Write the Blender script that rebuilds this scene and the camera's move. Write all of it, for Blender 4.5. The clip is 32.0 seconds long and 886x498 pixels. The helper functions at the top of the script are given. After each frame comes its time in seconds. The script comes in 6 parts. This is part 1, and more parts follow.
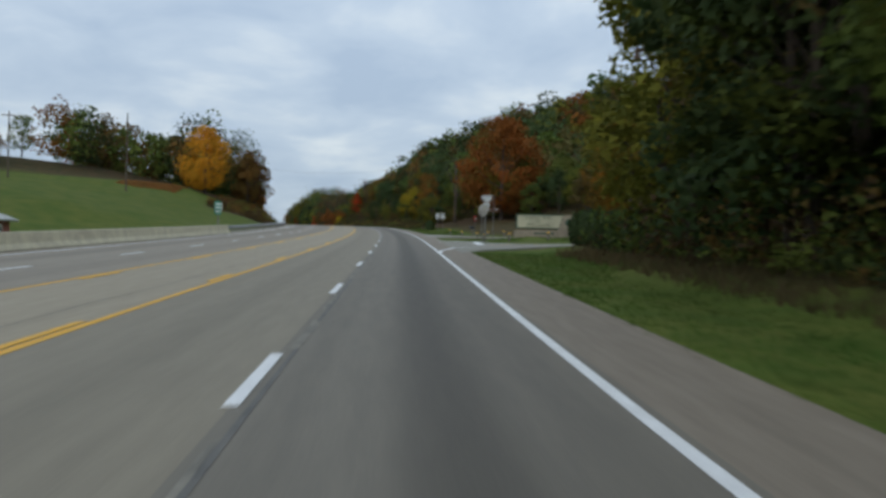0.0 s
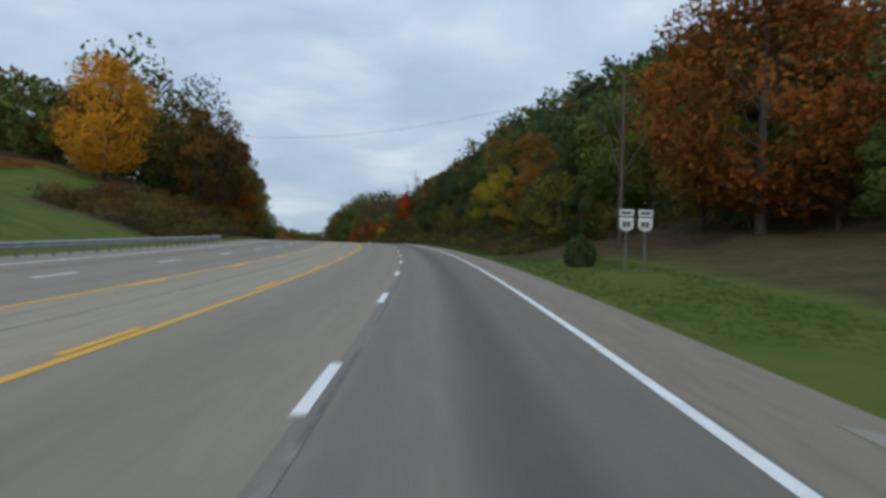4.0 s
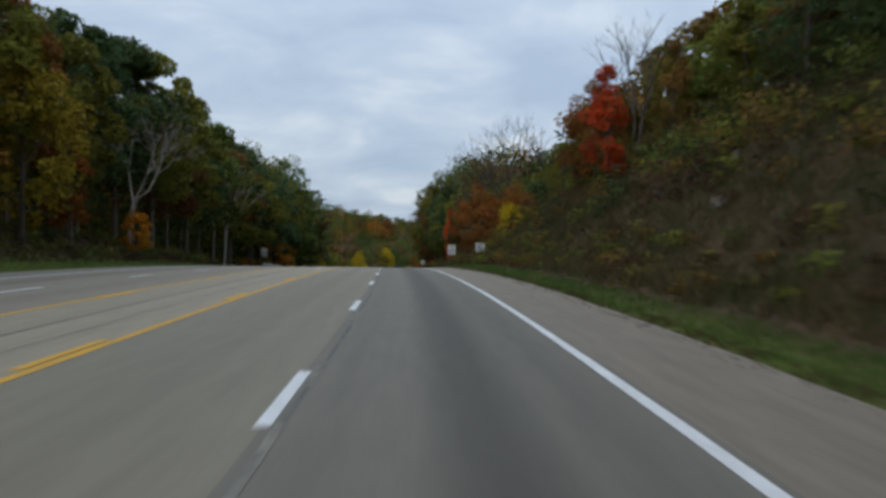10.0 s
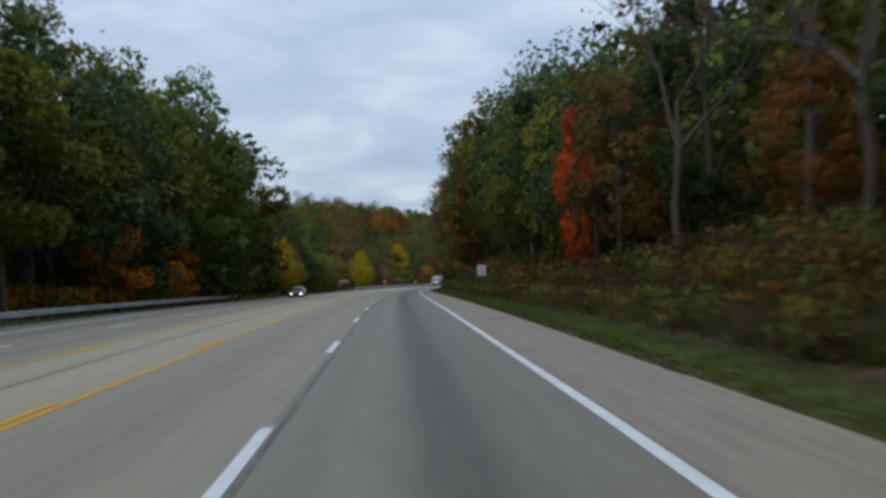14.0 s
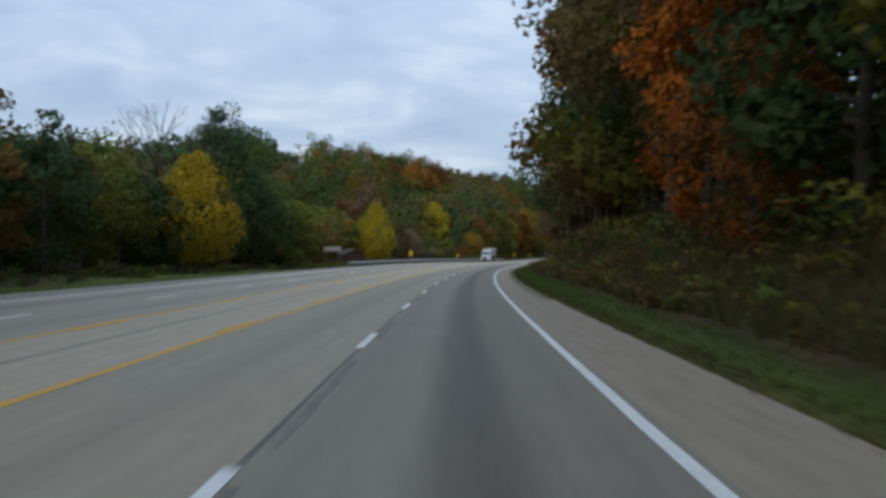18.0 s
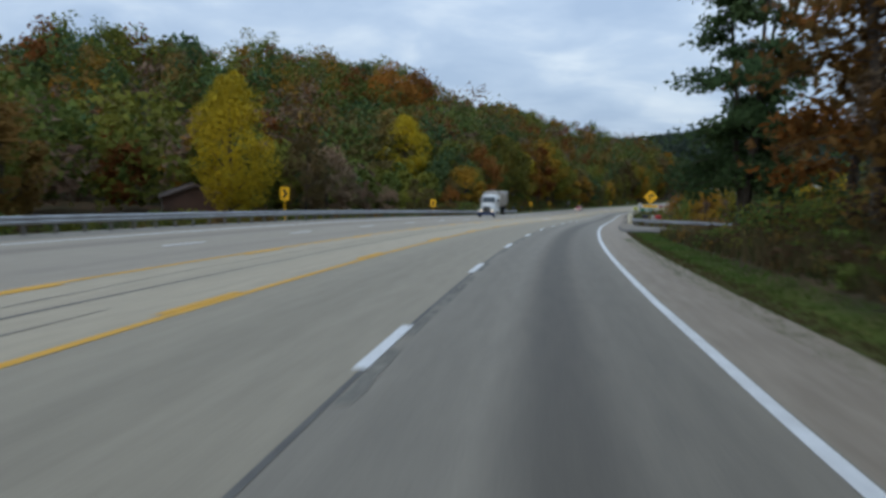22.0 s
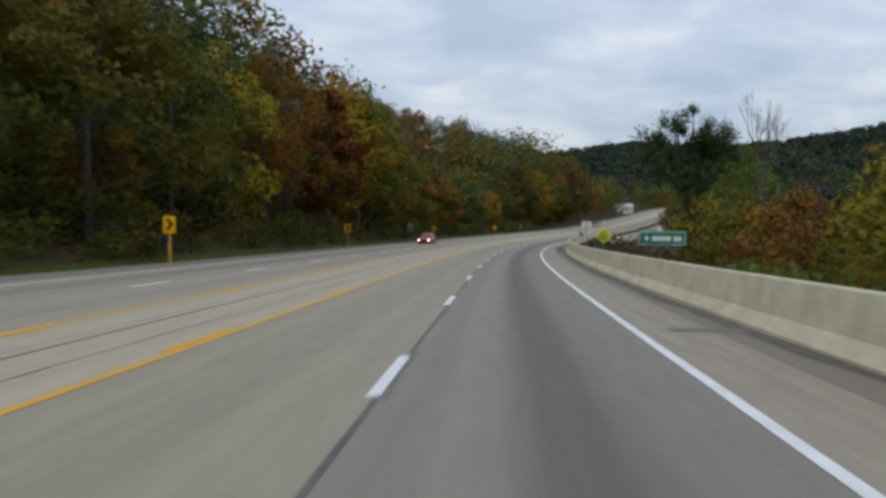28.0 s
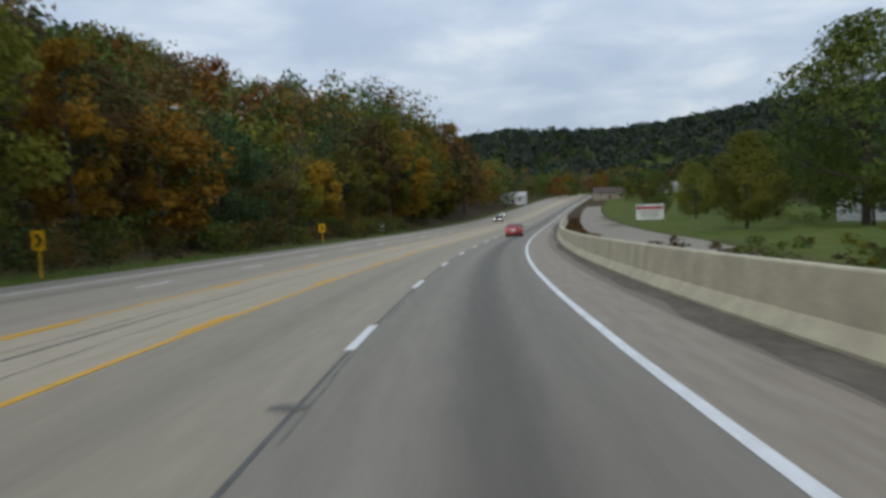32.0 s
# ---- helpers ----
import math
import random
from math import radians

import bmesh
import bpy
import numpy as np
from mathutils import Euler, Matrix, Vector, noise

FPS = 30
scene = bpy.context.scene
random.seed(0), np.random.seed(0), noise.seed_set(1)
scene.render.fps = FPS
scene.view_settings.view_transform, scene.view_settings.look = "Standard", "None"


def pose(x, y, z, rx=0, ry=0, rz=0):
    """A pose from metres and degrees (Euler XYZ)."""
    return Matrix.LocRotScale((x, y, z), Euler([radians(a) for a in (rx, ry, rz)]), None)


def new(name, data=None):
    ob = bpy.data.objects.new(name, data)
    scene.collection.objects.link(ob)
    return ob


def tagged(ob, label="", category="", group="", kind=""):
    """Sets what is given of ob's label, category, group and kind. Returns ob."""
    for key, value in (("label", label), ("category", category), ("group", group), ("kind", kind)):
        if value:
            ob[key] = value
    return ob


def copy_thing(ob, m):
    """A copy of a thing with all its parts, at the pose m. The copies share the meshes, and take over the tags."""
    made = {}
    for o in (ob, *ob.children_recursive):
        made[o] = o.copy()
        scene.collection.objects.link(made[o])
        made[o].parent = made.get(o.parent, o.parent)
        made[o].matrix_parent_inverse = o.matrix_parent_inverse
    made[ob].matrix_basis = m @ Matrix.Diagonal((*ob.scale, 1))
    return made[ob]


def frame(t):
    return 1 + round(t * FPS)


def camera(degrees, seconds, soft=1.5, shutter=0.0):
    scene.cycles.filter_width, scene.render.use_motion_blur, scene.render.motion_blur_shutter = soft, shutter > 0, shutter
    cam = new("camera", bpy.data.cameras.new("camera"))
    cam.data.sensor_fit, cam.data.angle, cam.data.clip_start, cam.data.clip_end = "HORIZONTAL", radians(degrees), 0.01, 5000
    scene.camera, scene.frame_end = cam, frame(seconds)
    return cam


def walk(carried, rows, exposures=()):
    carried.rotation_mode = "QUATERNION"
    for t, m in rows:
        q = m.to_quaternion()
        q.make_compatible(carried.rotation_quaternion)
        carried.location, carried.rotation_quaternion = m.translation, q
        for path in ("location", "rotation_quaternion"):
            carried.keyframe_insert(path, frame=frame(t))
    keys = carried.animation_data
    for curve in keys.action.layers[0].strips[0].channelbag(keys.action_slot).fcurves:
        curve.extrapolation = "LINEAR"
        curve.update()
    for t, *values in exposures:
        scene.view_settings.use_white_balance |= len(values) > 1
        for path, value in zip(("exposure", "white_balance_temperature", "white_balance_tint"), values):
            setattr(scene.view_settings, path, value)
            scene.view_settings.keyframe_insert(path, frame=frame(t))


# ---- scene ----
# the alignment of the highway: station in metres, bend to the left and bend upwards in 1/km
BEND_LEFT = [-1.6688, -1.0569, -0.4385, 0.1965, 0.5860, 0.8162, 1.1600, 1.3519, 1.2193, 0.8160, 0.4427, 0.2042, -0.0399, -0.2405, -0.4151, -0.6449, -0.9152, -1.1833, -1.4999, -1.2512, -0.4008, 0.2247, 0.0548, -0.6096, -1.3143, -1.8097, -1.6307, -0.9783, -0.4202, -0.1669, -0.1477, -0.2149, -0.3050, -0.4134, -0.5413, -0.6813]
BEND_UP = [0.0979, 0.0758, 0.0528, 0.0306, 0.0265, 0.0106, -0.0359, -0.1245, -0.3038, -0.4815, -0.5255, -0.3971, -0.2873, -0.2048, -0.0929, 0.0247, 0.0678, 0.0706, -0.0051, -0.1381, -0.0634, 0.0783, 0.1146, 0.0929, 0.1422, 0.1584, 0.1257, 0.1301, 0.1497, 0.1593, 0.1648, 0.1804, 0.1969, 0.1979, 0.1806, 0.1540]
BENDS = list(zip(range(-60, 1166, 35), BEND_LEFT, BEND_UP))

cam = camera(54.40, 32.0, soft=3.2, shutter=0.4)
PATH = [
    (0.0, 1.43, 0.30, 1.71, -0.01, -1.22, -3.50),
    (0.5, 1.54, 12.28, 2.07, -0.14, -1.37, -2.44),
    (1.0, 1.70, 24.27, 2.44, 0.33, -2.22, -2.48),
    (1.5, 1.69, 36.97, 2.84, 0.21, -1.36, -2.48),
    (2.0, 1.66, 49.67, 3.25, 0.09, -0.40, -4.77),
    (2.5, 1.77, 61.65, 3.64, 0.32, -0.84, -5.01),
    (3.0, 1.82, 73.63, 4.03, 1.45, -3.28, -0.25),
    (5.5, 0.19, 134.87, 6.08, -0.46, 0.24, 1.69),
    (6.0, -0.42, 147.21, 6.49, 1.50, -0.38, 4.77),
    (6.5, -1.26, 159.33, 6.89, 3.94, -1.51, 3.28),
    (7.0, -2.28, 171.45, 7.28, 2.29, -0.84, 4.19),
    (7.5, -3.44, 183.31, 7.65, 1.90, -0.18, 3.31),
    (8.0, -4.79, 195.15, 8.01, 1.61, -1.21, 6.03),
    (8.5, -6.41, 207.36, 8.35, 2.32, -0.64, 7.13),
    (9.0, -8.22, 219.54, 8.65, 1.34, -0.87, 5.43),
    (9.5, -10.07, 231.70, 8.90, 1.73, -0.95, 8.17),
    (10.0, -12.07, 243.83, 9.10, -0.28, -0.73, 8.60),
    (10.5, -14.20, 256.17, 9.23, 0.26, -0.36, 10.48),
    (11.0, -16.46, 268.48, 9.29, -1.39, 0.30, 9.95),
    (11.5, -18.91, 280.26, 9.27, -1.76, 0.34, 10.98),
    (12.0, -21.44, 292.02, 9.18, -2.72, 2.37, 12.32),
    (12.5, -24.15, 304.14, 9.01, 0.47, 1.91, 12.27),
    (13.0, -26.90, 316.24, 8.77, -0.04, 2.15, 9.12),
    (13.5, -29.59, 328.25, 8.46, 0.07, 2.57, 7.34),
    (14.0, -32.31, 340.25, 8.10, -0.61, 2.39, 9.46),
    (14.5, -34.99, 352.36, 7.68, -1.73, 0.17, 9.14),
    (15.0, -37.67, 364.46, 7.22, -1.45, -1.55, 10.02),
    (15.5, -40.37, 376.72, 6.71, -4.15, -1.05, 15.82),
    (17.5, -50.82, 425.81, 4.35, -3.82, 0.54, 15.56),
    (18.0, -53.69, 438.37, 3.70, -2.41, -0.37, 11.99),
    (18.5, -56.27, 451.05, 3.03, -1.94, 0.26, 13.47),
    (19.0, -58.76, 463.74, 2.36, -3.38, -1.22, 12.94),
    (19.5, -61.16, 476.70, 1.69, -4.21, -0.04, 12.76),
    (20.0, -63.42, 489.69, 1.02, -4.75, 0.35, 12.48),
    (20.5, -65.57, 502.41, 0.38, -4.50, 0.37, 10.86),
    (21.0, -67.55, 515.15, -0.26, -5.45, -1.02, 11.15),
    (21.5, -69.16, 528.52, -0.90, -4.09, -1.36, 11.23),
    (22.0, -70.56, 541.90, -1.54, -5.84, -1.40, 12.11),
    (22.5, -71.77, 554.62, -2.13, -5.62, 0.21, 9.15),
    (23.0, -72.74, 567.35, -2.73, -4.59, 0.23, 7.29),
    (23.5, -73.61, 580.38, -3.34, -3.71, -1.02, 5.85),
    (24.0, -74.25, 593.44, -3.96, -3.94, -1.47, 6.40),
    (24.5, -74.64, 606.63, -4.61, -6.88, -2.20, 4.66),
    (25.0, -74.87, 619.83, -5.29, -1.82, -0.32, 0.63),
    (25.5, -74.94, 633.09, -5.98, -3.22, -0.12, 1.13),
    (27.5, -74.95, 686.15, -8.75, -2.44, -1.36, 3.33),
    (28.0, -75.10, 699.40, -9.41, -3.58, -0.42, 4.02),
    (28.5, -75.11, 712.73, -10.05, -1.79, -0.97, 3.11),
    (29.0, -75.10, 726.06, -10.68, -2.80, -0.62, 3.39),
    (29.5, -74.96, 739.54, -11.29, -3.84, -0.98, 2.65),
    (30.0, -74.70, 753.02, -11.89, -2.79, -2.13, 0.40),
    (30.5, -74.30, 766.25, -12.45, -2.94, -1.68, 1.47),
    (31.0, -73.69, 779.47, -13.00, -2.88, 0.97, 1.53),
    (31.5, -72.89, 792.53, -13.51, -2.26, 3.08, -2.78),
    (32.0, -71.81, 805.57, -13.99, -3.44, 2.50, -4.79),
]
walk(cam, [(t, pose(x, y, z, 90 + pitch, roll, yaw)) for t, x, y, z, pitch, roll, yaw in PATH], exposures=[(0, -.06, 6300, 3), (3, -.06, 6150, 4), (10, -.06, 6250, 5), (14, -.04, 6080, 6), (18, .02, 5900, 4.5), (20, .1, 6120, 1.5), (22, .02, 5870, 4), (24, -.02, 5780, 5), (25.5, 0, 6080, 6), (27.5, .02, 6450, 7), (32, 0, 6420, 6)])
# ---- world, sky and sun ----
def sky_world():
    w = bpy.data.worlds.new("overcast_sky")
    scene.world = w
    w.use_nodes = True
    n, l = w.node_tree.nodes, w.node_tree.links
    n.clear()
    out, bg = n.new("ShaderNodeOutputWorld"), n.new("ShaderNodeBackground")
    sky = n.new("ShaderNodeTexSky")
    sky.sky_type, sky.sun_disc = "NISHITA", False
    sky.sun_elevation, sky.sun_rotation = radians(32), radians(200)
    tc, sep = n.new("ShaderNodeTexCoord"), n.new("ShaderNodeSeparateXYZ")
    l.new(tc.outputs["Generated"], sep.inputs[0])

    def math_node(op, a, b):
        m = n.new("ShaderNodeMath")
        m.operation = op
        for i, v in enumerate((a, b)):
            if isinstance(v, (int, float)):
                m.inputs[i].default_value = v
            else:
                l.new(v, m.inputs[i])
        return m.outputs[0]
    up = math_node("ADD", math_node("MAXIMUM", sep.outputs[2], 0.0), 0.22)
    comb = n.new("ShaderNodeCombineXYZ")
    l.new(math_node("DIVIDE", sep.outputs[0], up), comb.inputs[0])
    l.new(math_node("DIVIDE", sep.outputs[1], up), comb.inputs[1])
    nz = n.new("ShaderNodeTexNoise")
    nz.inputs["Scale"].default_value, nz.inputs["Detail"].default_value, nz.inputs["Roughness"].default_value = 2.3, 6, 0.52
    nz.inputs["Distortion"].default_value = 0.35
    l.new(comb.outputs[0], nz.inputs["Vector"])
    ramp = n.new("ShaderNodeValToRGB")
    e = ramp.color_ramp.elements
    e[0].position, e[0].color = 0.34, (0.52, 0.61, 0.78, 1)
    e[1].position, e[1].color = 0.68, (0.86, 0.90, 0.98, 1)
    m = e.new(0.52)
    m.color = (0.64, 0.72, 0.87, 1)
    l.new(nz.outputs["Fac"], ramp.inputs[0])
    # the cloud deck thins to a slightly darker, bluer band low down
    low = n.new("ShaderNodeMapRange")
    low.inputs["From Min"].default_value, low.inputs["From Max"].default_value = 0.0, 0.35
    low.inputs["To Min"].default_value, low.inputs["To Max"].default_value = 0.80, 1.05
    l.new(sep.outputs[2], low.inputs["Value"])
    mul = n.new("ShaderNodeVectorMath")
    mul.operation = "SCALE"
    l.new(ramp.outputs[0], mul.inputs[0])
    l.new(low.outputs[0], mul.inputs["Scale"])
    dim = n.new("ShaderNodeVectorMath")
    dim.operation = "SCALE"
    dim.inputs["Scale"].default_value = 0.08
    l.new(sky.outputs[0], dim.inputs[0])
    mix = n.new("ShaderNodeMix")
    mix.data_type = "RGBA"
    mix.inputs["Factor"].default_value = 0.9
    l.new(dim.outputs[0], mix.inputs["A"])
    l.new(mul.outputs[0], mix.inputs["B"])
    l.new(mix.outputs["Result"], bg.inputs[0])
    bg.inputs[1].default_value = 1.0
    l.new(bg.outputs[0], out.inputs[0])


sky_world()
sun_data = bpy.data.lights.new("sun", "SUN")
sun_data.energy, sun_data.angle, sun_data.color = 0.7, radians(25), (1.0, 0.95, 0.88)
new("sun", sun_data).matrix_world = pose(0, 0, 80, 58, 0, -20)

# ---- the line of the road ----
LINE_S = np.arange(-1000.0, 3201.0, 2.0)
BEND_TABLE = np.array(BENDS)
LINE_BEND = np.where((LINE_S < BEND_TABLE[0, 0] - 1) | (LINE_S > BEND_TABLE[-1, 0] + 1), 0, np.interp(LINE_S, BEND_TABLE[:, 0], BEND_TABLE[:, 1])) * 1e-3
LINE_RISE = np.where((LINE_S < BEND_TABLE[0, 0] - 1) | (LINE_S > BEND_TABLE[-1, 0] + 1), 0, np.interp(LINE_S, BEND_TABLE[:, 0], BEND_TABLE[:, 2])) * 1e-3
LINE_ZERO = 500
LINE_TURN = np.concatenate([[0], np.cumsum((LINE_BEND[1:] + LINE_BEND[:-1]) / 2 * 2.0)])
LINE_TURN -= LINE_TURN[LINE_ZERO]
LINE_SLOPE = np.concatenate([[0], np.cumsum((LINE_RISE[1:] + LINE_RISE[:-1]) / 2 * 2.0)])
LINE_SLOPE += 0.03 - LINE_SLOPE[LINE_ZERO]
LINE_SLOPE[LINE_S > 1200] = np.interp(LINE_S[LINE_S > 1200], [1200, 1500], [LINE_SLOPE[1100], 0.0])
LINE_X, LINE_Y, LINE_Z = np.cumsum(-np.sin(LINE_TURN) * 2), np.cumsum(np.cos(LINE_TURN) * 2), np.cumsum(LINE_SLOPE * 2)
LINE_X, LINE_Y, LINE_Z = LINE_X - LINE_X[LINE_ZERO], LINE_Y - LINE_Y[LINE_ZERO], LINE_Z - LINE_Z[LINE_ZERO]


def heading(s):
    return np.interp(s, LINE_S, LINE_TURN)


def road_z(s):
    return np.interp(s, LINE_S, LINE_Z)


def spots(s, l, h=0.0):
    """Points at stations s, l metres to the right of the lane line and h above the road."""
    s, l, h = np.broadcast_arrays(np.asarray(s, float), np.asarray(l, float), np.asarray(h, float))
    a = heading(s)
    return np.stack([np.interp(s, LINE_S, LINE_X) + np.cos(a) * l, np.interp(s, LINE_S, LINE_Y) + np.sin(a) * l, road_z(s) + h], -1)


# heights of the land beside the road, above the road, by station and by distance from the lane line
RIGHT_AT = np.array([5.55, 9, 14, 25, 50, 100, 250, 600, 2500])
RIGHT = []
RIGHT.append((-1000, (0, -.1, .5, 4, 16, 30, 45, 60, 60)))
RIGHT.append((20, (0, -.1, .5, 4, 16, 30, 45, 60, 60)))
RIGHT.append((54, (0, -.02, .3, 1, 7, 22, 45, 60, 60)))
RIGHT.append((66, (0, 0, .05, .3, 2, 17, 40, 60, 60)))
RIGHT.append((82, (0, .06, .40, .7, 3, 15, 36, 54, 57)))
RIGHT.append((90, (0, -.12, -.15, .2, 3, 14, 34, 52, 55)))
RIGHT.append((104, (0, -.10, -.05, .4, 3.6, 15, 35, 52, 55)))
RIGHT.append((145, (0, .15, .6, 2, 10, 22, 38, 50, 55)))
RIGHT.append((185, (0, .5, 3, 7, 19, 31, 42, 52, 55)))
RIGHT.append((225, (0, .7, 4, 10.5, 23, 35, 46, 55, 55)))
RIGHT.append((260, (0, .8, 5, 12, 24, 39, 50, 58, 60)))
RIGHT.append((310, (0, .9, 5.5, 12, 22, 40, 50, 60, 60)))
RIGHT.append((345, (0, .3, 2, 5, 12, 26, 45, 60, 60)))
RIGHT.append((400, (0, .2, 1, 3, 10, 22, 40, 60, 60)))
RIGHT.append((440, (0, .5, 3, 8, 16, 28, 40, 60, 60)))
RIGHT.append((500, (0, .8, 4.5, 11, 18, 26, 30, 50, 60)))
RIGHT.append((560, (0, .5, 3, 7, 10, 12, 15, 40, 60)))
RIGHT.append((596, (0, .2, .6, .9, 1, 1, 5, 40, 60)))
RIGHT.append((625, (0, -.05, -.1, -.4, -1, -2, 0, 35, 60)))
RIGHT.append((650, (0, -.6, -1.5, -2, -3, -3, 0, 35, 60)))
RIGHT.append((700, (0, -1.5, -3, -4, -4, -4, 0, 35, 60)))
RIGHT.append((800, (0, -1, -2.5, -3, -3, -2, 5, 40, 60)))
RIGHT.append((840, (0, -.1, -.4, -.7, -1, -.8, 5, 40, 60)))
RIGHT.append((870, (0, .1, .15, 0, -.6, -.5, 6, 40, 60)))
RIGHT.append((930, (0, .1, .3, .2, -.2, 0, 8, 40, 60)))
RIGHT.append((1100, (0, 0, 0, 0, 1, 3, 10, 30, 60)))
RIGHT.append((1300, (0, 0, .5, 1, 4, 12, 32, 58, 70)))
RIGHT.append((3200, (0, 0, .5, 1, 3, 8, 22, 50, 70)))
LEFT_AT = np.array([17.2, 20, 24, 40, 70, 120, 300, 600, 2500])
LEFT = []
LEFT.append((-1000, (0, -.6, -1.6, 1, 7, 7, 5, 5, 5)))
LEFT.append((72, (0, -.6, -1.6, 1, 7, 7, 5, 5, 5)))
LEFT.append((110, (0, .1, .8, 4, 7, 7.5, 5, 5, 5)))
LEFT.append((165, (0, .2, 1.5, 5.5, 8, 9, 10, 20, 40)))
LEFT.append((200, (0, .4, 3, 8, 10, 12, 20, 30, 40)))
LEFT.append((235, (0, .6, 4, 9, 14, 18, 25, 40, 40)))
LEFT.append((270, (0, .8, 4, 9, 14, 20, 30, 40, 40)))
LEFT.append((320, (0, .5, 2, 4, 7, 12, 30, 40, 40)))
LEFT.append((380, (0, 0, .3, 1, 3, 8, 25, 40, 40)))
LEFT.append((450, (0, -.2, -.3, 0, 2, 6, 25, 50, 50)))
LEFT.append((520, (0, -.2, -.4, -.5, 1, 8, 40, 60, 60)))
LEFT.append((600, (-.1, -.3, -.8, -1.2, 0, 5, 22, 45, 55)))
LEFT.append((680, (0, -.3, -.6, 0, 4, 15, 32, 48, 56)))
LEFT.append((740, (0, 0, .8, 6, 14, 26, 38, 52, 58)))
LEFT.append((775, (0, .1, 1.5, 9, 21, 31, 40, 52, 55)))
LEFT.append((815, (0, .2, 1.8, 13, 29, 39, 48, 56, 58)))
LEFT.append((860, (0, .2, 1.2, 8, 21, 34, 48, 58, 58)))
LEFT.append((900, (0, .2, .8, 3.5, 10, 22, 46, 60, 60)))
LEFT.append((960, (0, .1, 1.2, 9, 24, 39, 54, 64, 60)))
LEFT.append((1060, (0, 0, 1.2, 12, 27, 38, 46, 56, 50)))
LEFT.append((1100, (0, 0, .5, 6, 15, 26, 40, 50, 50)))
LEFT.append((1300, (0, 0, .3, 1, 4, 8, 15, 30, 40)))
LEFT.append((3200, (0, 0, .3, 1, 4, 8, 15, 30, 40)))


def land(s, l):
    """Height of the land above the road at a station and a distance from the lane line."""
    s, l = np.broadcast_arrays(np.asarray(s, float), np.asarray(l, float))
    out = np.zeros(s.shape)
    for table, knots, side in ((RIGHT, RIGHT_AT, 1), (LEFT, LEFT_AT, -1)):
        st = np.array([r[0] for r in table], float)
        hs = np.array([r[1] for r in table], float)
        j = np.clip(np.searchsorted(st, s) - 1, 0, len(st) - 2)
        w = np.clip((s - st[j]) / (st[j + 1] - st[j]), 0, 1)
        w = w * w * (3 - 2 * w)
        d = np.clip(l * side, knots[0], knots[-1])
        k = np.clip(np.searchsorted(knots, d) - 1, 0, len(knots) - 2)
        u = (d - knots[k]) / (knots[k + 1] - knots[k])
        a = hs[j, k] * (1 - u) + hs[j, k + 1] * u
        b = hs[j + 1, k] * (1 - u) + hs[j + 1, k + 1] * u
        h = a * (1 - w) + b * w
        out = np.where(l * side >= knots[0], h, out)
    return out


FAR_TURN = radians(-15)


def field(s, l):
    """Land points; far from the road the rows run parallel, so that they never cross."""
    near = np.clip(l, -150, 130)
    p = spots(s, near, land(s, l))
    more = l - near
    p[..., 0] += np.cos(FAR_TURN) * more
    p[..., 1] += np.sin(FAR_TURN) * more
    # the ridge that closes the valley, past the last bend
    u = np.clip((np.asarray(s, float) - 1320) / 440, 0, 1)
    v = np.clip((np.asarray(l, float) + 300) / 240, 0, 1)
    p[..., 2] += (22 + 31 * v * v * (3 - 2 * v)) * u * u * (3 - 2 * u)
    return p


# ---- mesh helpers ----
def fast_mesh(name, verts, faces, uv=None, smooth=False):
    """A mesh from arrays: faces is (n, 3) or (n, 4)."""
    verts, faces = np.asarray(verts, np.float32).reshape(-1, 3), np.asarray(faces, np.int32)
    me = bpy.data.meshes.new(name)
    n, k = faces.shape
    me.vertices.add(len(verts))
    me.vertices.foreach_set("co", verts.ravel())
    me.loops.add(n * k)
    me.loops.foreach_set("vertex_index", faces.ravel())
    me.polygons.add(n)
    me.polygons.foreach_set("loop_start", np.arange(0, n * k, k, dtype=np.int32))
    me.polygons.foreach_set("use_smooth", np.full(n, smooth))
    if uv is not None:
        layer = me.uv_layers.new(name="UVMap")
        layer.data.foreach_set("uv", np.asarray(uv, np.float32)[faces.ravel()].ravel())
    me.update(calc_edges=True)
    me.validate()
    return me


def grid_faces(rows, cols):
    a = np.arange(rows * cols).reshape(rows, cols)
    return np.stack([a[:-1, :-1], a[:-1, 1:], a[1:, 1:], a[1:, :-1]], -1).reshape(-1, 4)


def part(name, bm, material, parent=None, label=""):
    """Links a bmesh, or a mesh, as one object under a thing or a part."""
    me = bm
    if isinstance(bm, bmesh.types.BMesh):
        me = bpy.data.meshes.new(name)
        bm.to_mesh(me)
        bm.free()
    if material and not me.materials:
        me.materials.append(material)
    ob = new(name, me)
    ob.parent = parent
    if label:
        tagged(ob, label)
    return ob


def box(bm, x0, y0, z0, x1, y1, z1, bevel=0.0):
    r = bmesh.ops.create_cube(bm, size=1.0)
    m = Matrix.Translation(((x0 + x1) / 2, (y0 + y1) / 2, (z0 + z1) / 2)) @ Matrix.Diagonal((x1 - x0, y1 - y0, z1 - z0, 1))
    bmesh.ops.transform(bm, matrix=m, verts=r["verts"])
    if bevel:
        es = list({e for v in r["verts"] for e in v.link_edges})
        bmesh.ops.bevel(bm, geom=es, offset=bevel, segments=2, affect="EDGES", profile=0.5)
    return bm


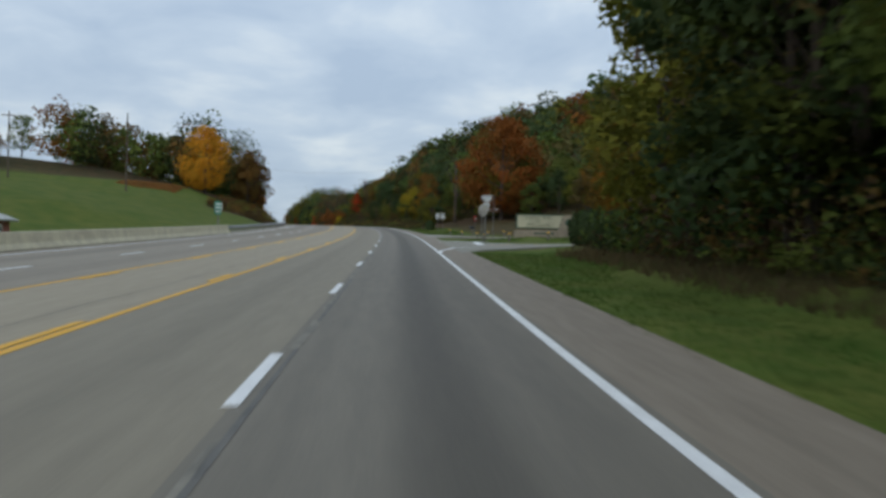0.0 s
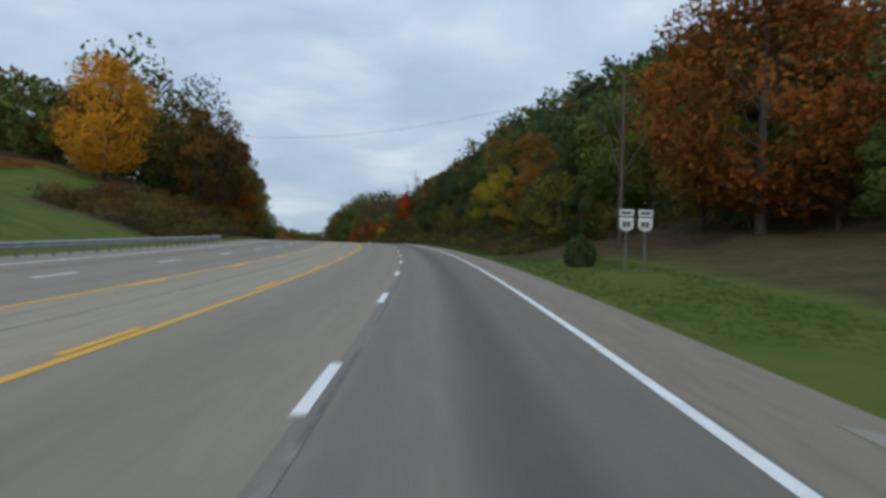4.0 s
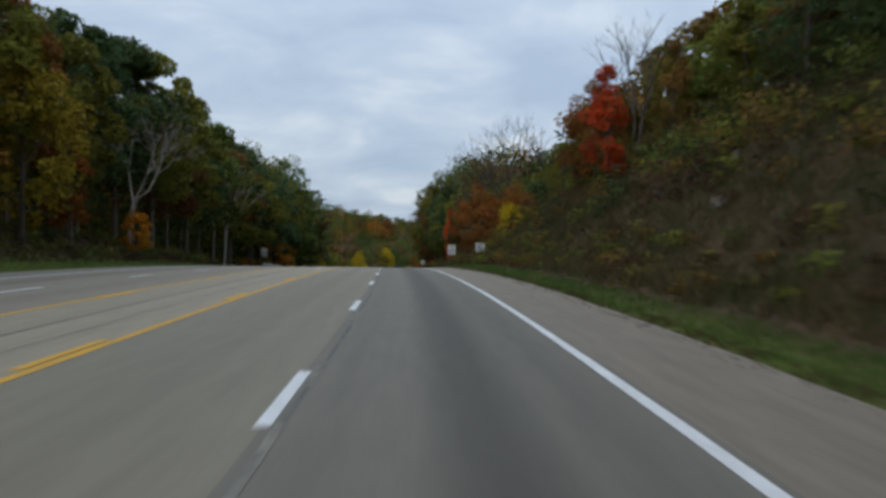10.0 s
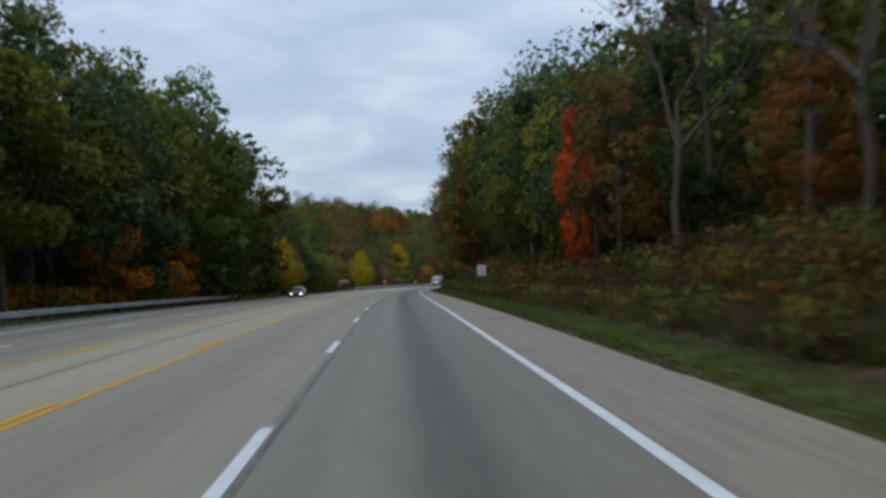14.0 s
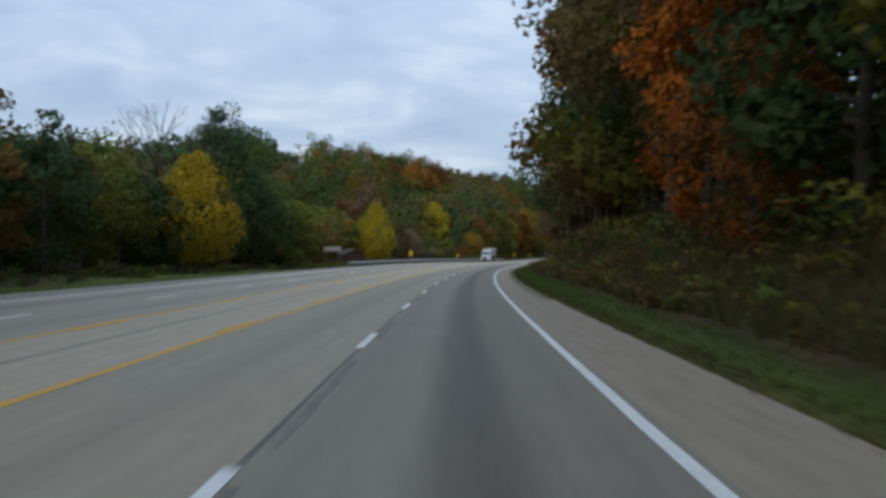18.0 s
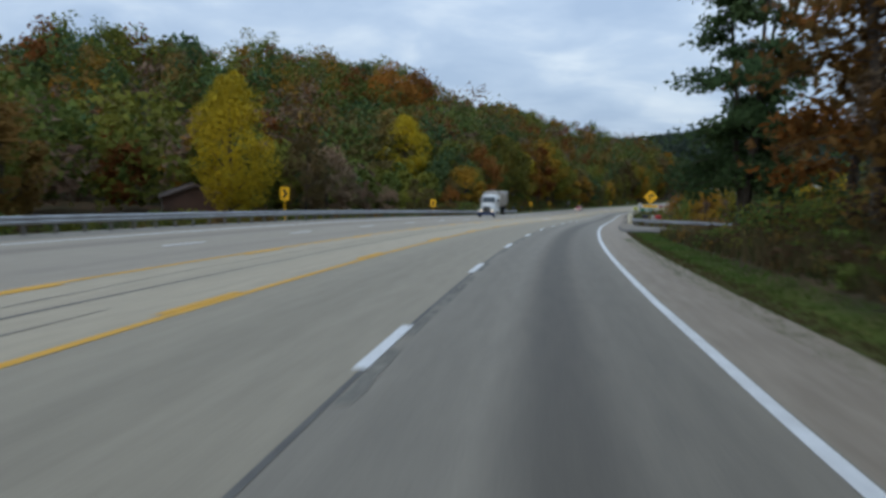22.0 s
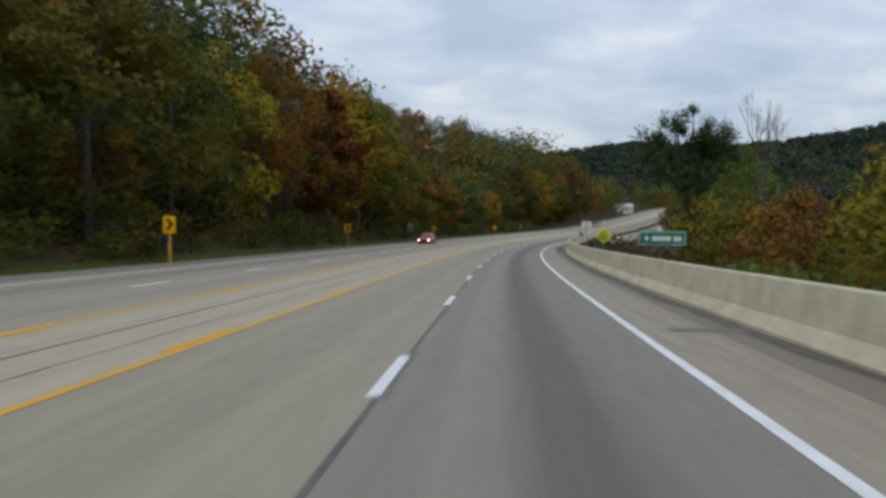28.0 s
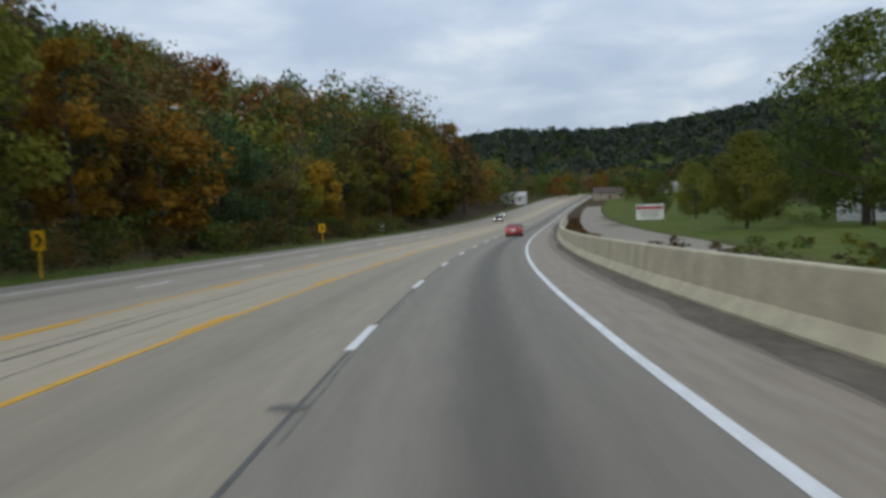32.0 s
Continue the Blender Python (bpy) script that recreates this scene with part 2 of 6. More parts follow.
def rod(bm, a, b, r0, r1=None, sides=10, cap=True):
    a, b = Vector(a), Vector(b)
    r = bmesh.ops.create_cone(bm, cap_ends=cap, segments=sides, radius1=r0, radius2=r0 if r1 is None else r1, depth=(b - a).length)
    q = (b - a).to_track_quat("Z", "Y").to_matrix().to_4x4()
    bmesh.ops.transform(bm, matrix=Matrix.Translation((a + b) / 2) @ q, verts=r["verts"])
    return bm


def stand(s, l, h=None, turn=0.0):
    """A pose on the land at a station, facing back along the road (its -y side towards oncoming eyes)."""
    z = float(land(s, l)) if h is None else h
    p = spots(s, l, z)
    return pose(*[float(v) for v in p], 0, 0, math.degrees(float(heading(s))) + turn)


# ---- materials ----
def mat(name, colour, rough=0.8, metal=0.0, vary=0.25, scale=6.0, bump=0.0, second=None, coat=0.0, coords="Object", stretch=(1, 1, 1), island=0.0, thing=0.0, spec=0.5):
    """Base colour broken up by two noises, with optional relief and variation from piece to piece."""
    m = bpy.data.materials.new(name)
    m.use_nodes = True
    n, l = m.node_tree.nodes, m.node_tree.links
    b = n["Principled BSDF"]
    b.inputs["Roughness"].default_value, b.inputs["Metallic"].default_value = rough, metal
    b.inputs["Specular IOR Level"].default_value = spec
    b.inputs["Coat Weight"].default_value = coat
    tc, mp = n.new("ShaderNodeTexCoord"), n.new("ShaderNodeMapping")
    mp.inputs["Scale"].default_value = stretch
    l.new(tc.outputs[coords], mp.inputs[0])
    big, fine = n.new("ShaderNodeTexNoise"), n.new("ShaderNodeTexNoise")
    big.inputs["Scale"].default_value, big.inputs["Detail"].default_value = scale * 0.12, 4
    fine.inputs["Scale"].default_value, fine.inputs["Detail"].default_value = scale, 6
    l.new(mp.outputs[0], big.inputs["Vector"]), l.new(mp.outputs[0], fine.inputs["Vector"])
    mix = n.new("ShaderNodeMix")
    mix.data_type = "RGBA"
    c2 = second or tuple(c * 0.55 for c in colour)
    mix.inputs["A"].default_value, mix.inputs["B"].default_value = (*colour, 1), (*c2, 1)
    r = n.new("ShaderNodeMapRange")
    r.inputs["From Min"].default_value, r.inputs["From Max"].default_value = 0.35, 0.7
    l.new(big.outputs["Fac"], r.inputs["Value"])
    l.new(r.outputs[0], mix.inputs["Factor"])
    hsv = n.new("ShaderNodeHueSaturation")
    r2 = n.new("ShaderNodeMapRange")
    r2.inputs["From Min"].default_value, r2.inputs["From Max"].default_value = 0.3, 0.7
    r2.inputs["To Min"].default_value, r2.inputs["To Max"].default_value = 1 - vary, 1 + vary
    l.new(fine.outputs["Fac"], r2.inputs["Value"])
    value = r2.outputs[0]
    l.new(mix.outputs["Result"], hsv.inputs["Color"])
    if island or thing:
        geo, inf = n.new("ShaderNodeNewGeometry"), n.new("ShaderNodeObjectInfo")
        for source, amount, hue in ((geo.outputs["Random Per Island"], island, 0.0), (inf.outputs["Random"], thing, 0.026)):
            if amount:
                q = n.new("ShaderNodeMapRange")
                q.inputs["To Min"].default_value, q.inputs["To Max"].default_value = 1 - amount, 1 + amount
                l.new(source, q.inputs["Value"])
                mm = n.new("ShaderNodeMath")
                mm.operation = "MULTIPLY"
                l.new(value, mm.inputs[0]), l.new(q.outputs[0], mm.inputs[1])
                value = mm.outputs[0]
                if hue:
                    hh = n.new("ShaderNodeMapRange")
                    hh.inputs["To Min"].default_value, hh.inputs["To Max"].default_value = 0.5 - hue * 0.5, 0.5 + hue * 0.5
                    l.new(source, hh.inputs["Value"]), l.new(hh.outputs[0], hsv.inputs["Hue"])
    l.new(value, hsv.inputs["Value"])
    l.new(hsv.outputs[0], b.inputs["Base Color"])
    if bump:
        bp = n.new("ShaderNodeBump")
        bp.inputs["Strength"].default_value, bp.inputs["Distance"].default_value = bump, 0.02
        l.new(fine.outputs["Fac"], bp.inputs["Height"]), l.new(bp.outputs[0], b.inputs["Normal"])
    return m


def leaf_mat(name, colour, second):
    """Leaves: clump-to-clump colour, little change from leaf to leaf, and some light let through."""
    m = mat(name, colour, rough=0.8, vary=0.28, scale=1.1, second=second, island=0.16, thing=0.22, spec=0.12)
    n, l = m.node_tree.nodes, m.node_tree.links
    b, out = n["Principled BSDF"], n["Material Output"]
    tr, mx = n.new("ShaderNodeBsdfTranslucent"), n.new("ShaderNodeMixShader")
    l.new(b.inputs["Base Color"].links[0].from_socket, tr.inputs["Color"])
    mx.inputs[0].default_value = 0.32
    l.new(b.outputs[0], mx.inputs[1]), l.new(tr.outputs[0], mx.inputs[2]), l.new(mx.outputs[0], out.inputs["Surface"])
    return m


LEAVES = {
    "green": leaf_mat("green_leaves", (0.115, 0.163, 0.039), (0.172, 0.190, 0.039)),
    "dark": leaf_mat("dark_green_leaves", (0.065, 0.106, 0.043), (0.099, 0.130, 0.043)),
    "olive": leaf_mat("olive_leaves", (0.221, 0.198, 0.030), (0.138, 0.155, 0.032)),
    "yellow": leaf_mat("yellow_leaves", (0.520, 0.335, 0.016), (0.330, 0.250, 0.022)),
    "orange": leaf_mat("orange_leaves", (0.573, 0.182, 0.018), (0.355, 0.161, 0.024)),
    "red": leaf_mat("red_leaves", (0.628, 0.100, 0.024), (0.383, 0.087, 0.024)),
    "maple": leaf_mat("dull_orange_red_leaves", (0.365, 0.128, 0.024), (0.225, 0.108, 0.024)),
    "gold": leaf_mat("golden_leaves", (0.656, 0.268, 0.024), (0.492, 0.228, 0.024)),
    "rust": leaf_mat("rust_leaves", (0.236, 0.115, 0.034), (0.161, 0.113, 0.034)),
    "umber": leaf_mat("brown_orange_leaves", (0.290, 0.112, 0.024), (0.190, 0.098, 0.026)),
    "brown": leaf_mat("dull_brown_leaves", (0.172, 0.120, 0.044), (0.127, 0.113, 0.039)),
    "ochre": leaf_mat("olive_yellow_leaves", (0.380, 0.259, 0.023), (0.236, 0.207, 0.028)),
    "amber": leaf_mat("amber_brown_leaves", (0.370, 0.190, 0.022), (0.230, 0.145, 0.022)),
    "mauve": leaf_mat("thin_mauve_brown_leaves", (0.270, 0.172, 0.113), (0.201, 0.147, 0.087)),
    # distance haze put into the leaf colour, bluer than the near woods
    "hazy": leaf_mat("haze_tinted_leaves", (0.060, 0.086, 0.066), (0.080, 0.094, 0.066)),
}
BARK = mat("grey_brown_bark", (0.085, 0.065, 0.05), rough=0.95, vary=0.4, scale=9, bump=0.6, second=(0.05, 0.04, 0.032), stretch=(1, 1, 0.25))
MID_BARK = mat("brown_grey_bark", (0.12, 0.10, 0.075), rough=0.95, vary=0.4, scale=9, bump=0.6, second=(0.07, 0.058, 0.045), stretch=(1, 1, 0.25))
PALE_BARK = mat("pale_bark", (0.42, 0.38, 0.33), rough=0.9, vary=0.35, scale=7, bump=0.4, second=(0.22, 0.19, 0.16), stretch=(1, 1, 0.4))


def lane_mat(name, colour, second, dark=None):
    """Worn pavement: long streaks along the road, fine grain and, in a driven lane, an oil band down its middle."""
    m = mat(name, colour, rough=0.72, vary=0.06, scale=40, second=second, coords="UV", stretch=(0.12, 1, 1), bump=0.12, spec=0.28)
    n, l = m.node_tree.nodes, m.node_tree.links
    b = n["Principled BSDF"]
    src = b.inputs["Base Color"].links[0].from_socket
    tc, mp, streak = n.new("ShaderNodeTexCoord"), n.new("ShaderNodeMapping"), n.new("ShaderNodeTexNoise")
    mp.inputs["Scale"].default_value = (0.008, 1.1, 1)
    l.new(tc.outputs["UV"], mp.inputs[0]), l.new(mp.outputs[0], streak.inputs["Vector"])
    streak.inputs["Scale"].default_value, streak.inputs["Detail"].default_value = 1.6, 5
    r = n.new("ShaderNodeMapRange")
    r.inputs["From Min"].default_value, r.inputs["From Max"].default_value = 0.3, 0.7
    r.inputs["To Min"].default_value, r.inputs["To Max"].default_value = 0.93, 1.06
    l.new(streak.outputs["Fac"], r.inputs["Value"])
    value = r.outputs[0]
    if dark:
        sep = n.new("ShaderNodeSeparateXYZ")
        l.new(tc.outputs["UV"], sep.inputs[0])
        for centre, width, depth in dark:
            sub = n.new("ShaderNodeMath")
            sub.operation, sub.inputs[1].default_value = "SUBTRACT", centre
            l.new(sep.outputs[1], sub.inputs[0])
            ab = n.new("ShaderNodeMath")
            ab.operation = "ABSOLUTE"
            l.new(sub.outputs[0], ab.inputs[0])
            band = n.new("ShaderNodeMapRange")
            band.interpolation_type = "SMOOTHSTEP"
            band.inputs["From Min"].default_value, band.inputs["From Max"].default_value = width * 0.15, width
            band.inputs["To Min"].default_value, band.inputs["To Max"].default_value = 1 - depth, 1.0
            l.new(ab.outputs[0], band.inputs["Value"])
            mm = n.new("ShaderNodeMath")
            mm.operation = "MULTIPLY"
            l.new(value, mm.inputs[0]), l.new(band.outputs[0], mm.inputs[1])
            value = mm.outputs[0]
    # tone by UV x: 0.73 up to 250, rising to 1.02 at 330
    sx, station_tone, mm = n.new("ShaderNodeSeparateXYZ"), n.new("ShaderNodeMapRange"), n.new("ShaderNodeMath")
    l.new(tc.outputs["UV"], sx.inputs[0])
    station_tone.inputs["From Min"].default_value, station_tone.inputs["From Max"].default_value = 250, 330
    station_tone.inputs["To Min"].default_value, station_tone.inputs["To Max"].default_value = 0.73, 1.02
    l.new(sx.outputs[0], station_tone.inputs["Value"])
    mm.operation = "MULTIPLY"
    l.new(value, mm.inputs[0]), l.new(station_tone.outputs[0], mm.inputs[1])
    value = mm.outputs[0]
    hsv = n.new("ShaderNodeHueSaturation")
    l.new(src, hsv.inputs["Color"]), l.new(value, hsv.inputs["Value"])
    l.new(hsv.outputs[0], b.inputs["Base Color"])
    return m


LANE_R = lane_mat("worn_driving_lane", (0.274, 0.242, 0.190), (0.242, 0.214, 0.170), dark=[(1.95, 0.75, 0.40), (2.75, 1.5, 0.16), (0.55, 0.35, 0.07)])
LANE_L = lane_mat("worn_passing_lane", (0.350, 0.303, 0.222), (0.312, 0.270, 0.199), dark=[(-1.65, 0.8, 0.10)])
LANE_C = lane_mat("pale_centre_lane", (0.465, 0.395, 0.280), (0.408, 0.345, 0.247))
LANE_O = lane_mat("worn_opposite_lanes", (0.372, 0.318, 0.243), (0.322, 0.276, 0.213), dark=[(-8.6, 0.8, 0.10), (-12.4, 0.9, 0.25)])
SHOULDER = lane_mat("tan_shoulder", (0.338, 0.280, 0.212), (0.276, 0.226, 0.170))
GRAVEL = mat("gravel_edge", (0.30, 0.27, 0.22), rough=0.95, vary=0.35, scale=30, bump=0.6, second=(0.2, 0.175, 0.14), coords="UV")
WHITE_LINE = mat("worn_white_paint", (0.84, 0.84, 0.83), rough=0.7, vary=0.12, scale=14, second=(0.70, 0.69, 0.67))
YELLOW_LINE = mat("worn_yellow_paint", (0.74, 0.39, 0.02), rough=0.7, vary=0.12, scale=10, second=(0.62, 0.34, 0.03))
TAR = mat("dark_tar_seam", (0.085, 0.08, 0.07), rough=0.7, vary=0.3, scale=20, second=(0.15, 0.14, 0.12))
CONCRETE = mat("weathered_concrete", (0.66, 0.595, 0.41), rough=0.9, vary=0.14, scale=10, bump=0.3, second=(0.50, 0.44, 0.31))
GALV = mat("galvanised_steel", (0.42, 0.43, 0.44), rough=0.5, metal=0.7, vary=0.15, scale=8, second=(0.30, 0.30, 0.30))
POST_STEEL = mat("dull_post_steel", (0.20, 0.19, 0.18), rough=0.7, metal=0.4, vary=0.2, scale=12)
SIGN_BACK = mat("bare_aluminium_sign_back", (0.45, 0.42, 0.36), rough=0.55, metal=0.2, vary=0.1, scale=5)
SIGN_WHITE = mat("white_sign_face", (0.78, 0.78, 0.76), rough=0.5, vary=0.06, scale=5)
SIGN_YELLOW = mat("yellow_sign_face", (0.93, 0.50, 0.008), rough=0.45, vary=0.05, scale=5, second=(0.86, 0.45, 0.012))
SIGN_LIME = mat("fluorescent_yellow_sign_face", (0.72, 0.74, 0.03), rough=0.5, vary=0.05, scale=5)
SIGN_GREEN = mat("green_sign_face", (0.015, 0.22, 0.14), rough=0.5, vary=0.05, scale=5)
SIGN_BLACK = mat("black_sign_ink", (0.02, 0.02, 0.02), rough=0.5, vary=0.1)
SIGN_RED = mat("red_sign_face", (0.50, 0.03, 0.03), rough=0.5, vary=0.08)
WOOD_POLE = mat("weathered_pole_wood", (0.13, 0.10, 0.075), rough=0.95, vary=0.3, scale=12, bump=0.4, stretch=(1, 1, 0.1))

# ---- ground ----
S_ROWS = np.unique(np.concatenate([np.arange(-1000, -120, 40), np.arange(-120, 1000, 4), np.arange(1000, 1300, 10), np.arange(1300, 3200, 60)]).astype(float))
L_COLS = np.array([-2500, -1500, -900, -600, -400, -300, -230, -180, -150, -120, -95, -80, -70, -60, -50, -45, -40, -36, -32, -29, -26, -24, -22, -20.5, -19, -18, -17.1,
                   -12, -6, 0, 5.2, 5.5, 6.2, 7, 8, 9, 10.5, 12, 14, 16, 18.5, 21.5, 25, 29, 34, 40, 46, 52, 60, 70, 85, 100, 120, 150, 200, 250, 330, 450, 600, 900, 1500, 2500.0])


def build_ground():
    s, l = np.meshgrid(S_ROWS, L_COLS, indexing="ij")
    p = field(s, l)
    rough = np.random.RandomState(3).normal(size=s.shape)
    away = np.clip(np.minimum(np.where(l > 0, l - 7.5, -l - 19), 12) / 12, 0, 1)
    p[..., 2] += rough * 0.22 * away
    p[..., 2] -= np.where((l > -17.05) & (l < 5.45), 0.45, 0.03)
    grass = np.where(l > 0, np.where(s < 612, np.clip((7.0 - l) / 0.8, 0, 1) * np.where((s > 160) & (l < 5.6), .15, 1), 0), np.clip((l + 21.0) / 2, 0, 1))
    meadow = ((s < 212) & (l < np.where(s > 168, -31, 0)) & (l > np.where(s < 190, -170, -60))) | ((s > 66) & (s < 150) & (l > 0) & (l < 24)) | ((s < 57) & (l > 0) & (l < 13.5)) | ((s > 284) & (s < 345) & (l < 0) & (l > -19)) | ((s > 445) & (s < 600) & (l < 0) & (l > -27)) | ((s > 596) & (s < 611) & (l > 0) & (l < 12)) | ((s > 840) & (l > 14) & (l < 70))
    grass = np.where(meadow, 1.0, grass)
    grass = np.where((s > 108) & (s < 150) & (l > 12), 0.12, grass)
    me = fast_mesh("ground", p, grid_faces(*s.shape), np.stack([s, l], -1).reshape(-1, 2), smooth=True)
    at = me.attributes.new("grass", "FLOAT", "POINT")
    at.data.foreach_set("value", grass.astype(np.float32).ravel())
    m = mat("leaf_litter_and_grass", (0.092, 0.056, 0.032), rough=0.95, vary=0.4, scale=3.0, bump=0.8, second=(0.05, 0.045, 0.022), spec=0.1)
    n, lk = m.node_tree.nodes, m.node_tree.links
    b = n["Principled BSDF"]
    src = b.inputs["Base Color"].links[0].from_socket
    a, nz, mix, tc = n.new("ShaderNodeAttribute"), n.new("ShaderNodeTexNoise"), n.new("ShaderNodeMix"), n.new("ShaderNodeTexCoord")
    a.attribute_name = "grass"
    nz.inputs["Scale"].default_value, nz.inputs["Detail"].default_value = 0.5, 6
    lk.new(tc.outputs["Object"], nz.inputs["Vector"])
    ramp = n.new("ShaderNodeValToRGB")
    e = ramp.color_ramp.elements
    e[0].position, e[0].color = 0.3, (0.064, 0.100, 0.016, 1)
    e[1].position, e[1].color = 0.75, (0.122, 0.132, 0.028, 1)
    lk.new(nz.outputs["Fac"], ramp.inputs[0])
    mix.data_type = "RGBA"
    lk.new(a.outputs["Fac"], mix.inputs["Factor"]), lk.new(src, mix.inputs["A"]), lk.new(ramp.outputs[0], mix.inputs["B"])
    lk.new(mix.outputs["Result"], b.inputs["Base Color"])
    wood = np.clip(np.maximum((s - 1150) / 150, (np.abs(l) - 45) / 60), 0, 1) * (1 - grass)
    at2 = me.attributes.new("canopy", "FLOAT", "POINT")
    at2.data.foreach_set("value", wood.astype(np.float32).ravel())
    a2, mix2, ramp2 = n.new("ShaderNodeAttribute"), n.new("ShaderNodeMix"), n.new("ShaderNodeValToRGB")
    a2.attribute_name = "canopy"
    mix2.data_type = "RGBA"
    e2 = ramp2.color_ramp.elements
    e2[0].position, e2[0].color = 0.35, (0.03, 0.045, 0.016, 1)
    e2[1].position, e2[1].color = 0.7, (0.085, 0.065, 0.022, 1)
    lk.new(nz.outputs["Fac"], ramp2.inputs[0])
    lk.new(a2.outputs["Fac"], mix2.inputs["Factor"]), lk.new(mix.outputs["Result"], mix2.inputs["A"]), lk.new(ramp2.outputs[0], mix2.inputs["B"])
    lk.new(mix2.outputs["Result"], b.inputs["Base Color"])
    me.materials.append(m)
    return tagged(new("ground", me), "grassy verges and leaf-littered wooded slopes beside the highway", "ground", kind="structure")


ground = build_ground()

# ---- road ----
EDGE_R, EDGE_L, YEL_A, YEL_B, DASH_O = 3.77, -14.1, -3.26, -6.96, -10.22
STRIPS = [(-17.3, -15.1, GRAVEL), (-15.1, -6.96, LANE_O), (-6.96, -3.26, LANE_C), (-3.26, 0.0, LANE_L), (0.0, 3.9, LANE_R), (3.9, 5.62, SHOULDER)]


def build_road():
    rows = S_ROWS
    edges = [STRIPS[0][0]] + [st[1] for st in STRIPS]
    cols, slot = [edges[0]], []
    for i, (a, b, _) in enumerate(STRIPS):
        k = max(1, int((b - a) / 1.3))
        cols += list(np.linspace(a, b, k + 1)[1:])
        slot += [i] * k
    cols = np.array([cols[0]] + cols + [cols[-1]])
    slot = [slot[0]] + slot + [slot[-1]]
    s, l = np.meshgrid(rows, cols, indexing="ij")
    h = np.zeros(s.shape)
    h[:, 0] = h[:, -1] = -0.4
    me = fast_mesh("road", spots(s, l, h), grid_faces(*s.shape), np.stack([s, l], -1).reshape(-1, 2))
    for _, _, m in STRIPS:
        me.materials.append(m)
    me.polygons.foreach_set("material_index", np.tile(np.array(slot, np.int32), len(rows) - 1))
    me.update()
    return tagged(new("road", me), "worn five-lane highway pavement, pale concrete with darker driving lanes", "road", kind="structure")


road = build_road()


def ribbon(name, s0, s1, l0, l1, material, h=0.006, step=4.0, label="", wobble=0.0, seed=1):
    """A painted line or a seam laid along the road."""
    s = np.append(np.arange(s0, s1, step), s1)
    rs = np.random.RandomState(seed)
    off = np.cumsum(rs.normal(size=len(s)) * wobble)
    off -= np.linspace(0, off[-1], len(s))
    a, b = spots(s, l0 + off, h), spots(s, l1 + off + rs.normal(size=len(s)) * wobble * 0.5, h)
    v = np.stack([a, b], 1).reshape(-1, 3)
    return part(name, fast_mesh(name, v, grid_faces(len(s), 2)), material, road, label)


def dashes(name, first, last, period, length, l, width, material, h=0.008):
    """Broken line: each dash is a piece of its own on one shared mesh."""
    bm = bmesh.new()
    box(bm, -width / 2, 0, -0.004, width / 2, length, 0.004)
    me = bpy.data.meshes.new(name)
    bm.to_mesh(me), bm.free()
    me.materials.append(material)
    s = first
    while s < last:
        ob = new(name, me)
        ob.parent = road
        p0, p1 = spots(s, l, h), spots(s + length, l, h)
        d = Vector(p1 - p0)
        ob.matrix_basis = Matrix.LocRotScale(Vector(p0), Euler((math.atan2(d.z, d.xy.length), 0, math.atan2(-d.x, d.y))), None)
        s += period


PHASE = 8.18
ribbon("edge_line", -120, 1300, EDGE_R - .08, EDGE_R + .08, WHITE_LINE, wobble=0.006, seed=2)
ribbon("edge_line", -120, 1300, EDGE_L - .08, EDGE_L + .08, WHITE_LINE, wobble=0.006, seed=3)
ribbon("yellow_line", -120, 1300, YEL_A - .08, YEL_A + .08, YELLOW_LINE, wobble=0.004, seed=4)
ribbon("yellow_line", -120, 1300, YEL_B - .08, YEL_B + .08, YELLOW_LINE, wobble=0.004, seed=5)
ribbon("tar_seam", -120, 1200, 0.10, 0.16, TAR, h=0.004, wobble=0.012, seed=6)
ribbon("tar_seam", 120, 1200, -5.25, -5.17, TAR, h=0.004, wobble=0.015, seed=7)
dashes("lane_dash", PHASE - 12.19 * 10, 1250, 12.19, 3.05, 0.0, 0.15, WHITE_LINE)
dashes("lane_dash", PHASE - 12.19 * 10 + 5, 1250, 12.19, 3.05, DASH_O, 0.15, WHITE_LINE)
dashes("yellow_dash", PHASE - 12.19 * 10 + 3, 1250, 12.19, 3.05, YEL_A - .215, 0.15, YELLOW_LINE)
dashes("yellow_dash", PHASE - 12.19 * 10 + 3, 1250, 12.19, 3.05, YEL_B + .215, 0.15, YELLOW_LINE)
_es = np.arange(205.0, 356.0, 1.5)
_el = np.interp(_es, [205, 235, 270, 325, 355], [5.6, 5.78, 5.9, 5.9, 5.6]) + np.convolve(np.random.RandomState(15).normal(size=len(_es) + 8) * .06, np.ones(9) / 9, "valid")
_eq = np.linspace(0, 1, 4)
_ev = np.stack([spots(_es, 5.45 + (_el - 5.45) * q, np.maximum(land(_es, 5.45 + (_el - 5.45) * q), 0) + .001 + .016 * min(1.0, q * 3)) for q in _eq], 1)
part("gravel_edge", fast_mesh("gravel_edge", _ev, grid_faces(len(_es), 4), np.stack(np.broadcast_arrays(_es[:, None], 5.45 + _eq[None, :] * .5), -1).reshape(-1, 2)), SHOULDER, road, "wider tan gravel beside the shoulder")
WORN_JOINT = mat("worn_joint_filler", (0.165, 0.152, 0.126), rough=0.85, vary=0.4, scale=9, second=(0.240, 0.220, 0.176), bump=0.3)
_rj = np.random.RandomState(77)
_at = -6.0
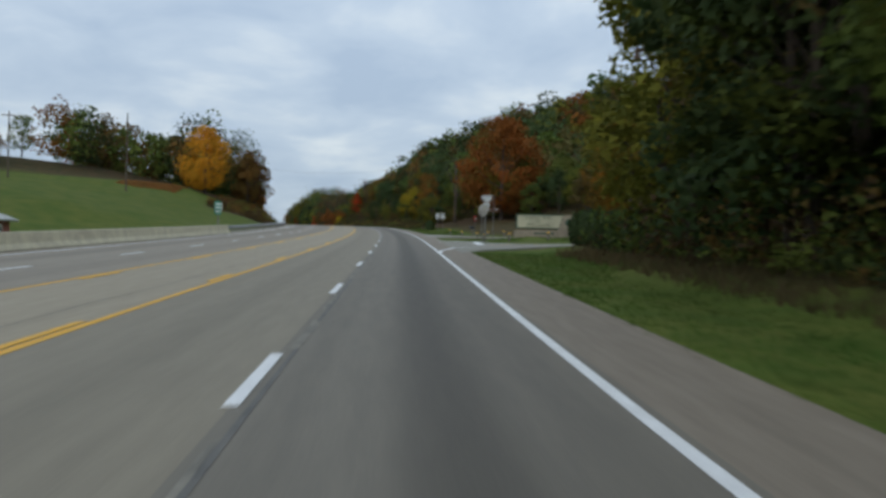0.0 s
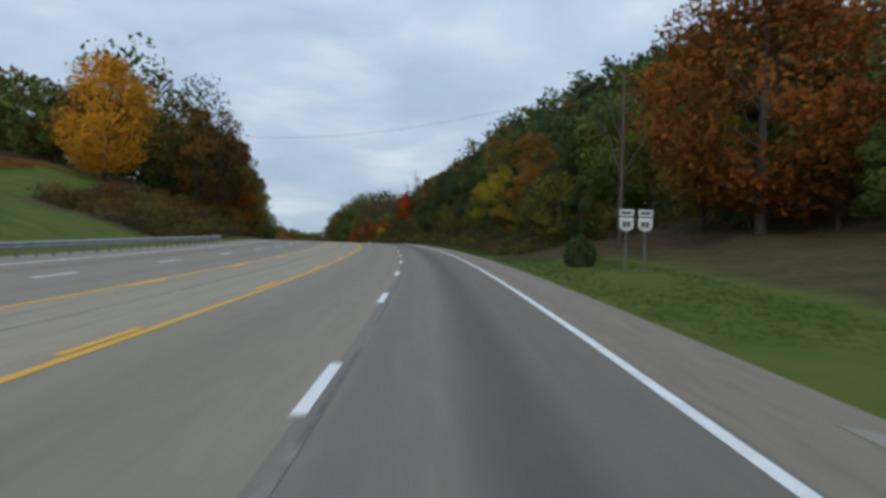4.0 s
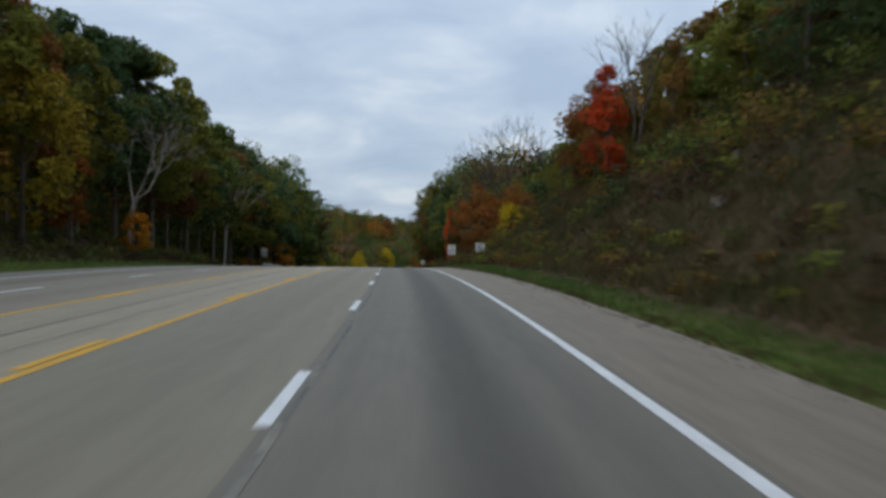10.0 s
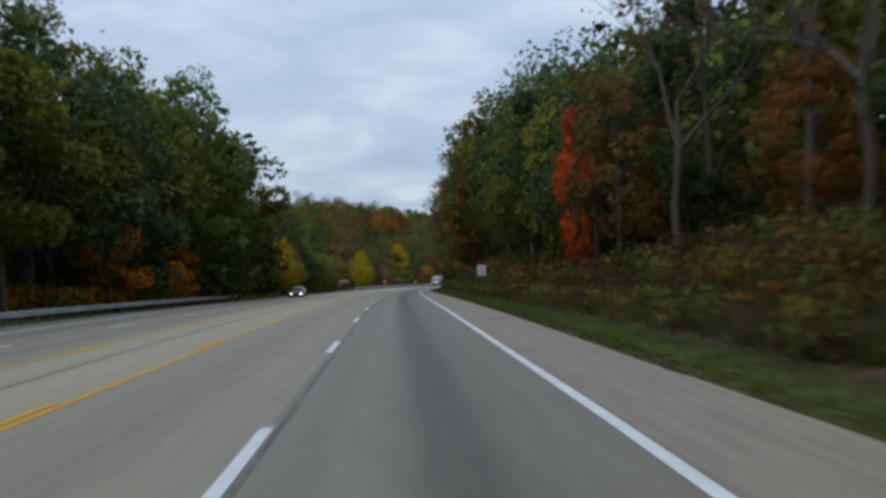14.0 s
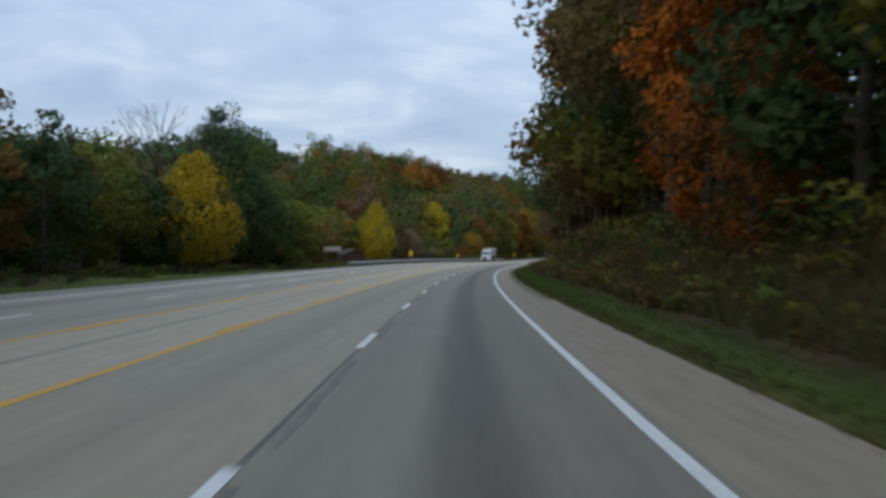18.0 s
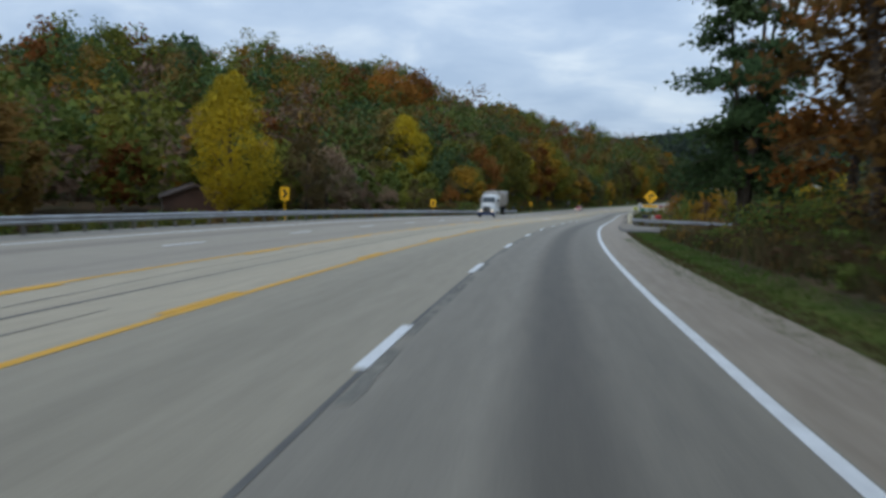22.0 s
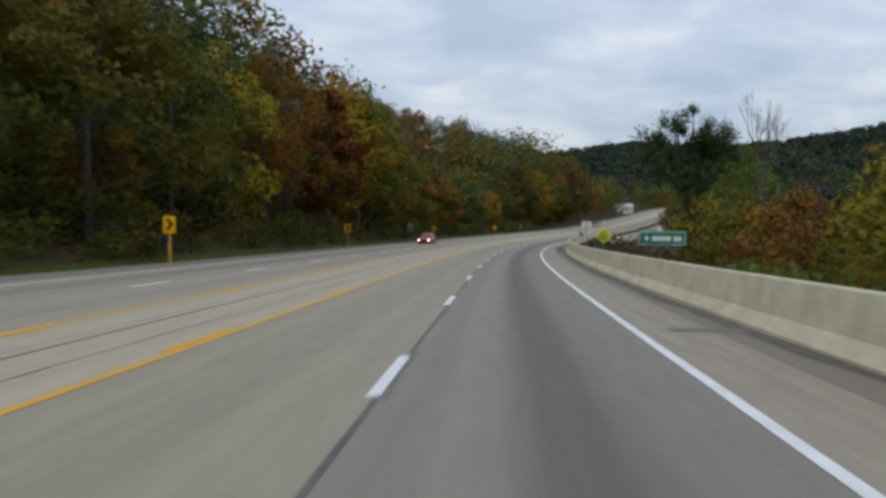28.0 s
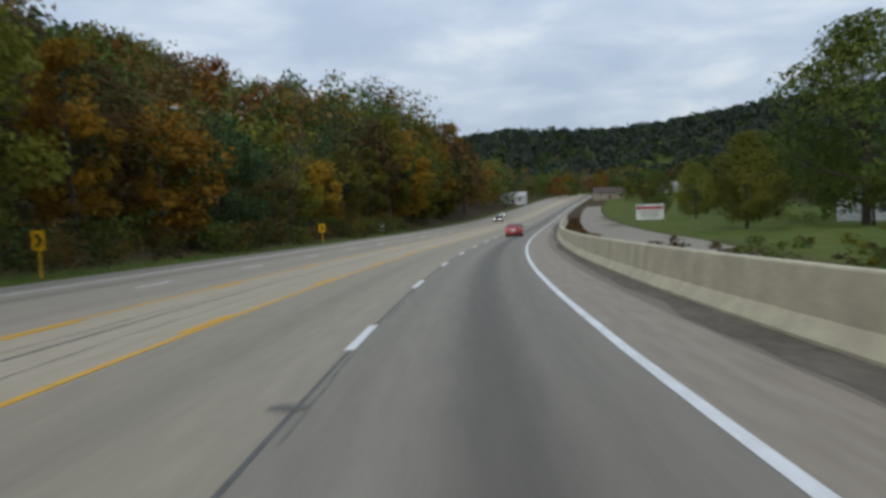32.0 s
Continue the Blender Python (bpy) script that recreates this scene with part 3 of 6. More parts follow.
while _at < 840:
    _len, _wide = _rj.uniform(1.5, 6.5), _rj.uniform(0.03, 0.12) * (1.0 if _at < 628 else 0.5)
    ribbon("joint_patch", _at, _at + _len, 0.13 - _wide * .6, 0.13 + _wide, WORN_JOINT, h=0.0055, step=0.6, wobble=0.012, seed=int(_at * 10) % 9999 + 3)
    _at += _len + _rj.uniform(0.5, 6.0)
for _a0, _a1, _l0 in [(0, 60, -4.25), (95, 150, -6.3), (215, 300, -4.35), (470, 560, -4.4), (520, 610, -5.95), (690, 860, -4.35), (700, 850, -5.95), (60, 130, -5.2)]:
    ribbon("hairline_crack", _a0, _a1, _l0, _l0 + .035, WORN_JOINT, h=0.0045, step=1.2, wobble=0.03, seed=int(_a0) + 50)
for _a0, _a1, _l0, _l1 in [(722.2, 722.9, 4.5, 5.9), (744.4, 744.9, 5.0, 5.6), (157.4, 158.3, 4.4, 5.3), (154.6, 155.9, 4.6, 5.25), (701, 701.6, 4.2, 5.6), (371.4, 372.1, 4.5, 5.2)]:
    ribbon("shoulder_stain", _a0, _a1, _l0, _l1, WORN_JOINT, h=0.011, step=0.15, wobble=0.05, seed=int(_a0))
ribbon("paved_shoulder", 608, 1000, 5.28, 6.75, SHOULDER, h=.004, seed=12, label="wider tan shoulder up to the barrier")

# ---- trees ----
def leaf_tris(centres, size, rs, heart, flat=0.7, lift=0.45):
    """Small leaf sprays as loose three-sided pieces, wound so that their fronts look away from the heart of the crown."""
    n = len(centres)
    a = rs.normal(size=(n, 3))
    a[:, 2] *= flat
    a /= np.linalg.norm(a, axis=1)[:, None] + 1e-9
    b = np.cross(a, rs.normal(size=(n, 3)))
    b /= np.linalg.norm(b, axis=1)[:, None] + 1e-9
    k = (size * rs.uniform(0.6, 1.4, n))[:, None]
    v = np.stack([centres - a * k - b * k * .35, centres + a * k - b * k * .2, centres + b * k * .9], 1)
    out = centres - heart
    out /= np.linalg.norm(out, axis=1)[:, None] + 1e-9
    out = out * 0.75 + np.array([0, 0, lift]) + rs.normal(size=(n, 3)) * 0.14
    out /= np.linalg.norm(out, axis=1)[:, None]
    flip = (np.cross(v[:, 1] - v[:, 0], v[:, 2] - v[:, 0]) * out).sum(1) < 0
    v[flip] = v[flip][:, ::-1]
    return v, np.repeat(out, 3, 0)


def leaf_mesh(name, tris, normals):
    me = fast_mesh(name, tris, np.arange(len(tris) * 3).reshape(-1, 3), smooth=True)
    me.normals_split_custom_set_from_vertices(normals.astype(np.float32))
    return me


def crown_points(rs, n, height, spread, base, lumps, hollow=0.45, lump=0.36):
    """Leaf places gathered in uneven clumps round a crown's shell."""
    c = []
    for _ in range(lumps):
        u, v = rs.uniform(0, 2 * np.pi), rs.uniform(0.02, 1)
        prof = np.sin(np.pi * np.clip(v, 0.0, 1.0) ** 0.75) ** 0.7 * rs.uniform(0.55, 1.0) + 0.05
        c.append((np.cos(u) * prof * spread, np.sin(u) * prof * spread, base + (height - base) * v * rs.uniform(0.9, 1.0), rs.uniform(0.55, 1.25)))
    c = np.array(c)
    pick = rs.randint(0, lumps, n)
    d = rs.normal(size=(n, 3))
    d /= np.linalg.norm(d, axis=1)[:, None]
    r = rs.uniform(hollow, 1, n) ** 0.6 * c[pick, 3] * spread * lump
    pts = c[pick, :3] + d * r[:, None] * np.array([1, 1, 0.75])
    return pts, c


def limb(segs, pts, r0, r1, sides=5):
    """Adds a tapering limb to a list of pieces."""
    n = len(pts) - 1
    for i in range(n):
        segs.append((*pts[i], *pts[i + 1], r0 + (r1 - r0) * i / n, r0 + (r1 - r0) * (i + 1) / n))


def limb_mesh(name, segs, sides=6):
    """One mesh of tapered tubes from the pieces of a trunk and its limbs."""
    q = np.array(segs, float)
    a, b, r = q[:, :3], q[:, 3:6], q[:, 6:8]
    d = b - a
    d /= np.linalg.norm(d, axis=1)[:, None] + 1e-9
    side = np.where(np.abs(d[:, 2:]) > 0.9, np.array([[1.0, 0, 0]]), np.array([[0, 0, 1.0]]))
    u = np.cross(d, side)
    u /= np.linalg.norm(u, axis=1)[:, None] + 1e-9
    w = np.cross(d, u)
    ang = np.arange(sides) * 2 * np.pi / sides
    ring = u[:, None, :] * np.cos(ang)[None, :, None] + w[:, None, :] * np.sin(ang)[None, :, None]
    v = np.stack([a[:, None, :] + ring * r[:, :1, None], b[:, None, :] + ring * r[:, 1:, None]], 1).reshape(-1, 3)
    k = np.arange(sides)
    f = np.stack([k, (k + 1) % sides, (k + 1) % sides + sides, k + sides], -1)[None] + (np.arange(len(q)) * 2 * sides)[:, None, None]
    return fast_mesh(name, v, f.reshape(-1, 4), smooth=True)


def tree_meshes(seed, height, spread, base, lumps, leaves, size, thick):
    """Trunk-with-limbs mesh and crown mesh of one tree."""
    rs = np.random.RandomState(seed)
    pts, c = crown_points(rs, leaves, height, spread, base, lumps)
    segs = []
    lean = rs.normal(size=2) * 0.35
    spine = [Vector((lean[0] * q * q + rs.normal() * .08 * q, lean[1] * q * q + rs.normal() * .08 * q, height * 0.9 * q - 0.3)) for q in np.linspace(0, 1, 7)]
    limb(segs, spine, thick, thick * 0.15)
    for k in range(min(lumps, 14)):
        end = Vector(c[k, :3])
        q = np.clip((end.z * 0.62) / (height * 0.9), 0.12, 0.85)
        i = int(q * 6)
        start = spine[i].lerp(spine[min(i + 1, 6)], q * 6 - i)
        mid = start.lerp(end, 0.5) + Vector((0, 0, -0.06 * (end - start).length))
        limb(segs, [start, mid, end], thick * 0.38 * (1 - q * .6), thick * 0.06)
    tm = limb_mesh("trunk", segs, 7)
    v, n = leaf_tris(pts, size, rs, np.array([0, 0, base + (height - base) * .45]))
    return tm, leaf_mesh("crown", v, n)


PROTO = []
for _i, (_h, _w, _b, _n) in enumerate([(17, 4.8, 1.6, 46), (20, 5.0, 2.6, 50), (15, 5.0, 1.2, 44), (19, 3.8, 2.2, 46), (13, 4.4, 0.8, 42), (22, 5.4, 3.5, 54)]):
    PROTO.append((tree_meshes(100 + _i, _h, _w, _b, _n, 8600 if _i in (1, 5) else 5600, 0.18 if _i in (1, 5) else 0.22, 0.2 + 0.005 * _h), _h))
PROTO.append((tree_meshes(140, 19, 7.6, 2.2, 90, 15000, 0.22, 0.45), 19))
PROTO.append((tree_meshes(141, 21, 4.8, 6.0, 38, 8200, 0.23, 0.26), 21))
PROTO.append((tree_meshes(142, 20, 4.6, 5.2, 36, 8000, 0.23, 0.22), 20))
WORDS = {"maple": "dull orange-red autumn", "gold": "golden autumn", "green": "green leafy", "dark": "dark green", "olive": "olive-green turning", "yellow": "bright yellow autumn", "orange": "orange autumn", "red": "red autumn", "rust": "rust-brown autumn", "umber": "brown-orange autumn", "brown": "dull brown autumn", "ochre": "olive-yellow autumn", "amber": "amber-brown autumn", "mauve": "thinning mauve-brown", "hazy": "blue-green haze-tinted"}
_crowns = {}


def plant(s, l, kind, height, proto=None, turn=0.0, wide=1.0, label="", bark=None):
    """One tree as a thing: its trunk and limbs, and its crown."""
    (tm, cm), h0 = PROTO[proto]
    key = (proto, kind)
    if key not in _crowns:
        a = cm.copy()
        a.materials.append(LEAVES[kind])
        b = tm.copy()
        b.materials.append(bark or BARK)
        _crowns[key] = (a, b)
    a, b = _crowns[key]
    root = new("tree")
    k = height / h0
    root.matrix_basis = stand(s, l) @ pose(0, 0, 0, 0, 0, turn) @ Matrix.Diagonal((k * wide, k * wide, k, 1))
    tagged(root, label or WORDS[kind] + " tree standing on the wooded roadside slope", "tree", group="roadside trees")
    part("trunk", b, None, root)
    part("crown", a, None, root)
    return root


_rs = np.random.RandomState(11)
MIX = ["green", "dark", "olive", "rust", "green", "olive", "dark", "green", "dark", "brown", "dark", "green", "olive", "rust", "green", "dark", "olive", "umber"]
RUSTY = ["rust", "dark", "olive", "umber", "green", "brown", "dark", "olive", "dark"]

DARKER = ["dark", "green", "olive", "dark", "rust", "dark", "olive"]


def edge_l(s, side):
    """How far from the lane line the wood begins."""
    if side > 0:
        return np.interp(s, [-120, 20, 50, 60, 75, 130, 160, 200, 240, 310, 335, 360, 420, 450, 520, 575, 590, 640, 700, 1200],
                         [13, 13, 16, 34, 31, 31, 20, 15, 17, 19, 15, 14, 13.5, 12, 12.5, 12, 24, 22, 16, 60])
    return -np.interp(s, [-120, 150, 178, 200, 330, 450, 474, 494, 590, 640, 700, 1200], [110, 95, 34, 23, 22, 22, 23, 32, 32, 26, 23, 24])


def edge_height(s, side):
    """How tall the trees at the wood's edge stand."""
    if side > 0:
        return np.interp(s, [-20, 40, 60, 150, 170, 240, 300, 335, 365, 385, 400, 450, 545, 558, 580, 700], [16, 16, 6.5, 7.5, 10.5, 8, 6.5, 8, 8, 10, 14, 19, 20, 10, 7, 8])
    return np.interp(s, [170, 225, 236, 258, 272, 284, 300, 340, 400, 415, 435, 455, 468, 476, 496, 590, 620, 640, 650, 698, 712, 800, 850, 910, 945, 970, 1070], [11, 16, 16, 10, 10, 15, 16, 18, 20.5, 21.5, 24, 26, 24, 18, 13, 10.5, 8.5, 8, 5.2, 5.2, 10.5, 21, 17, 9, 13, 18.5, 22])


SECOND_ROW, NEAR_ROW = [], []


def wood_edge():
    """The nearest trees of the woods, each a thing of its own; the rows behind go into the woods."""
    for side, first, last, step in ((1, -25, 578, 6.0), (-1, 224, 1065, 7.5)):
        s = first
        while s < last:
            for row in range(4):
                ss = s + _rs.uniform(-2.5, 2.5)
                l = edge_l(ss, side) + side * (row * 5.0 + _rs.uniform(0, 3.0))
                if side > 0 and 48 < ss < 84 and row < 2:
                    continue
                if side < 0 and 600 < ss < 633 and row < 3:
                    continue
                if side > 0 and 318 < ss < 392 and row < 3 and _rs.uniform() < .55:
                    continue
                pick = ["rust", "brown", "olive", "dark"] if side < 0 and ss < 248 else ["olive", "amber", "ochre", "olive", "umber", "green", "mauve", "brown", "green"] if side < 0 and 690 < ss < 860 else ["olive", "green", "amber", "ochre", "dark", "brown", "olive", "green"] if side < 0 and ss > 860 else ["mauve", "green", "brown", "rust", "mauve", "olive"] if side < 0 and 590 < ss <= 690 else ["umber", "dark", "brown", "rust", "dark"] if side > 0 and 335 < ss < 376 else DARKER if 375 < ss < 450 else RUSTY if 200 < ss < 470 else DARKER if ss < 60 else ["olive", "rust", "green", "brown", "dark", "mauve", "dark"] if side > 0 and ss > 470 else MIX
                kind = pick[_rs.randint(len(pick))]
                h = edge_height(ss, side) * _rs.uniform(0.8, 1.15) + row * 1.0
                if row:
                    (NEAR_ROW if row == 1 else SECOND_ROW).append((ss, l, h))
                else:
                    tall = side < 0 and 285 < ss < 405
                    plant(ss, l, kind, h, 7 + _rs.randint(2) if tall else _rs.randint(6), _rs.uniform(0, 360), _rs.uniform(0.9, 1.25), bark=MID_BARK if tall else None)
            s += step * _rs.uniform(0.75, 1.25)


wood_edge()
for _k in range(20):
    plant(158 + _k * 4.7 + _rs.uniform(-1.5, 1.5), 10.6 + _rs.uniform(0, 2.4), ["dark", "olive", "dark", "green", "rust", "dark", "olive"][_k % 7], _rs.uniform(3.2, 6.0), _rs.randint(6), _k * 70, 1.25, "shrubby young tree low on the cut bank")

# trees that stand out, by station, offset, colour, height, shape and width
plant(152, 23, "maple", 18, 6, 224, 1.0, "broad orange-red maple alone on the grass beside the driveway")
plant(209, -34.6, "gold", 15.5, 6, 173, 0.95, "golden orange tree at the top of the grassy field")
plant(219, -25, "rust", 13, 3, 183, 1.0, "half-bare purplish tree at the end of the field")
plant(295, 13.5, "red", 7.5, 3, 115, 0.9, "bright red sapling on the cut bank")
plant(265, -23.5, "olive", 15.6, 1, 80, 1.0, "tall olive-green tree at the edge of the wooded bank")
plant(255, -24, "ochre", 14.6, 5, 200, 1.0, "tall olive-yellow tree on the wooded bank")
plant(287, -21.6, "amber", 11, 0, 20, .95, "amber-brown tree at the foot of the wooded bank")
plant(306, -21.8, "maple", 9.6, 3, 60, .8, "narrow crimson tree at the edge of the tall wood")
plant(297.5, -21.4, "ochre", 12.5, 0, 300, .95, "olive-gold tree at the edge of the tall wood")
plant(321.7, -21.4, "orange", 3.8, 4, 15, 1.1, "low orange shrubby tree under tall dark trees")
plant(258, -20.8, "orange", 10, 3, 122, 0.75, "small orange-red tree at the foot of the wooded bank")
plant(391, 11.8, "red", 10, 3, 67, 0.5, "narrow scarlet tree against dark woods")
plant(325.5, 12.2, "yellow", 3.6, 4, 7, 1.05, "yellow sapling on the slope above the signs")
plant(182, 11.6, "ochre", 4.6, 4, 106, 1.15, "yellow shrubby tree low on the cut bank")
plant(201, 12.2, "ochre", 6.5, 2, 190, 1.1, "olive-yellow shrubby tree on the cut bank")
plant(410, -20.4, "orange", 8, 2, 124, 1.0, "orange maple in front of tall dark trees")
plant(428, -20.6, "orange", 7, 4, 356, 1.2, "rusty orange tree behind the guardrail")
plant(536, -29.5, "yellow", 13, 6, 20, .85, "full bright yellow tree beyond the grass verge")
plant(557, -35, "dark", 21, 1, 10, 1.1, "tall dark green tree behind the yellow one")
plant(566, -38, "dark", 24, 5, 310, 1.0, "tall dark green tree behind the yellow one")
plant(574, -36, "green", 20, 5, 40, 1.0, "tall green tree standing above the wooded edge")
plant(583, -42, "dark", 25, 1, 140, 1.1, "tall dark green tree standing above the wooded edge")
plant(592, -46, "dark", 23, 5, 240, 1.1, "tall dark green tree standing above the wooded edge")
plant(562, -36, "green", 16, 3, 90, 1.2, "tall green tree beyond the grass verge")
plant(621, -29, "yellow", 13, 6, 20, .7, "tall yellow tree below the wooded hill")
plant(711, -36.5, "yellow", 15.5, 6, 220, .78, "tall yellow tree part way up the wooded hill")
plant(477, 11.4, "orange", 12.5, 0, 36, .85, "large orange tree leaning over the bank")
plant(470, 10.8, "umber", 7, 2, 46, 1.1, "orange tree on the shaded bank")
plant(774, -58, "maple", 22.5, 2, 316, 1.0, "orange-red crown on the ridge of the wooded hill")
plant(796, -58, "umber", 20.5, 0, 40, 1.1, "reddish crown on the ridge of the wooded hill")
plant(897, 34.5, "green", 19, 6, 20, 1.0, "large dense green tree in front of a white house")
plant(960, 28, "olive", 9, 6, 60, .9, "olive tree beside the far end of the drive")
plant(990, 25, "green", 9, 6, 160, .9, "green tree beside the far end of the drive")
plant(1005, 36, "dark", 12, 6, 260, .9, "dark tree behind the meadow")
plant(945, 47, "dark", 13, 6, 310, .9, "dark tree behind the meadow")
plant(925, 31, "green", 11, 6, 200, 1.0, "rounded green tree by the meadow")
plant(893, 23, "olive", 8.5, 6, 20, 0.9, "olive-gold willow-like tree beside the gravel drive")
plant(192, 12.4, "ochre", 7.0, 0, 250, 1.15, "olive-yellow tree leaning out over the cut bank")
plant(171, 12.4, "ochre", 4.6, 4, 31, 1.2, "yellow-brown shrubby tree low on the cut bank")
plant(181, 13.4, "umber", 9.5, 1, 31, 1.0, "orange-brown tree on the cut bank")
plant(355.5, 12.8, "maple", 9.4, 2, 75, 1.0, "large orange maple behind the roadside signs")
plant(346.5, 12.2, "umber", 6.2, 4, 140, 1.25, "brown-orange shrubby tree behind the text sign")
plant(303.5, 14.8, "umber", 7.5, 0, 60, 1.0, "dull orange-red maple on the cut bank")
plant(307.5, 15.6, "umber", 7.0, 2, 160, 1.0, "dull orange-red maple on the cut bank")
plant(384, 17, "dark", 15, 3, 40, 1.0, "tall dark tree with a thin top behind the scarlet one")
plant(102, 30, "amber", 13.5, 6, 80, 0.95, "broad olive-yellow tree behind the park sign")
plant(92, 33, "amber", 14, 6, 10, 0.9, "broad golden brown tree behind the park sign")
for _s0, _l0, _k0, _h0 in [(822, 20, "olive", 7.5), (829, 25, "dark", 8.5), (840, 31, "olive", 9), (812, 24, "green", 8.5), (806, 27, "rust", 7.5), (797, 22, "olive", 6.5), (846, 36, "dark", 10), (832, 38, "brown", 9)]:
    plant(_s0, _l0, _k0, _h0, int(_s0) % 6, _s0 * 37 % 360, 1.2, "bushy tree in the low ground beyond the barrier")
plant(681, 17.3, "amber", 8.6, 4, 172, .95, "dull golden orange tree in the low ground beyond the barrier")
plant(664, 30, "yellow", 10, 2, 88, 1.2, "golden tree in the low ground beyond the barrier")
plant(650, 34, "olive", 9, 2, 290, 1.3, "willow-like green tree in the low ground")
plant(728, 16.6, "amber", 8.6, 4, 340, 1.2, "orange-brown tree beyond the barrier")
plant(768, 62, "dark", 8.5, 4, 40, 1.0, "dark tree in front of the white house")
plant(686, 30, "olive", 13, 2, 130, .8, "leafy green tree in front of the white house")
plant(696, 25.5, "dark", 11, 0, 210, .9, "dark tree in the low ground beyond the barrier")
plant(701, 18.6, "ochre", 9, 0, 0, 1.1, "olive tree beyond the barrier")
plant(745, 22, "olive", 10, 2, 205, 1.2, "yellow-green tree beyond the barrier")
plant(775, 28, "olive", 7, 4, 235, 1.3, "olive tree beside the valley floor")
plant(826, 30, "olive", 7.5, 4, 322, 1.3, "yellowing tree beyond the barrier")
plant(548, 12, "dark", 23, 5, 116, 1.1, "tall dark tree with drooping limbs on the bank")
plant(12, 13.5, "olive", 17, 5, 84, 1.2, "tall olive-green tree overhanging the verge")
plant(38, 14.5, "olive", 16, 0, 326, 1.1, "yellowing olive tree at the corner of the woods")
plant(46.5, 15.6, "olive", 13, 5, 100, 1.25, "dark olive tree at the corner of the side road")
plant(25, 15, "dark", 19, 1, 205, 1.2, "tall dark green tree overhanging the verge")
for _k in range(20):
    plant(70 + _k * 8.5 + _rs.uniform(-4, 4), -76 - _rs.uniform(0, 14), ["dark", "dark", "rust", "dark", "green"][_k % 5], _rs.uniform(8, 11.5), _k % 6, _k * 50, 1.1, "dark tree along the crest of the grassy field")


def bare_tree(s, l, height, seed, label, bark=BARK, spread=0.36, sparse=0):
    """A leafless or ivy-clad tree: forked limbs with thin twigs."""
    rs = np.random.RandomState(seed)
    root = new("tree")
    root.matrix_basis = stand(s, l)
    tagged(root, label, "tree", group="roadside trees")
    segs, tips = [], []

    def grow(a, d, length, r, depth):
        mid = a + d * length * 0.5 + Vector(rs.normal(size=3)) * length * 0.05
        b = a + d * length
        limb(segs, [a, mid, b], r, r * 0.62)
        tips.append((b, r, mid))
        if depth:
            for _ in range(3 if depth > 2 else rs.randint(2, 4)):
                e = d * 1.0 + Vector(rs.normal(size=3)) * spread
                e.z = abs(e.z) * 0.8 + 0.25
                grow(b, e.normalized(), length * rs.uniform(0.55, 0.8), r * 0.56, depth - 1)
    grow(Vector((0, 0, -0.3)), Vector((0.03, 0.02, 1)).normalized(), height * 0.33, height * 0.0125, 5)
    part("trunk", limb_mesh("trunk", segs, 5), bark, root)
    if sparse:
        c = np.concatenate([np.array(b) + rs.normal(size=(sparse, 3)) * 0.7 for b, r, m in tips[30:]])
        v, n = leaf_tris(c, 0.16, rs, np.array([0, 0, height * .6]))
        part("leaves", leaf_mesh("leaves", v, n), LEAVES["rust"], root, "few remaining russet leaves")
    return root


bare_tree(723, 32, 23, 61, "tall feathery tree with few russet leaves remaining beyond the barrier", spread=.15, sparse=7)
bare_tree(712, 33, 19.5, 62, "tall feathery tree with few russet leaves remaining beyond the barrier", spread=.15, sparse=6)


def ivy_tree(s, l, height, seed, label):
    """A dead tree whose trunk and few upright limbs are wrapped in lumps of ivy."""
    rs = np.random.RandomState(seed)
    root = tagged(new("tree"), label, "tree", group="roadside trees")
    root.matrix_basis = stand(s, l)
    segs, c = [], []
    limb(segs, [(0, 0, -.3), (-.15, 0, height * .25), (-.1, 0, height * .52)], .5, .36)
    for x, z0, z1, r in ((-.27, .46, .80, .2), (-.20, .50, .90, .18), (-.10, .5, .97, .2), (.01, .5, 1.0, .22), (.10, .52, .96, .18), (.19, .48, .92, .18), (.26, .46, .80, .16)):
        y = rs.uniform(-.12, .12)
        at = lambda u: np.array([x * height * u ** .85, y * height * u, height * (z0 + (z1 - z0) * u ** 1.15)])
        limb(segs, [at(u) for u in np.linspace(0, 1, 6)], r, .04)
        for u in np.linspace(.12, .6, 4):
            c.append(at(u) + rs.normal(size=(150, 3)) * .3)
        for k in range(6):
            u, wide = rs.uniform(.6, 1.0), rs.uniform(.3, .55)
            c.append(at(u) + rs.normal(size=3) * np.array([.8, .8, .5]) + rs.normal(size=(230, 3)) * wide)
    q = rs.uniform(0, 1, 3600)
    c.append(np.stack([rs.normal(size=3600) * (.72 - .2 * q), rs.normal(size=3600) * (.72 - .2 * q), q * height * .56], -1))
    part("trunk", limb_mesh("trunk", segs, 7), BARK, root)
    v, n = leaf_tris(np.concatenate(c), 0.14, rs, np.array([0, 0, height * .5]))
    part("ivy", leaf_mesh("ivy", v, n), LEAVES["dark"], root, "dark ivy leaves clothing the trunk and limbs")


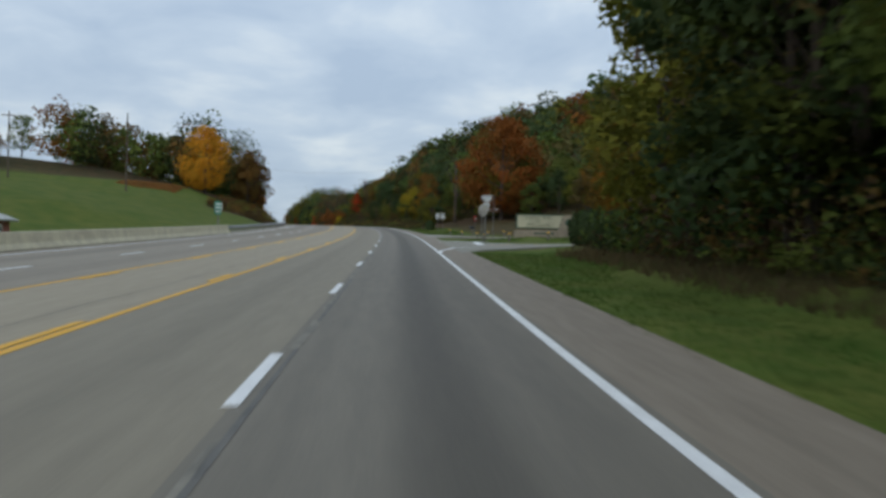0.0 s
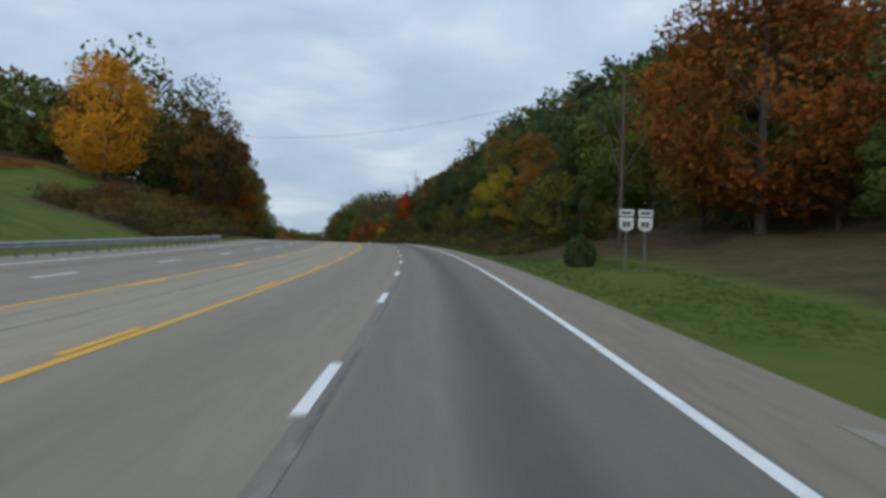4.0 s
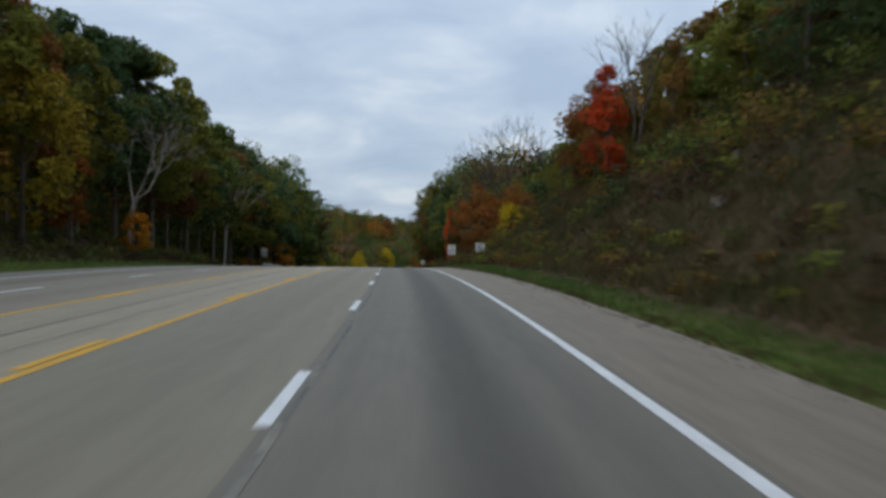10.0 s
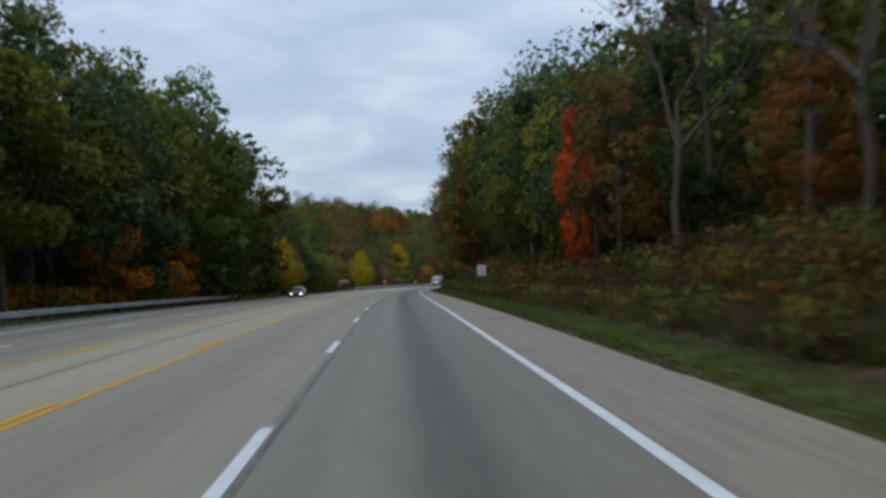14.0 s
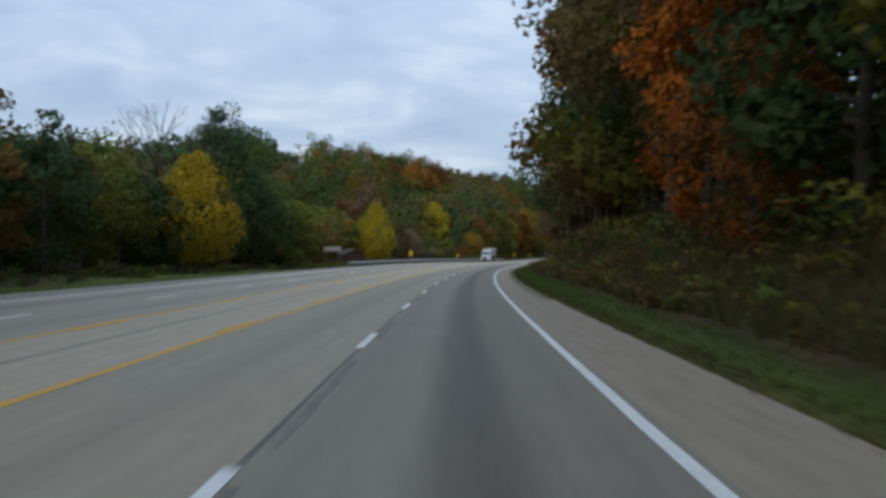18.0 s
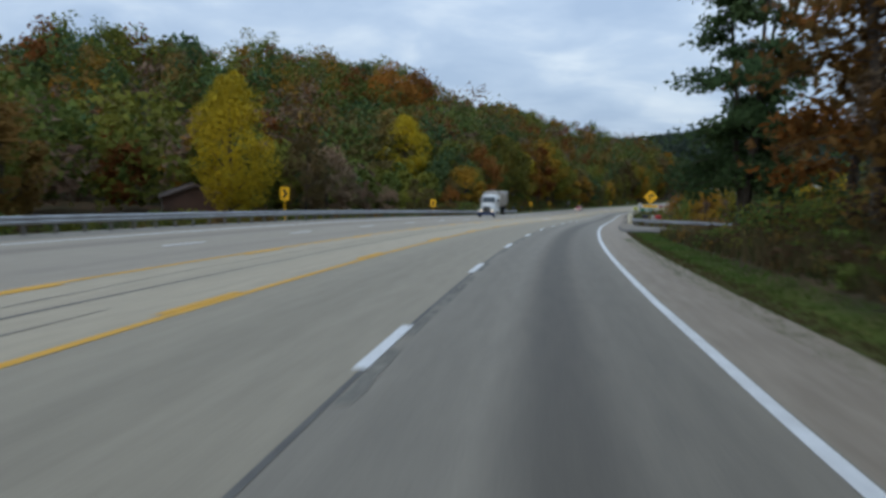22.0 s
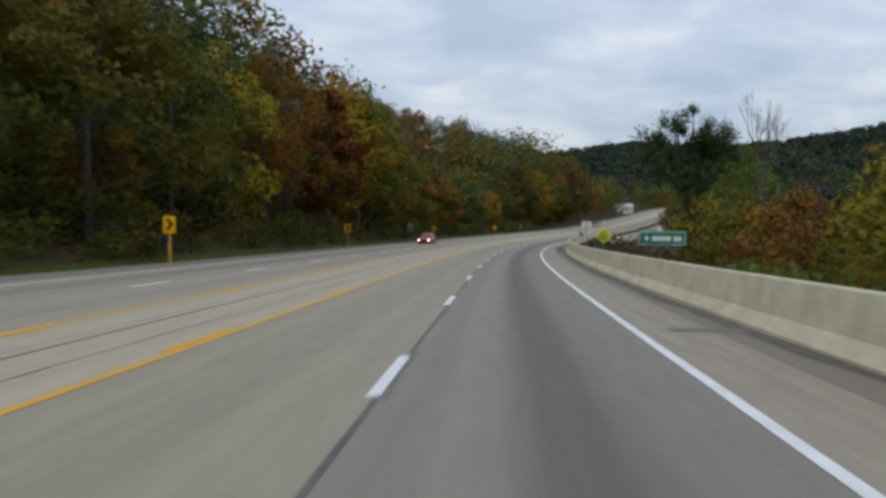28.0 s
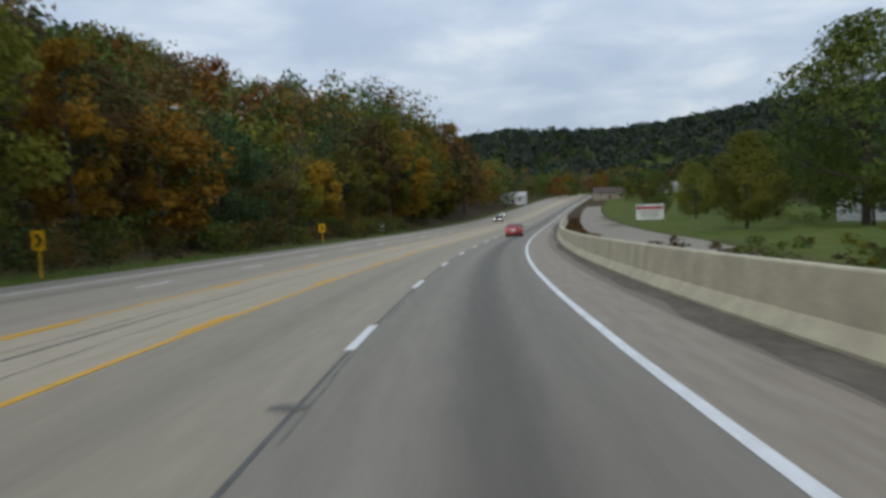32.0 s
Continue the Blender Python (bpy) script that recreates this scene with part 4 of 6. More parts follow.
ivy_tree(806, 19.9, 18.2, 5, "ivy-covered dead tree with lumpy limbs beyond the barrier")
bare_tree(819, 29.5, 22, 819, "tall pale leafless tree with upright limbs beyond the barrier", MID_BARK, spread=0.17)
for _s0, _l0, _h0, _b0, _say in [(322, -22, 14, PALE_BARK, "pale-barked leaning bare tree at the wood's edge"),
                            (330, -24, 13, PALE_BARK, "thin pale bare tree at the wood's edge"), (312, 20, 11, BARK, "leafless grey tree on top of the cut bank"),
                            (330, 17, 12, BARK, "leafless grey tree above the signs"), (300, 17, 10, BARK, "leafless grey tree on the cut bank"), (216, 17, 11, BARK, "feathery half-bare tree on the bank top"),
                            (160, 16, 14.5, BARK, "dark half-bare tree at the roadside"), (225, -23.5, 12, BARK, "bushy leafless tree at the end of the field"), (232, -23, 11, BARK, "bushy leafless tree beside the wooded bank"),
                            (566, 12, 15, BARK, "leafless brown tree on the bank"), (560, 14, 13, BARK, "thin leafless tree on the bank"), (345, 15, 16, BARK, "tall leafless tree behind the signs"), (372, 16, 17, BARK, "tall leafless tree in the woods"),
                            (905, -23, 15, BARK, "pale leafless tree at the wood's edge"), (543, -36, 23, BARK, "thin-topped half-bare tree beyond the verge"), (368, -22, 16, PALE_BARK, "grey bare trunk at the edge of the woods")]:
    bare_tree(_s0, _l0, _h0, int(_s0), _say, _b0)


def airy_tree(s, l, height, reach, seed, kind, stems, label, full=36):
    """A tall open tree: several stems, and layered drooping limbs with flat sprays of leaves."""
    rs = np.random.RandomState(seed)
    root = tagged(new("tree"), label, "tree", group="roadside trees")
    root.matrix_basis = stand(s, l)
    segs, leaves = [], []
    for k in range(stems):
        a = k * 2.4 + rs.uniform(0, 1)
        out = np.array([np.cos(a), np.sin(a)]) * (0.9 if stems > 1 else 0.1)
        top = height * rs.uniform(0.82, 1.0)
        spine = [np.array([out[0] * (0.25 + 2.2 * q ** 1.3), out[1] * (0.25 + 2.2 * q ** 1.3), -0.3 + top * q]) + rs.normal(size=3) * 0.08 for q in np.linspace(0, 1, 9)]
        limb(segs, spine, 0.26, 0.03)
        for i in range(34):
            q = rs.uniform(0.14, 0.99)
            p = np.array([np.interp(q * 8, np.arange(9), [v[c] for v in spine]) for c in range(3)])
            b = rs.uniform(0, 2 * np.pi)
            n = reach * (1.1 - q * 0.75) * rs.uniform(0.5, 1.0)
            way = np.array([np.cos(b), np.sin(b), 0])
            pts = [p + way * n * u + np.array([0, 0, n * (0.42 * u - 0.5 * u * u)]) for u in np.linspace(0, 1, 5)]
            limb(segs, pts, 0.06, 0.012)
            for u in np.linspace(0.3, 1.05, 6):
                c = p + way * n * u + np.array([0, 0, n * (0.42 * u - 0.5 * u * u)])
                leaves.append(c + rs.normal(size=(full, 3)) * np.array([0.5, 0.5, 0.24]) * (0.6 + 0.13 * n))
    part("trunk", limb_mesh("trunk", segs, 6), BARK, root)
    v, n = leaf_tris(np.concatenate(leaves), 0.185, rs, np.array([0, 0, height * .5]))
    part("crown", leaf_mesh("crown", v, n), LEAVES[kind], root)


airy_tree(607, 12.8, 22, 5.4, 71, "dark", 3, "tall dark multi-stemmed tree with layered drooping limbs by the dirt drive")
airy_tree(589, 14.6, 19, 3.6, 72, "umber", 1, "open russet tree with thin limbs on the bank")
bare_tree(366, 14.5, 15, 74, "thin half-bare tree behind the roadside signs", sparse=2)
bare_tree(380, 14, 17, 75, "thin half-bare tree on the slope", sparse=2)
airy_tree(563, 12.4, 20, 4.4, 76, "umber", 2, "tall half-bare rust-brown tree leaning over the bank", 19)
airy_tree(576, 11.8, 19, 4.6, 73, "rust", 2, "half-bare rust-brown tree leaning over the bank", 16)


def far_woods(name, cells, leaves, size, seed, label, rows=(), mix=MIX, wide=0.36, lumps=24):
    """Woods behind the edge, too many to count: real clumps of leaves and trunks in one mesh for each colour."""
    rs = np.random.RandomState(seed)
    by = {k: [] for k in LEAVES}
    spots_at = [(s, l, h) for s, l, h in rows]
    for s0, s1, l0, l1, count, h0, h1 in cells:
        spots_at += list(zip(rs.uniform(s0, s1, count), rs.uniform(l0, l1, count), rs.uniform(h0, h1, count)))
    a = np.array(spots_at)
    p = field(a[:, 0], a[:, 1])
    for i, h in enumerate(a[:, 2]):
        kind = mix[rs.randint(len(mix))]
        w = h * wide * rs.uniform(0.8, 1.2)
        pts, _ = crown_points(rs, leaves, h, w, h * 0.12, lumps, lump=0.42)
        by[kind].append(leaf_tris(pts + p[i], size, rs, p[i] + np.array([0, 0, h * .5])))
    for kind, made in by.items():
        if made:
            me = leaf_mesh(name, np.concatenate([m[0] for m in made]), np.concatenate([m[1] for m in made]))
            me.materials.append(LEAVES[kind])
            tagged(new(name, me), WORDS[kind] + " " + label, "woods", kind="stuff")


WOOD_RIGHT = [(-60, 60, 27, 110, 120, 13, 18), (60, 180, 40, 130, 150, 8, 12), (180, 345, 34, 100, 170, 9, 14), (345, 440, 30, 80, 70, 15, 20), (440, 575, 30, 80, 80, 13, 18), (1150, 1330, 22, 90, 60, 7, 13)]
WOOD_LEFT = [(224, 345, -75, -38, 80, 11, 16), (345, 450, -75, -38, 70, 17, 22), (450, 600, -80, -44, 130, 12, 16), (580, 700, -120, -40, 220, 7.5, 10), (700, 850, -120, -40, 210, 13, 17), (850, 930, -120, -40, 80, 7, 10), (930, 1060, -120, -40, 120, 11, 15), (1060, 1200, -90, -22, 130, 14, 18), (1230, 1380, -30, 30, 70, 10, 15)]
WOOD_MIX = ["green", "dark", "olive", "brown", "dark", "green", "dark", "rust", "dark", "green", "olive", "dark", "umber", "brown", "green", "rust"]
far_woods("woods", [c for c in WOOD_RIGHT if c[0] < 170], 480, 0.45, 25, "wooded hillside behind the highway", [r for r in SECOND_ROW if r[0] < 180], mix=["dark", "green", "dark", "olive", "dark", "dark", "green", "brown"])
far_woods("woods", [c for c in WOOD_RIGHT if c[0] >= 170] + [c for c in WOOD_LEFT if c[0] < 570], 480, 0.45, 21, "wooded hillside behind the highway", [r for r in SECOND_ROW if 180 <= r[0] < 570], mix=WOOD_MIX)
far_woods("woods", [c for c in WOOD_LEFT if c[0] > 570], 520, 0.42, 26, "wooded hill along the outside of the bends", [r for r in SECOND_ROW if r[0] >= 570], mix=["green", "dark", "olive", "amber", "green", "rust", "dark", "green", "brown", "olive", "umber", "mauve", "green"])
far_woods("woods", [], 1500, 0.27, 29, "trees close behind the wood's edge", [r for r in NEAR_ROW if r[0] < 150 or r[0] > 480], mix=["dark", "green", "olive", "brown", "mauve", "green", "olive", "dark"], lumps=40)
far_woods("woods", [], 1500, 0.27, 30, "trees close behind the wood's edge", [r for r in NEAR_ROW if 150 <= r[0] <= 480], mix=["dark", "green", "brown", "rust", "dark", "olive", "dark"], lumps=40)
_rl = np.random.RandomState(27)
LOW_WOODS = [(s, l, _rl.uniform(6, 9.5)) for s, l in zip(_rl.uniform(645, 800, 130), _rl.uniform(18, 60, 130)) if s > 678 + (l - 18) * 2.75]
far_woods("woods", [], 1500, 0.19, 27, "low woods beyond the concrete barrier", LOW_WOODS, mix=["olive", "ochre", "rust", "olive", "green", "mauve", "umber"], lumps=40)
far_woods("distant_woods", [(560, 740, -420, -115, 110, 6, 9), (740, 1150, -420, -110, 270, 12, 16), (100, 420, 95, 260, 220, 13, 18), (0, 60, 120, 200, 20, 12, 16)], 150, 1.15, 22, "hills in the distance", mix=["dark", "dark", "green", "dark", "brown", "dark"], wide=0.5, lumps=11)
# far hills and ridge get their aerial haze from blue-tinted leaf colour
far_woods("distant_woods", [(640, 1300, 62, 330, 320, 8, 14), (940, 1300, 62, 300, 280, 11, 16)], 260, 0.85, 24, "hills across the valley", mix=["hazy", "dark", "hazy", "brown", "green"], wide=0.5, lumps=14)
far_woods("distant_woods", [(1340, 2000, -500, 650, 3200, 11, 14)], 110, 1.5, 23, "closing the valley in the distance", mix=["hazy", "hazy", "hazy", "dark", "hazy"], wide=0.55, lumps=9)


def brush(zones, seed):
    """Weeds, briars and saplings on the banks, too many to count."""
    rs = np.random.RandomState(seed)
    by = {}
    for s0, s1, l0, l1, count, h0, h1, kinds in zones:
        for _ in range(count):
            s, l = rs.uniform(s0, s1), rs.uniform(l0, l1)
            if 48 < s < 72 and l > 0:
                continue
            h, kind = rs.uniform(h0, h1), kinds[rs.randint(len(kinds))]
            n = int(55 + 60 * h)
            u = rs.uniform(0, 1, n)
            foot = field(np.array(s), np.array(l))
            pts = np.stack([rs.normal(size=n) * h * 0.42, rs.normal(size=n) * h * 0.42, u * h], -1) + foot
            by.setdefault(kind, []).append(leaf_tris(pts, 0.06 + 0.035 * h, rs, foot + np.array([0, 0, h * .75]), 1.3, 0.12))
    for kind, made in by.items():
        me = leaf_mesh("brush", np.concatenate([m[0] for m in made]), np.concatenate([m[1] for m in made]))
        me.materials.append(LEAVES[kind] if kind in LEAVES else kind)
        tagged(new("brush", me), "tangled weeds and brush on the roadside banks", "brush", kind="stuff")


DRY = leaf_mat("dry_weeds", (0.145, 0.092, 0.046), (0.090, 0.064, 0.034))
BANK_BRUSH = [(-25, 50, 12.5, 19, 260, .8, 2.6, ["green", "rust", DRY, "dark"]), (38, 50, 14, 18, 60, 1, 2.6, ["dark", "olive", "green"]), (-25, 48, 12.6, 14.5, 160, .3, 1.0, ["dark", "rust", DRY, "green"]), (160, 335, 11, 21, 620, .5, 1.7, ["rust", DRY, "olive", "green", "dark"]),
              (335, 450, 9.6, 16, 330, .5, 1.6, ["rust", "olive", DRY, "green", DRY]), (440, 600, 10.5, 17, 420, .5, 1.8, ["olive", "dark", DRY, "green", "rust"]), (160, 600, 7.3, 10.5, 1000, .22, .7, [DRY, "olive", "rust", "green", "brown"])]
VERGE_BRUSH = [(222, 288, -27, -20, 260, .6, 2.4, ["rust", "olive", "dark", DRY, "orange"]), (288, 400, -34, -25, 160, .5, 1.6, ["rust", "dark", DRY, "orange"]), (270, 350, -26, -19.2, 330, .25, .9, [DRY, "olive", "dark", "brown", DRY, "green"]), (400, 450, -27, -20, 180, .6, 2.4, ["rust", "olive", "dark", "orange"]), (172, 228, -31, -19.2, 300, .4, 1.5, ["rust", DRY, "umber", "brown", "olive", DRY]),
               (560, 680, -27, -19.5, 260, .3, 1.1, ["olive", "dark", "green", "rust", DRY]), (680, 960, -27, -19.5, 700, .6, 2.4, ["olive", "dark", "green", "rust", DRY]), (450, 600, -33, -26, 220, .3, 1.1, ["dark", "green", "olive", DRY]),
               (655, 780, 9, 26, 400, .8, 3, ["olive", "rust", DRY, "green", "dark"]), (780, 860, 8, 24, 260, .2, .7, [DRY, "olive", DRY, "green"]), (600, 611, 13, 26, 50, .6, 2, ["olive", DRY, "green"]), (640, 655, 9.5, 26, 110, .5, 1.5, [DRY, DRY, "rust"]),
               (860, 1000, 7.3, 9.0, 230, .15, .4, [DRY, DRY, "rust"]), (870, 960, 30, 50, 60, .4, 1.2, ["green", "olive"])]
brush(BANK_BRUSH + VERGE_BRUSH, 31)


def turf(zones, seed, material, label, width=0.016, blades=4):
    """Grass blades along the verges and on the banks."""
    rs = np.random.RandomState(seed)
    tris = []
    for s0, s1, l0, l1, count, h in zones:
        s, l = rs.uniform(s0, s1, count), rs.uniform(l0, l1, count)
        p = field(s, l)
        for _ in range(blades):
            a = rs.uniform(0, 2 * np.pi, count)
            hh = h * rs.uniform(0.4, 1.3, count)
            off = np.stack([rs.normal(size=count) * .06, rs.normal(size=count) * .06, np.zeros(count)], -1) * (1 + h * 3)
            w = np.stack([np.cos(a), np.sin(a), np.zeros(count)], -1) * width
            tip = np.stack([rs.normal(size=count) * hh * .4, rs.normal(size=count) * hh * .4, hh], -1)
            base = p + off - np.array([0, 0, .05])
            tris.append(np.stack([base - w, base + w, base + tip], 1))
    v = np.concatenate(tris)
    me = fast_mesh("grass", v, np.arange(len(v) * 3).reshape(-1, 3))
    me.materials.append(material)
    tagged(new("grass", me), label, "grass", kind="stuff")


BLADES = leaf_mat("verge_grass_blades", (0.070, 0.124, 0.024), (0.105, 0.126, 0.034))
turf([(-5, 50, 5.6, 13.2, 10000, .11), (72, 92, 8, 20, 4000, .08), (112, 160, 5.7, 12, 6000, .09), (160, 335, 6.05, 7.1, 9500, .12), (335, 612, 5.95, 7.2, 15500, .11), (478, 596, 5.08, 5.7, 8000, .07),
      (445, 600, -24, -17.3, 4000, .12), (284, 345, -19.5, -17.3, 2000, .12), (560, 960, -20, -17.3, 4000, .14)], 41, BLADES, "short green verge grass with dry blades")
turf([(225, 350, -27, -18.8, 6000, .35), (160, 335, 5.72, 6.3, 4500, .08), (335, 612, 5.66, 6.2, 7500, .07), (172, 228, -31, -19, 2600, .5), (160, 335, 7.2, 20, 15000, .55), (335, 450, 7.4, 14, 6000, .5), (440, 600, 7.4, 16, 10000, .6), (640, 656, 8, 20, 1200, .6), (-20, 48, 10, 15, 2000, .5)], 42,
     leaf_mat("dry_bank_grass", (0.112, 0.084, 0.040), (0.080, 0.063, 0.030)), "tall dry brown grass on the roadside banks", 0.028, 5)
turf([(160, 335, 7.4, 20, 9000, .45), (335, 450, 7.4, 14, 4000, .45), (440, 600, 7.4, 16, 8000, .5), (185, 226, -32, -19, 700, .4)], 43,
     leaf_mat("olive_bank_grass", (0.066, 0.076, 0.026), (0.050, 0.060, 0.020)), "rough olive-green grass on the roadside banks", 0.026, 5)

turf([(180, 208, -50, -38, 5000, .35)], 44, leaf_mat("orange_dry_grass", (0.34, 0.17, 0.05), (0.25, 0.13, 0.04)), "strip of orange-brown dry grass along the top of the field", 0.03, 4)

# ---- barriers and rails ----
def jersey(s0, s1, l, height=0.95):
    """Concrete safety-shape wall along the road, cast in lengths with open joints; each length is a part."""
    root = tagged(new("concrete_barrier"), "weathered tan concrete safety barrier along the paved shoulder", "barrier")
    prof = np.array([(0.36, 0.0), (0.36, 0.08), (0.18, 0.33), (0.105, height - .03), (0.085, height), (-0.085, height), (-0.105, height - .03), (-0.18, 0.33), (-0.36, 0.08), (-0.36, 0.0)])
    n = len(prof)
    q = s0
    while q < s1 - .5:
        e = min(q + 6.08, s1)
        s = np.linspace(q, e, 4)
        v = np.array([spots(np.full(n, a), l + prof[:, 0], prof[:, 1] - 0.02) for a in s]).reshape(-1, 3)
        me = bpy.data.meshes.new("segment")
        me.from_pydata(v.tolist(), [], grid_faces(4, n).tolist() + [list(range(n - 1, -1, -1)), [3 * n + i for i in range(n)]])
        me.materials.append(CONCRETE)
        part("segment", me, None, root)
        q = e + .02
    return root


jersey(648, 985, 6.5, 1.02)
jersey(-120, 90, -15.7, 0.85)

def guardrail(s0, s1, l, side, label, path=None):
    """W-beam rail on steel posts; every post and the rail are parts."""
    root = new("guardrail")
    root.matrix_basis = Matrix.Identity(4)
    tagged(root, label, "guardrail")
    prof = [(0.0, 0.40), (0.05, 0.43), (0.075, 0.47), (0.05, 0.52), (0.0, 0.555), (0.05, 0.59), (0.075, 0.64), (0.05, 0.68), (0.0, 0.71)]
    s = np.append(np.arange(s0, s1, 3.81), s1)
    rows = [spots(np.full(9, q), l - side * np.array([a for a, _ in prof]), np.array([b for _, b in prof])) for q in s]
    rail = part("rail", fast_mesh("rail", np.array(rows), grid_faces(len(s), 9), smooth=True), GALV, root)
    mod = rail.modifiers.new("thickness", "SOLIDIFY")
    mod.thickness = 0.006
    bm = bmesh.new()
    box(bm, -0.05, -0.04, -0.7, 0.05, 0.04, 0.70)
    me = bpy.data.meshes.new("post")
    bm.to_mesh(me), bm.free()
    me.materials.append(POST_STEEL)
    q = s0 + 0.5
    while q < s1:
        ob = part("post", me, None, root)
        ob.matrix_basis = stand(q, l + side * 0.09, 0.0)
        q += 1.905
    return root


guardrail(90.5, 178, -16.0, -1, "galvanised steel guardrail continuing from the concrete barrier")
guardrail(371, 441, -17.0, -1, "galvanised steel guardrail in front of dark woods")
guardrail(555, 728, -16.6, -1, "long galvanised steel guardrail along the outside of the bend")


def bent_guardrail():
    """Rail that leaves the barrier's end and turns away beside the dirt drive."""
    root = tagged(new("guardrail"), "galvanised guardrail turning away from the barrier beside the dirt drive", "guardrail")
    ss = np.array([648.5, 645, 641.5, 638, 635, 633, 632.2, 632.5, 635, 640])
    ll = np.array([6.55, 6.6, 6.7, 6.95, 7.5, 8.6, 10.2, 11.8, 14.2, 17.8])
    prof = np.array([(0.0, 0.40), (0.05, 0.43), (0.075, 0.47), (0.05, 0.52), (0.0, 0.555), (0.05, 0.59), (0.075, 0.64), (0.05, 0.68), (0.0, 0.71)])
    u = np.linspace(0, 9, 37)
    s, l = np.interp(u, np.arange(10), ss), np.interp(u, np.arange(10), ll)
    base = spots(s, l, 0.02 + np.minimum(land(s, l), 0) * 0.25)
    d = np.gradient(base[:, :2], axis=0)
    nrm = np.stack([d[:, 1], -d[:, 0]], -1)
    nrm /= np.linalg.norm(nrm, axis=1)[:, None]
    v = np.repeat(base[:, None, :], 9, 1)
    v[..., :2] += -nrm[:, None, :] * prof[None, :, :1] * -1.0
    v[..., 2] += prof[None, :, 1]
    rail = part("rail", fast_mesh("rail", v, grid_faces(37, 9), smooth=True), GALV, root)
    rail.modifiers.new("thickness", "SOLIDIFY").thickness = 0.006
    bm = bmesh.new()
    box(bm, -0.07, -0.07, -0.9, 0.07, 0.07, 0.72, 0.01)
    me = bpy.data.meshes.new("post")
    bm.to_mesh(me), bm.free()
    me.materials.append(POST_STEEL)
    for i in range(2, 37, 5):
        ob = part("post", me, None, root)
        ob.matrix_basis = Matrix.Translation(Vector(base[i]) - Vector((nrm[i, 0], nrm[i, 1], 0)) * 0.1)


bent_guardrail()

# ---- signs, posts and poles ----
def letters(name, text, size, material, parent, m, label=""):
    """Flat lettering as a mesh, centred on its place."""
    cu = bpy.data.curves.new(name, "FONT")
    cu.body, cu.size, cu.align_x, cu.align_y, cu.extrude = text, size, "CENTER", "CENTER", 0.002
    tmp = bpy.data.objects.new(name, cu)
    scene.collection.objects.link(tmp)
    bpy.context.view_layer.update()
    me = bpy.data.meshes.new_from_object(tmp.evaluated_get(bpy.context.evaluated_depsgraph_get()))
    bpy.data.objects.remove(tmp)
    me.materials.clear()
    me.materials.append(material)
    ob = part(name, me, None, parent, label)
    ob.matrix_basis = m
    return ob


def plate(points, thick=0.012, y=0.0):
    """A sign blank cut to an outline (x, z), its face towards -y."""
    bm = bmesh.new()
    f = bm.faces.new([bm.verts.new((x, y, z)) for x, z in points])
    r = bmesh.ops.extrude_face_region(bm, geom=[f])
    bmesh.ops.translate(bm, verts=[v for v in r["geom"] if isinstance(v, bmesh.types.BMVert)], vec=(0, thick, 0))
    bmesh.ops.recalc_face_normals(bm, faces=bm.faces)
    return bm


def rect(w, h, x=0.0, z=0.0, cut=0.0):
    a, b = w / 2, h / 2
    if not cut:
        return [(x - a, z - b), (x + a, z - b), (x + a, z + b), (x - a, z + b)]
    c = cut
    return [(x - a + c, z - b), (x + a - c, z - b), (x + a, z - b + c), (x + a, z + b - c), (x + a - c, z + b), (x - a + c, z + b), (x - a, z + b - c), (x - a, z - b + c)]


def ngon(n, r, turn=0.0, z=0.0):
    return [(r * math.cos(turn + i * 2 * math.pi / n), z + r * math.sin(turn + i * 2 * math.pi / n)) for i in range(n)]


FACE = pose(0, 0, 0, 90, 0, 0)


def sign(label, s, l, centre, outline, face, posts, back=False, turn=0.0, post_material=None, name="road_sign", category="road sign"):
    """Post-mounted sign: its blank, its posts, and a base at the ground. centre: height of the face's middle over the road."""
    root = new(name)
    root.matrix_basis = stand(s, l, turn=turn)
    tagged(root, label, category)
    z = centre - float(land(s, l))
    board = part("board", plate(outline), SIGN_BACK if back else face, root)
    board.matrix_basis = Matrix.Translation((0, -0.04, z))
    top = max(p[1] for p in outline)
    for x in posts:
        bm = bmesh.new()
        box(bm, x - 0.035, -0.028, -0.6, x + 0.035, 0.028, z + top * 0.8, 0.006)
        part("post", bm, post_material or POST_STEEL, root)
    return root, board


def stroke(name, board, points, material, y=-0.004, label=""):
    return part(name, plate(points, 0.004, y), material, board, label)


# chevron alignment signs round the bends
CHEV = [(-.22, .30), (.02, 0), (-.22, -.30), (.0, -.30), (.26, 0), (.0, .30)]
for _s0, _l0, _z in [(606, -17.9, 1.85), (653.5, -17.7, 1.6), (712, -18.6, 1.7), (750, -16.1, 2.1), (802.3, -18.5, 2.05), (850.5, -18.4, 1.8), (901.5, -18.4, 1.65)]:
    r, b = sign("yellow chevron sign on a yellow post along the bend", _s0, _l0, _z, rect(.76, .92, cut=.03), SIGN_YELLOW, [0.0], post_material=SIGN_YELLOW, name="chevron_sign", turn=-14)
    tagged(r, group="chevron signs")
    stroke("chevron", b, [(x, z) for x, z in CHEV], SIGN_BLACK)

